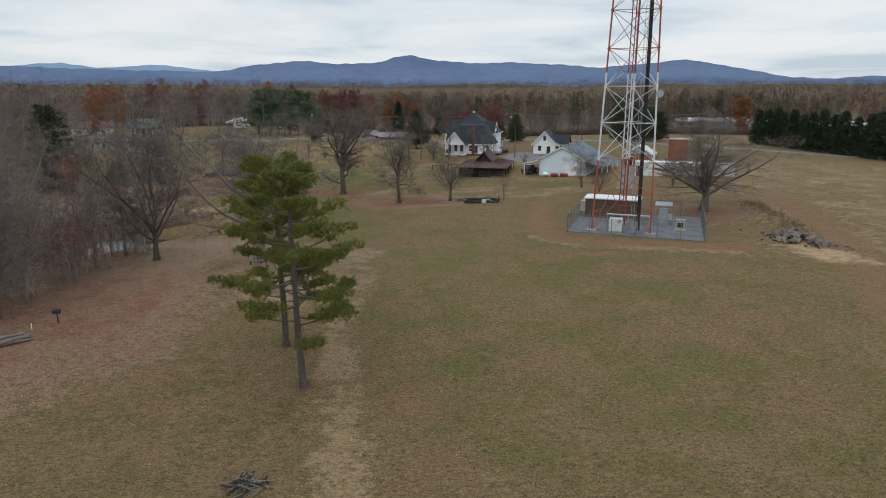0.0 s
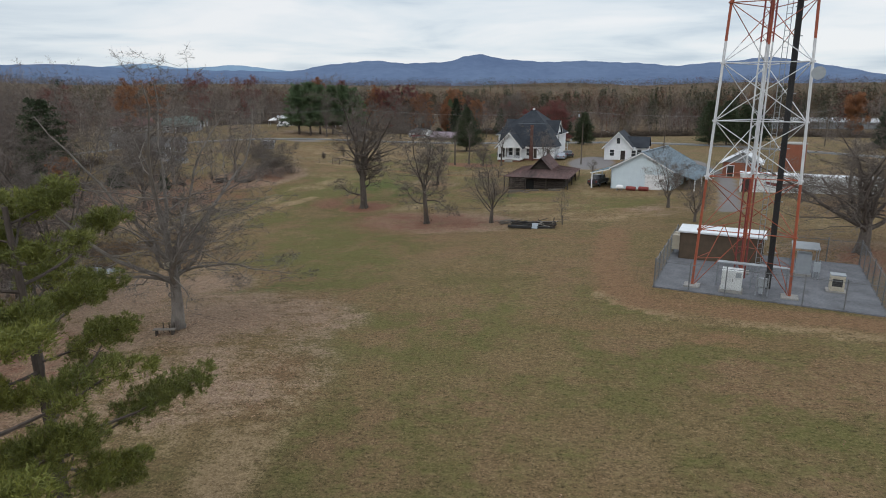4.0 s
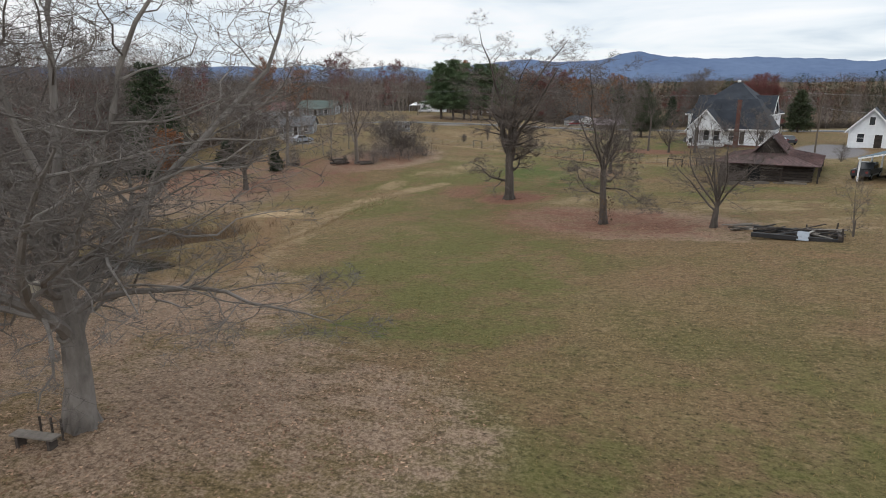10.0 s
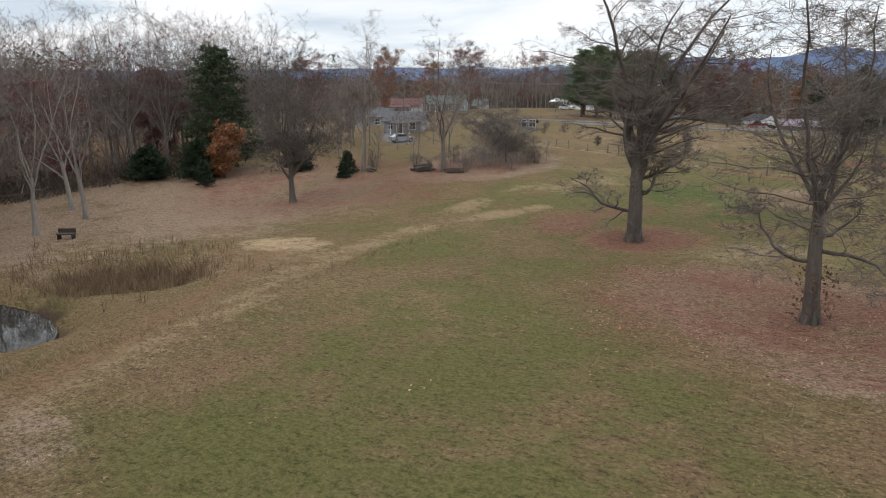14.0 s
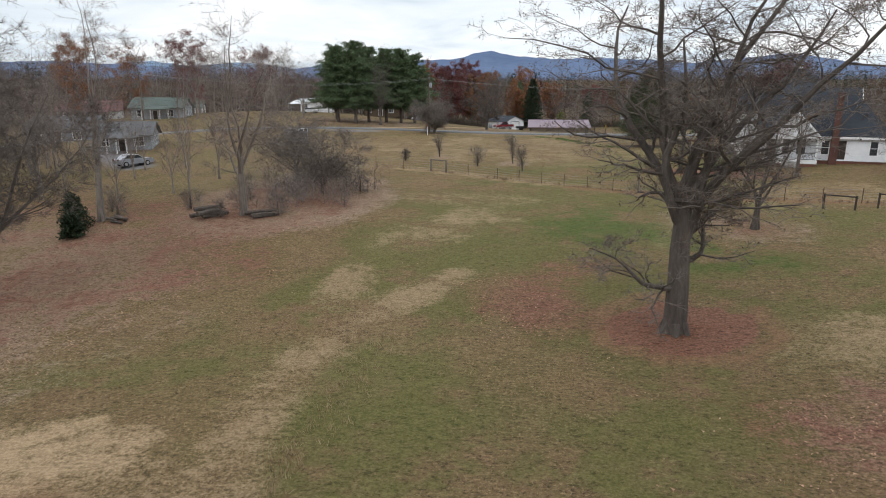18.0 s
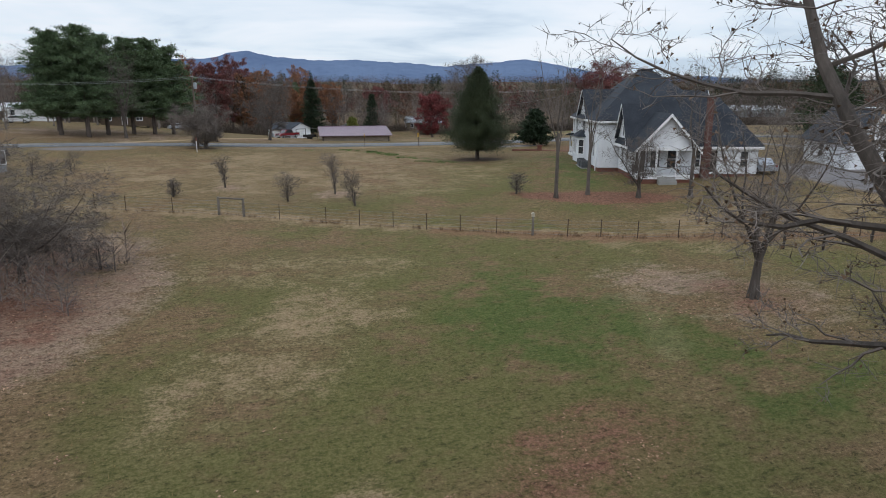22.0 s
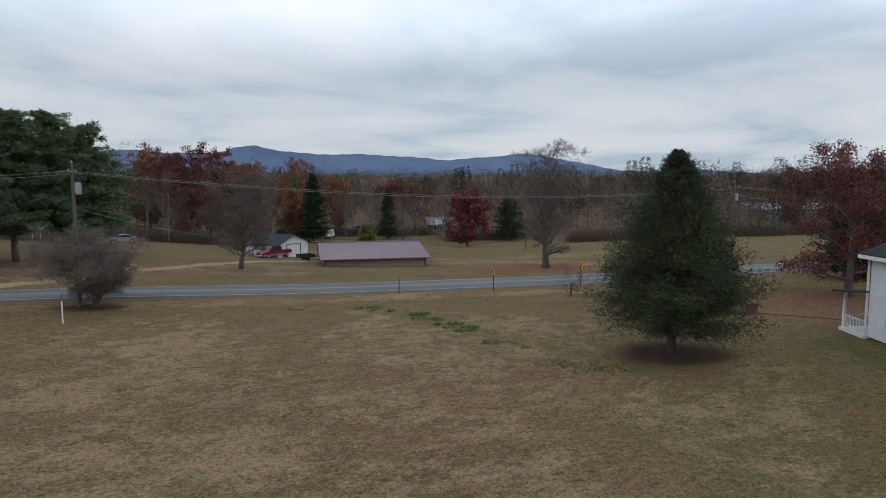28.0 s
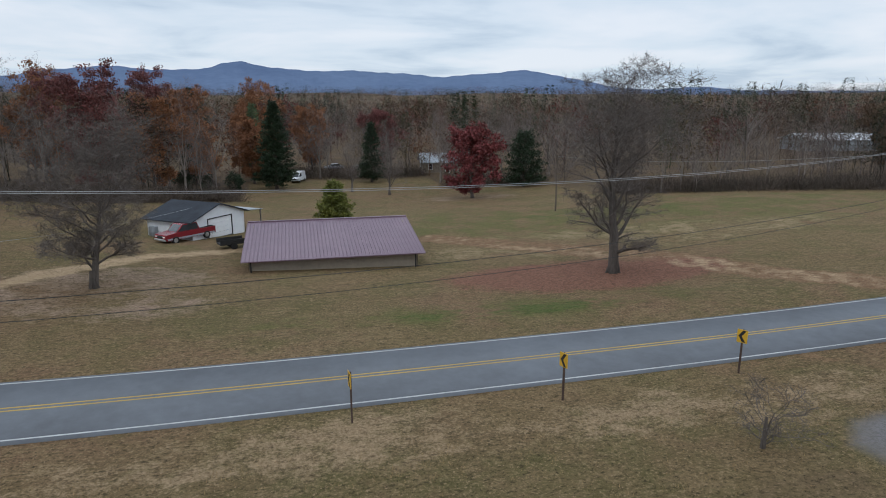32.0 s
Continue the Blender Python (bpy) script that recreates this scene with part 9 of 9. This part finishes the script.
ST = [stone_mesh(k, 0.42) for k in range(6)]
R = thing("rubble_bank", 39.5, 67.5, gz(39.5, 67.5), 0, "bank of broken grey stone and dirt", "rubble")
for k in range(130):
    u = rc.gauss(0, 0.45)
    x, y = 0.2 + u * 2.2 + rc.gauss(0, 1.0), u * -3.0 + rc.gauss(0, 1.0)
    s = rc.uniform(0.35, 1.25)
    o = new("stone", ST[k % 6])
    o.parent = R
    o.matrix_basis = pose(x, y, gz(39.5 + x, 67.5 + y) - gz(39.5, 67.5) + 0.12 * s + max(0, 0.5 - 0.25 * math.hypot(x, y * 0.5)), rc.uniform(0, 60), rc.uniform(0, 60), rc.uniform(0, 360)) @ Matrix.Scale(s, 4)
# pallets of brown weeds on the bank, reeds in the basin, shrubs


def tufts(name, spots, per, length, width, material, label, category, seed=5, lean=0.35):
    c = np.array([(x, y, gz(x, y)) for x, y in spots])
    ax = np.tile([0, 0, 1.0], (len(c), 1))
    me = needle_mesh(name, c, ax, per, length, width, material, seed, lean)
    return tagged(new(name, me), label, category, kind="stuff")


rn = np.random.default_rng(31)
reed = [(x, y) for x, y in zip(rn.normal(-49, 4.2, 520), rn.normal(100.8, 2.7, 520)) if pond_shape(x, y) > 0.98]
tufts("reeds", reed, 12, 0.8, 0.022, M_DRYGRASS, "dry brown reeds in the marshy end of the pond", "reeds", 5)
reed = []
for a in np.arange(0, 6.28, 0.03):
    if rn.random() < 0.75:
        u, v = 11.5 * 1.06 * math.cos(a), 4.9 * 1.08 * math.sin(a)
        reed.append((-52.0 + 0.9 * u - 0.42 * v + rn.normal() * 0.4, 86.0 + 0.42 * u + 0.9 * v + rn.normal() * 0.4))
tufts("reeds", reed, 10, 0.6, 0.02, M_DRYGRASS, "dry grass round the water's edge", "reeds", 6)
weeds = [(41 + 0.18 * (y - 70) + rn.normal() * 0.9, y) for y in rn.uniform(66, 90, 260)]
tufts("weeds", weeds, 9, 0.5, 0.02, M_DRYGRASS, "dry weeds on the spoil bank", "weeds", 7)
line = []
for (ax, ay), (bx, by) in zip(FP[:-1], FP[1:]):
    for k in range(14):
        u = rn.random()
        line.append((ax + (bx - ax) * u + rn.normal() * 0.12, ay + (by - ay) * u + rn.normal() * 0.12))
tufts("grass_tufts", line, 8, 0.32, 0.012, M_DRYGRASS, "dry grass along the fence", "grass", 8)
M_STRAW = mat("pale_dry_grass", (0.36, 0.27, 0.16), (0.24, 0.175, 0.10), 2, 0.9, 0, by_island=0.35)
line = [(-33.6 - 0.12 * max(y - 101, 0) + 0.055 * max(y - 112, 0) + 0.9 * math.sin(y * 0.23) * (y > 112) + rn.normal() * (0.28 + 0.05 * max(y - 108, 0)), y) for y in rn.uniform(84, 124, 520)]
tufts("grass_tufts", line, 9, 0.26, 0.010, M_STRAW, "tall dry grass along the bank of the pond track", "grass", 9)
for x, y, r, seed in ((19.5, 149.0, 1.5, 1), (-57.5, 188.0, 1.8, 2), (-54.5, 190.0, 1.6, 3), (-66.5, 190.5, 1.4, 4), (-24.5, 331.0, 2.6, 5), (-30.0, 318.0, 2.4, 6), (-35.0, 315.0, 2.2, 7), (-64.5, 146.0, 1.8, 8), (-45.0, 156.0, 1.8, 9), (-43.0, 154.0, 1.4, 10), (-57.0, 146.5, 1.3, 11), (-47.6, 143.6, 1.3, 13), (-52.6, 143.2, 1.1, 14), (-51.6, 145.0, 1.6, 15), (-53.5, 150.5, 1.7, 16), (-48.5, 156.5, 1.6, 17), (-62.5, 144.0, 1.6, 18), (-38.5, 316.0, 2.4, 12)):
    tr, tw, sk = bare_tree(400 + seed, r * 1.5, r * 0.9, 0.05, 0.05, 14, (25, 70), 0.1, (6, 4))
    leafy = seed in (5, 6, 7, 12)
    parts = [("stem", tr), ("crown", tw)]
    if leafy:
        parts.append(("foliage", leaf_mesh("foliage", tips(sk, 2), 8, 0.4, 0.2, M_DARKGREEN, seed)))
    plant("shrub", x, y, 0, "green leafy shrub at the wood's edge" if leafy else "low bare twiggy shrub on the grass", "shrub", parts)
# brush along the woodland edge
brush = []
for (x0, y0), (x1, y1), n in (((-92, 96), (-94, 165), 520), ((-62, 60), (-50, 80), 300), ((-62, 36), (-62, 60), 200), ((-62, 84), (-80, 92), 200), ((-60, 286), (-28, 301), 420), ((32, 290), (64, 269), 520), ((64, 268), (140, 268), 800), ((12, 320), (32, 316), 200), ((-28, 338), (12, 338), 380), ((-140, 292), (-60, 292), 420)):
    for k in range(n):
        u = rn.random()
        side_ = abs(rn.normal()) * 5.0 - 1.0
        ux_, uy_ = (x1 - x0) / math.hypot(x1 - x0, y1 - y0), (y1 - y0) / math.hypot(x1 - x0, y1 - y0)
        brush.append((x0 + (x1 - x0) * u - uy_ * side_, y0 + (y1 - y0) * u + ux_ * side_))
M_BRUSH = mat("bare_undergrowth", (0.10, 0.075, 0.058), (0.055, 0.045, 0.035), 1.0, 0.95, 0, by_island=0.4)
tufts("undergrowth", brush, 22, 2.6, 0.028, M_BRUSH, "bare brushy undergrowth along the woods", "undergrowth", 10, 0.8)

# fresh green clumps along the wet line in the lawn
M_LUSH = mat("fresh_green_grass", (0.110, 0.175, 0.045), (0.066, 0.112, 0.028), 3, 0.8, 0, by_island=0.35)
lush_spots = []
for x, y, r, n in ((-19.8, 206.4, 0.55, 70), (-19.1, 204.6, 0.5, 40), (-18.1, 202.9, 0.45, 36), (-17.4, 201.6, 0.5, 40), (-24.0, 209.5, 0.3, 14), (-23.3, 209.9, 0.25, 10), (-22.7, 209.6, 0.35, 18), (-23.2, 208.5, 0.3, 12), (-21.8, 208.1, 0.3, 16), (-28.7, 210.1, 0.5, 12), (-20.4, 205.1, 0.4, 24),
                   (-19.4, 203.0, 0.35, 20), (-18.8, 201.9, 0.3, 12), (-17.2, 197.6, 0.55, 40), (-18.1, 200.8, 0.5, 34), (-16.1, 197.1, 0.3, 12), (-15.7, 196.0, 0.3, 12), (-15.3, 192.6, 0.8, 34), (-14.0, 191.4, 0.9, 40), (-12.6, 190.6, 0.9, 34)):
    for k in range(n):
        a, q = rn.uniform(0, 6.28), r * math.sqrt(rn.random())
        lush_spots.append((x + 1.5 * q * math.cos(a), y + q * math.sin(a)))
tufts("grass_clumps", lush_spots, 20, 0.16, 0.008, M_LUSH, "bright green clumps of fresh grass in the lawn", "grass", 11, 0.5)

# ---- grass blades and fallen leaves close to the flight line ----
M_BLADE = tint_mat("grass_blades", 0.9, 0.35)


def mask_at(name, x, y):
    i = np.clip(np.searchsorted(gx, x), 0, nx - 1)
    j = np.clip(np.searchsorted(gy, y), 0, ny - 1)
    return np.asarray(MASKS[name], float)[j, i]


rg = np.random.default_rng(90)
N_TUFT = 95000
tx, ty = rg.uniform(-58, 44, N_TUFT), rg.uniform(20, 214, N_TUFT)
clump = np.sin(tx * 0.9 + np.sin(ty * 0.7) * 2) * np.sin(ty * 1.1 + np.sin(tx * 0.6) * 2)
bare_ = np.maximum.reduce([mask_at(k, tx, ty) for k in ("gravel", "soil_and_shade", "sand")])
house_q = np.abs((tx - 4.5) * 0.96 - (ty - 179) * 0.28) < 8.5
house_r = np.abs((tx - 4.5) * 0.28 + (ty - 179) * 0.96) < 18
yard = ((tx - K0[0]) * kc + (ty - K0[1]) * ks > -0.3) & ((tx - K0[0]) * kc + (ty - K0[1]) * ks < 16.2) & (-(tx - K0[0]) * ks + (ty - K0[1]) * kc > -0.3) & (-(tx - K0[0]) * ks + (ty - K0[1]) * kc < 15.4)
leafy_ = np.maximum(mask_at("litter", tx, ty), mask_at("redlitter", tx, ty)) + rg.normal(0, 0.18, N_TUFT)
keep_ = (bare_ < 0.35) & ~(house_q & house_r) & ~yard & (pond_shape(tx, ty) > 1.2) & (rg.random(N_TUFT) < 0.62 + 0.38 * clump)
is_leaf = leafy_ > 0.45


def blades(name, x, y, per, length, width, palette, label, category, flat=False, seed=1):
    r = np.random.default_rng(seed)
    n = len(x)
    c = np.repeat(np.stack([x, y, gz_array(x, y)], -1), per, axis=0)
    m = n * per
    c[:, :2] += r.normal(0, 0.10 if not flat else 0.35, (m, 2))
    if flat:
        d = np.stack([r.normal(size=m), r.normal(size=m), r.normal(size=m) * 0.25], -1)
        c[:, 2] += r.uniform(0.015, 0.06, m)
    else:
        d = np.stack([r.normal(0, 0.75, m), r.normal(0, 0.75, m), np.ones(m)], -1)
    d /= np.linalg.norm(d, axis=1, keepdims=True)
    side = np.stack([-d[:, 1], d[:, 0], r.normal(0, 0.2, m)], -1)
    side /= np.linalg.norm(side, axis=1, keepdims=True)
    ln_ = (length * r.uniform(0.5, 1.3, m))[:, None]
    v = np.stack([c - side * width, c + side * width, c + d * ln_], 1).reshape(-1, 3)
    me = raw_mesh(name, v, np.arange(3 * m).reshape(-1, 3), M_BLADE)
    col = np.repeat(np.repeat(palette, per, axis=0), 3, axis=0)
    at = me.attributes.new("tint", "FLOAT_COLOR", "POINT")
    at.data.foreach_set("color", np.concatenate([col, np.ones((len(col), 1))], 1).astype(np.float32).ravel())
    return tagged(new(name, me), label, category, kind="stuff")


gxs, gys = tx[keep_ & ~is_leaf], ty[keep_ & ~is_leaf]
pg, pl_, pd = [mask_at(k, gxs, gys)[:, None] for k in ("green", "lush", "dry")]
u = rg.random((len(gxs), 1))
pal = np.array([0.173, 0.120, 0.052]) * (1 - u) + np.array([0.262, 0.172, 0.084]) * u
pal = pal * (1 - 0.8 * pg) + np.array([0.099, 0.090, 0.029]) * 0.8 * pg
pal = pal * (1 - 0.8 * pl_) + np.array([0.061, 0.080, 0.020]) * 0.8 * pl_
pal = pal * (1 - 0.7 * pd) + np.array([0.324, 0.216, 0.110]) * 0.7 * pd
blades("grass", gxs, gys, 4, 0.13, 0.012, pal, "short mown grass of mixed straw and green", "grass", False, 3)
lxs, lys = tx[keep_ & is_leaf], ty[keep_ & is_leaf]
u, red = rg.random((len(lxs), 1)), mask_at("redlitter", lxs, lys)[:, None]
pal = np.array([0.150, 0.084, 0.052]) * (1 - u) + np.array([0.390, 0.255, 0.168]) * u
pal = pal * (1 - 0.7 * red) + (np.array([0.150, 0.062, 0.038]) * (1 - u) + np.array([0.320, 0.170, 0.105]) * u) * 0.7 * red
blades("fallen_leaves", lxs, lys, 6, 0.12, 0.042, pal, "brown and reddish fallen leaves on the grass", "leaves", True, 4)
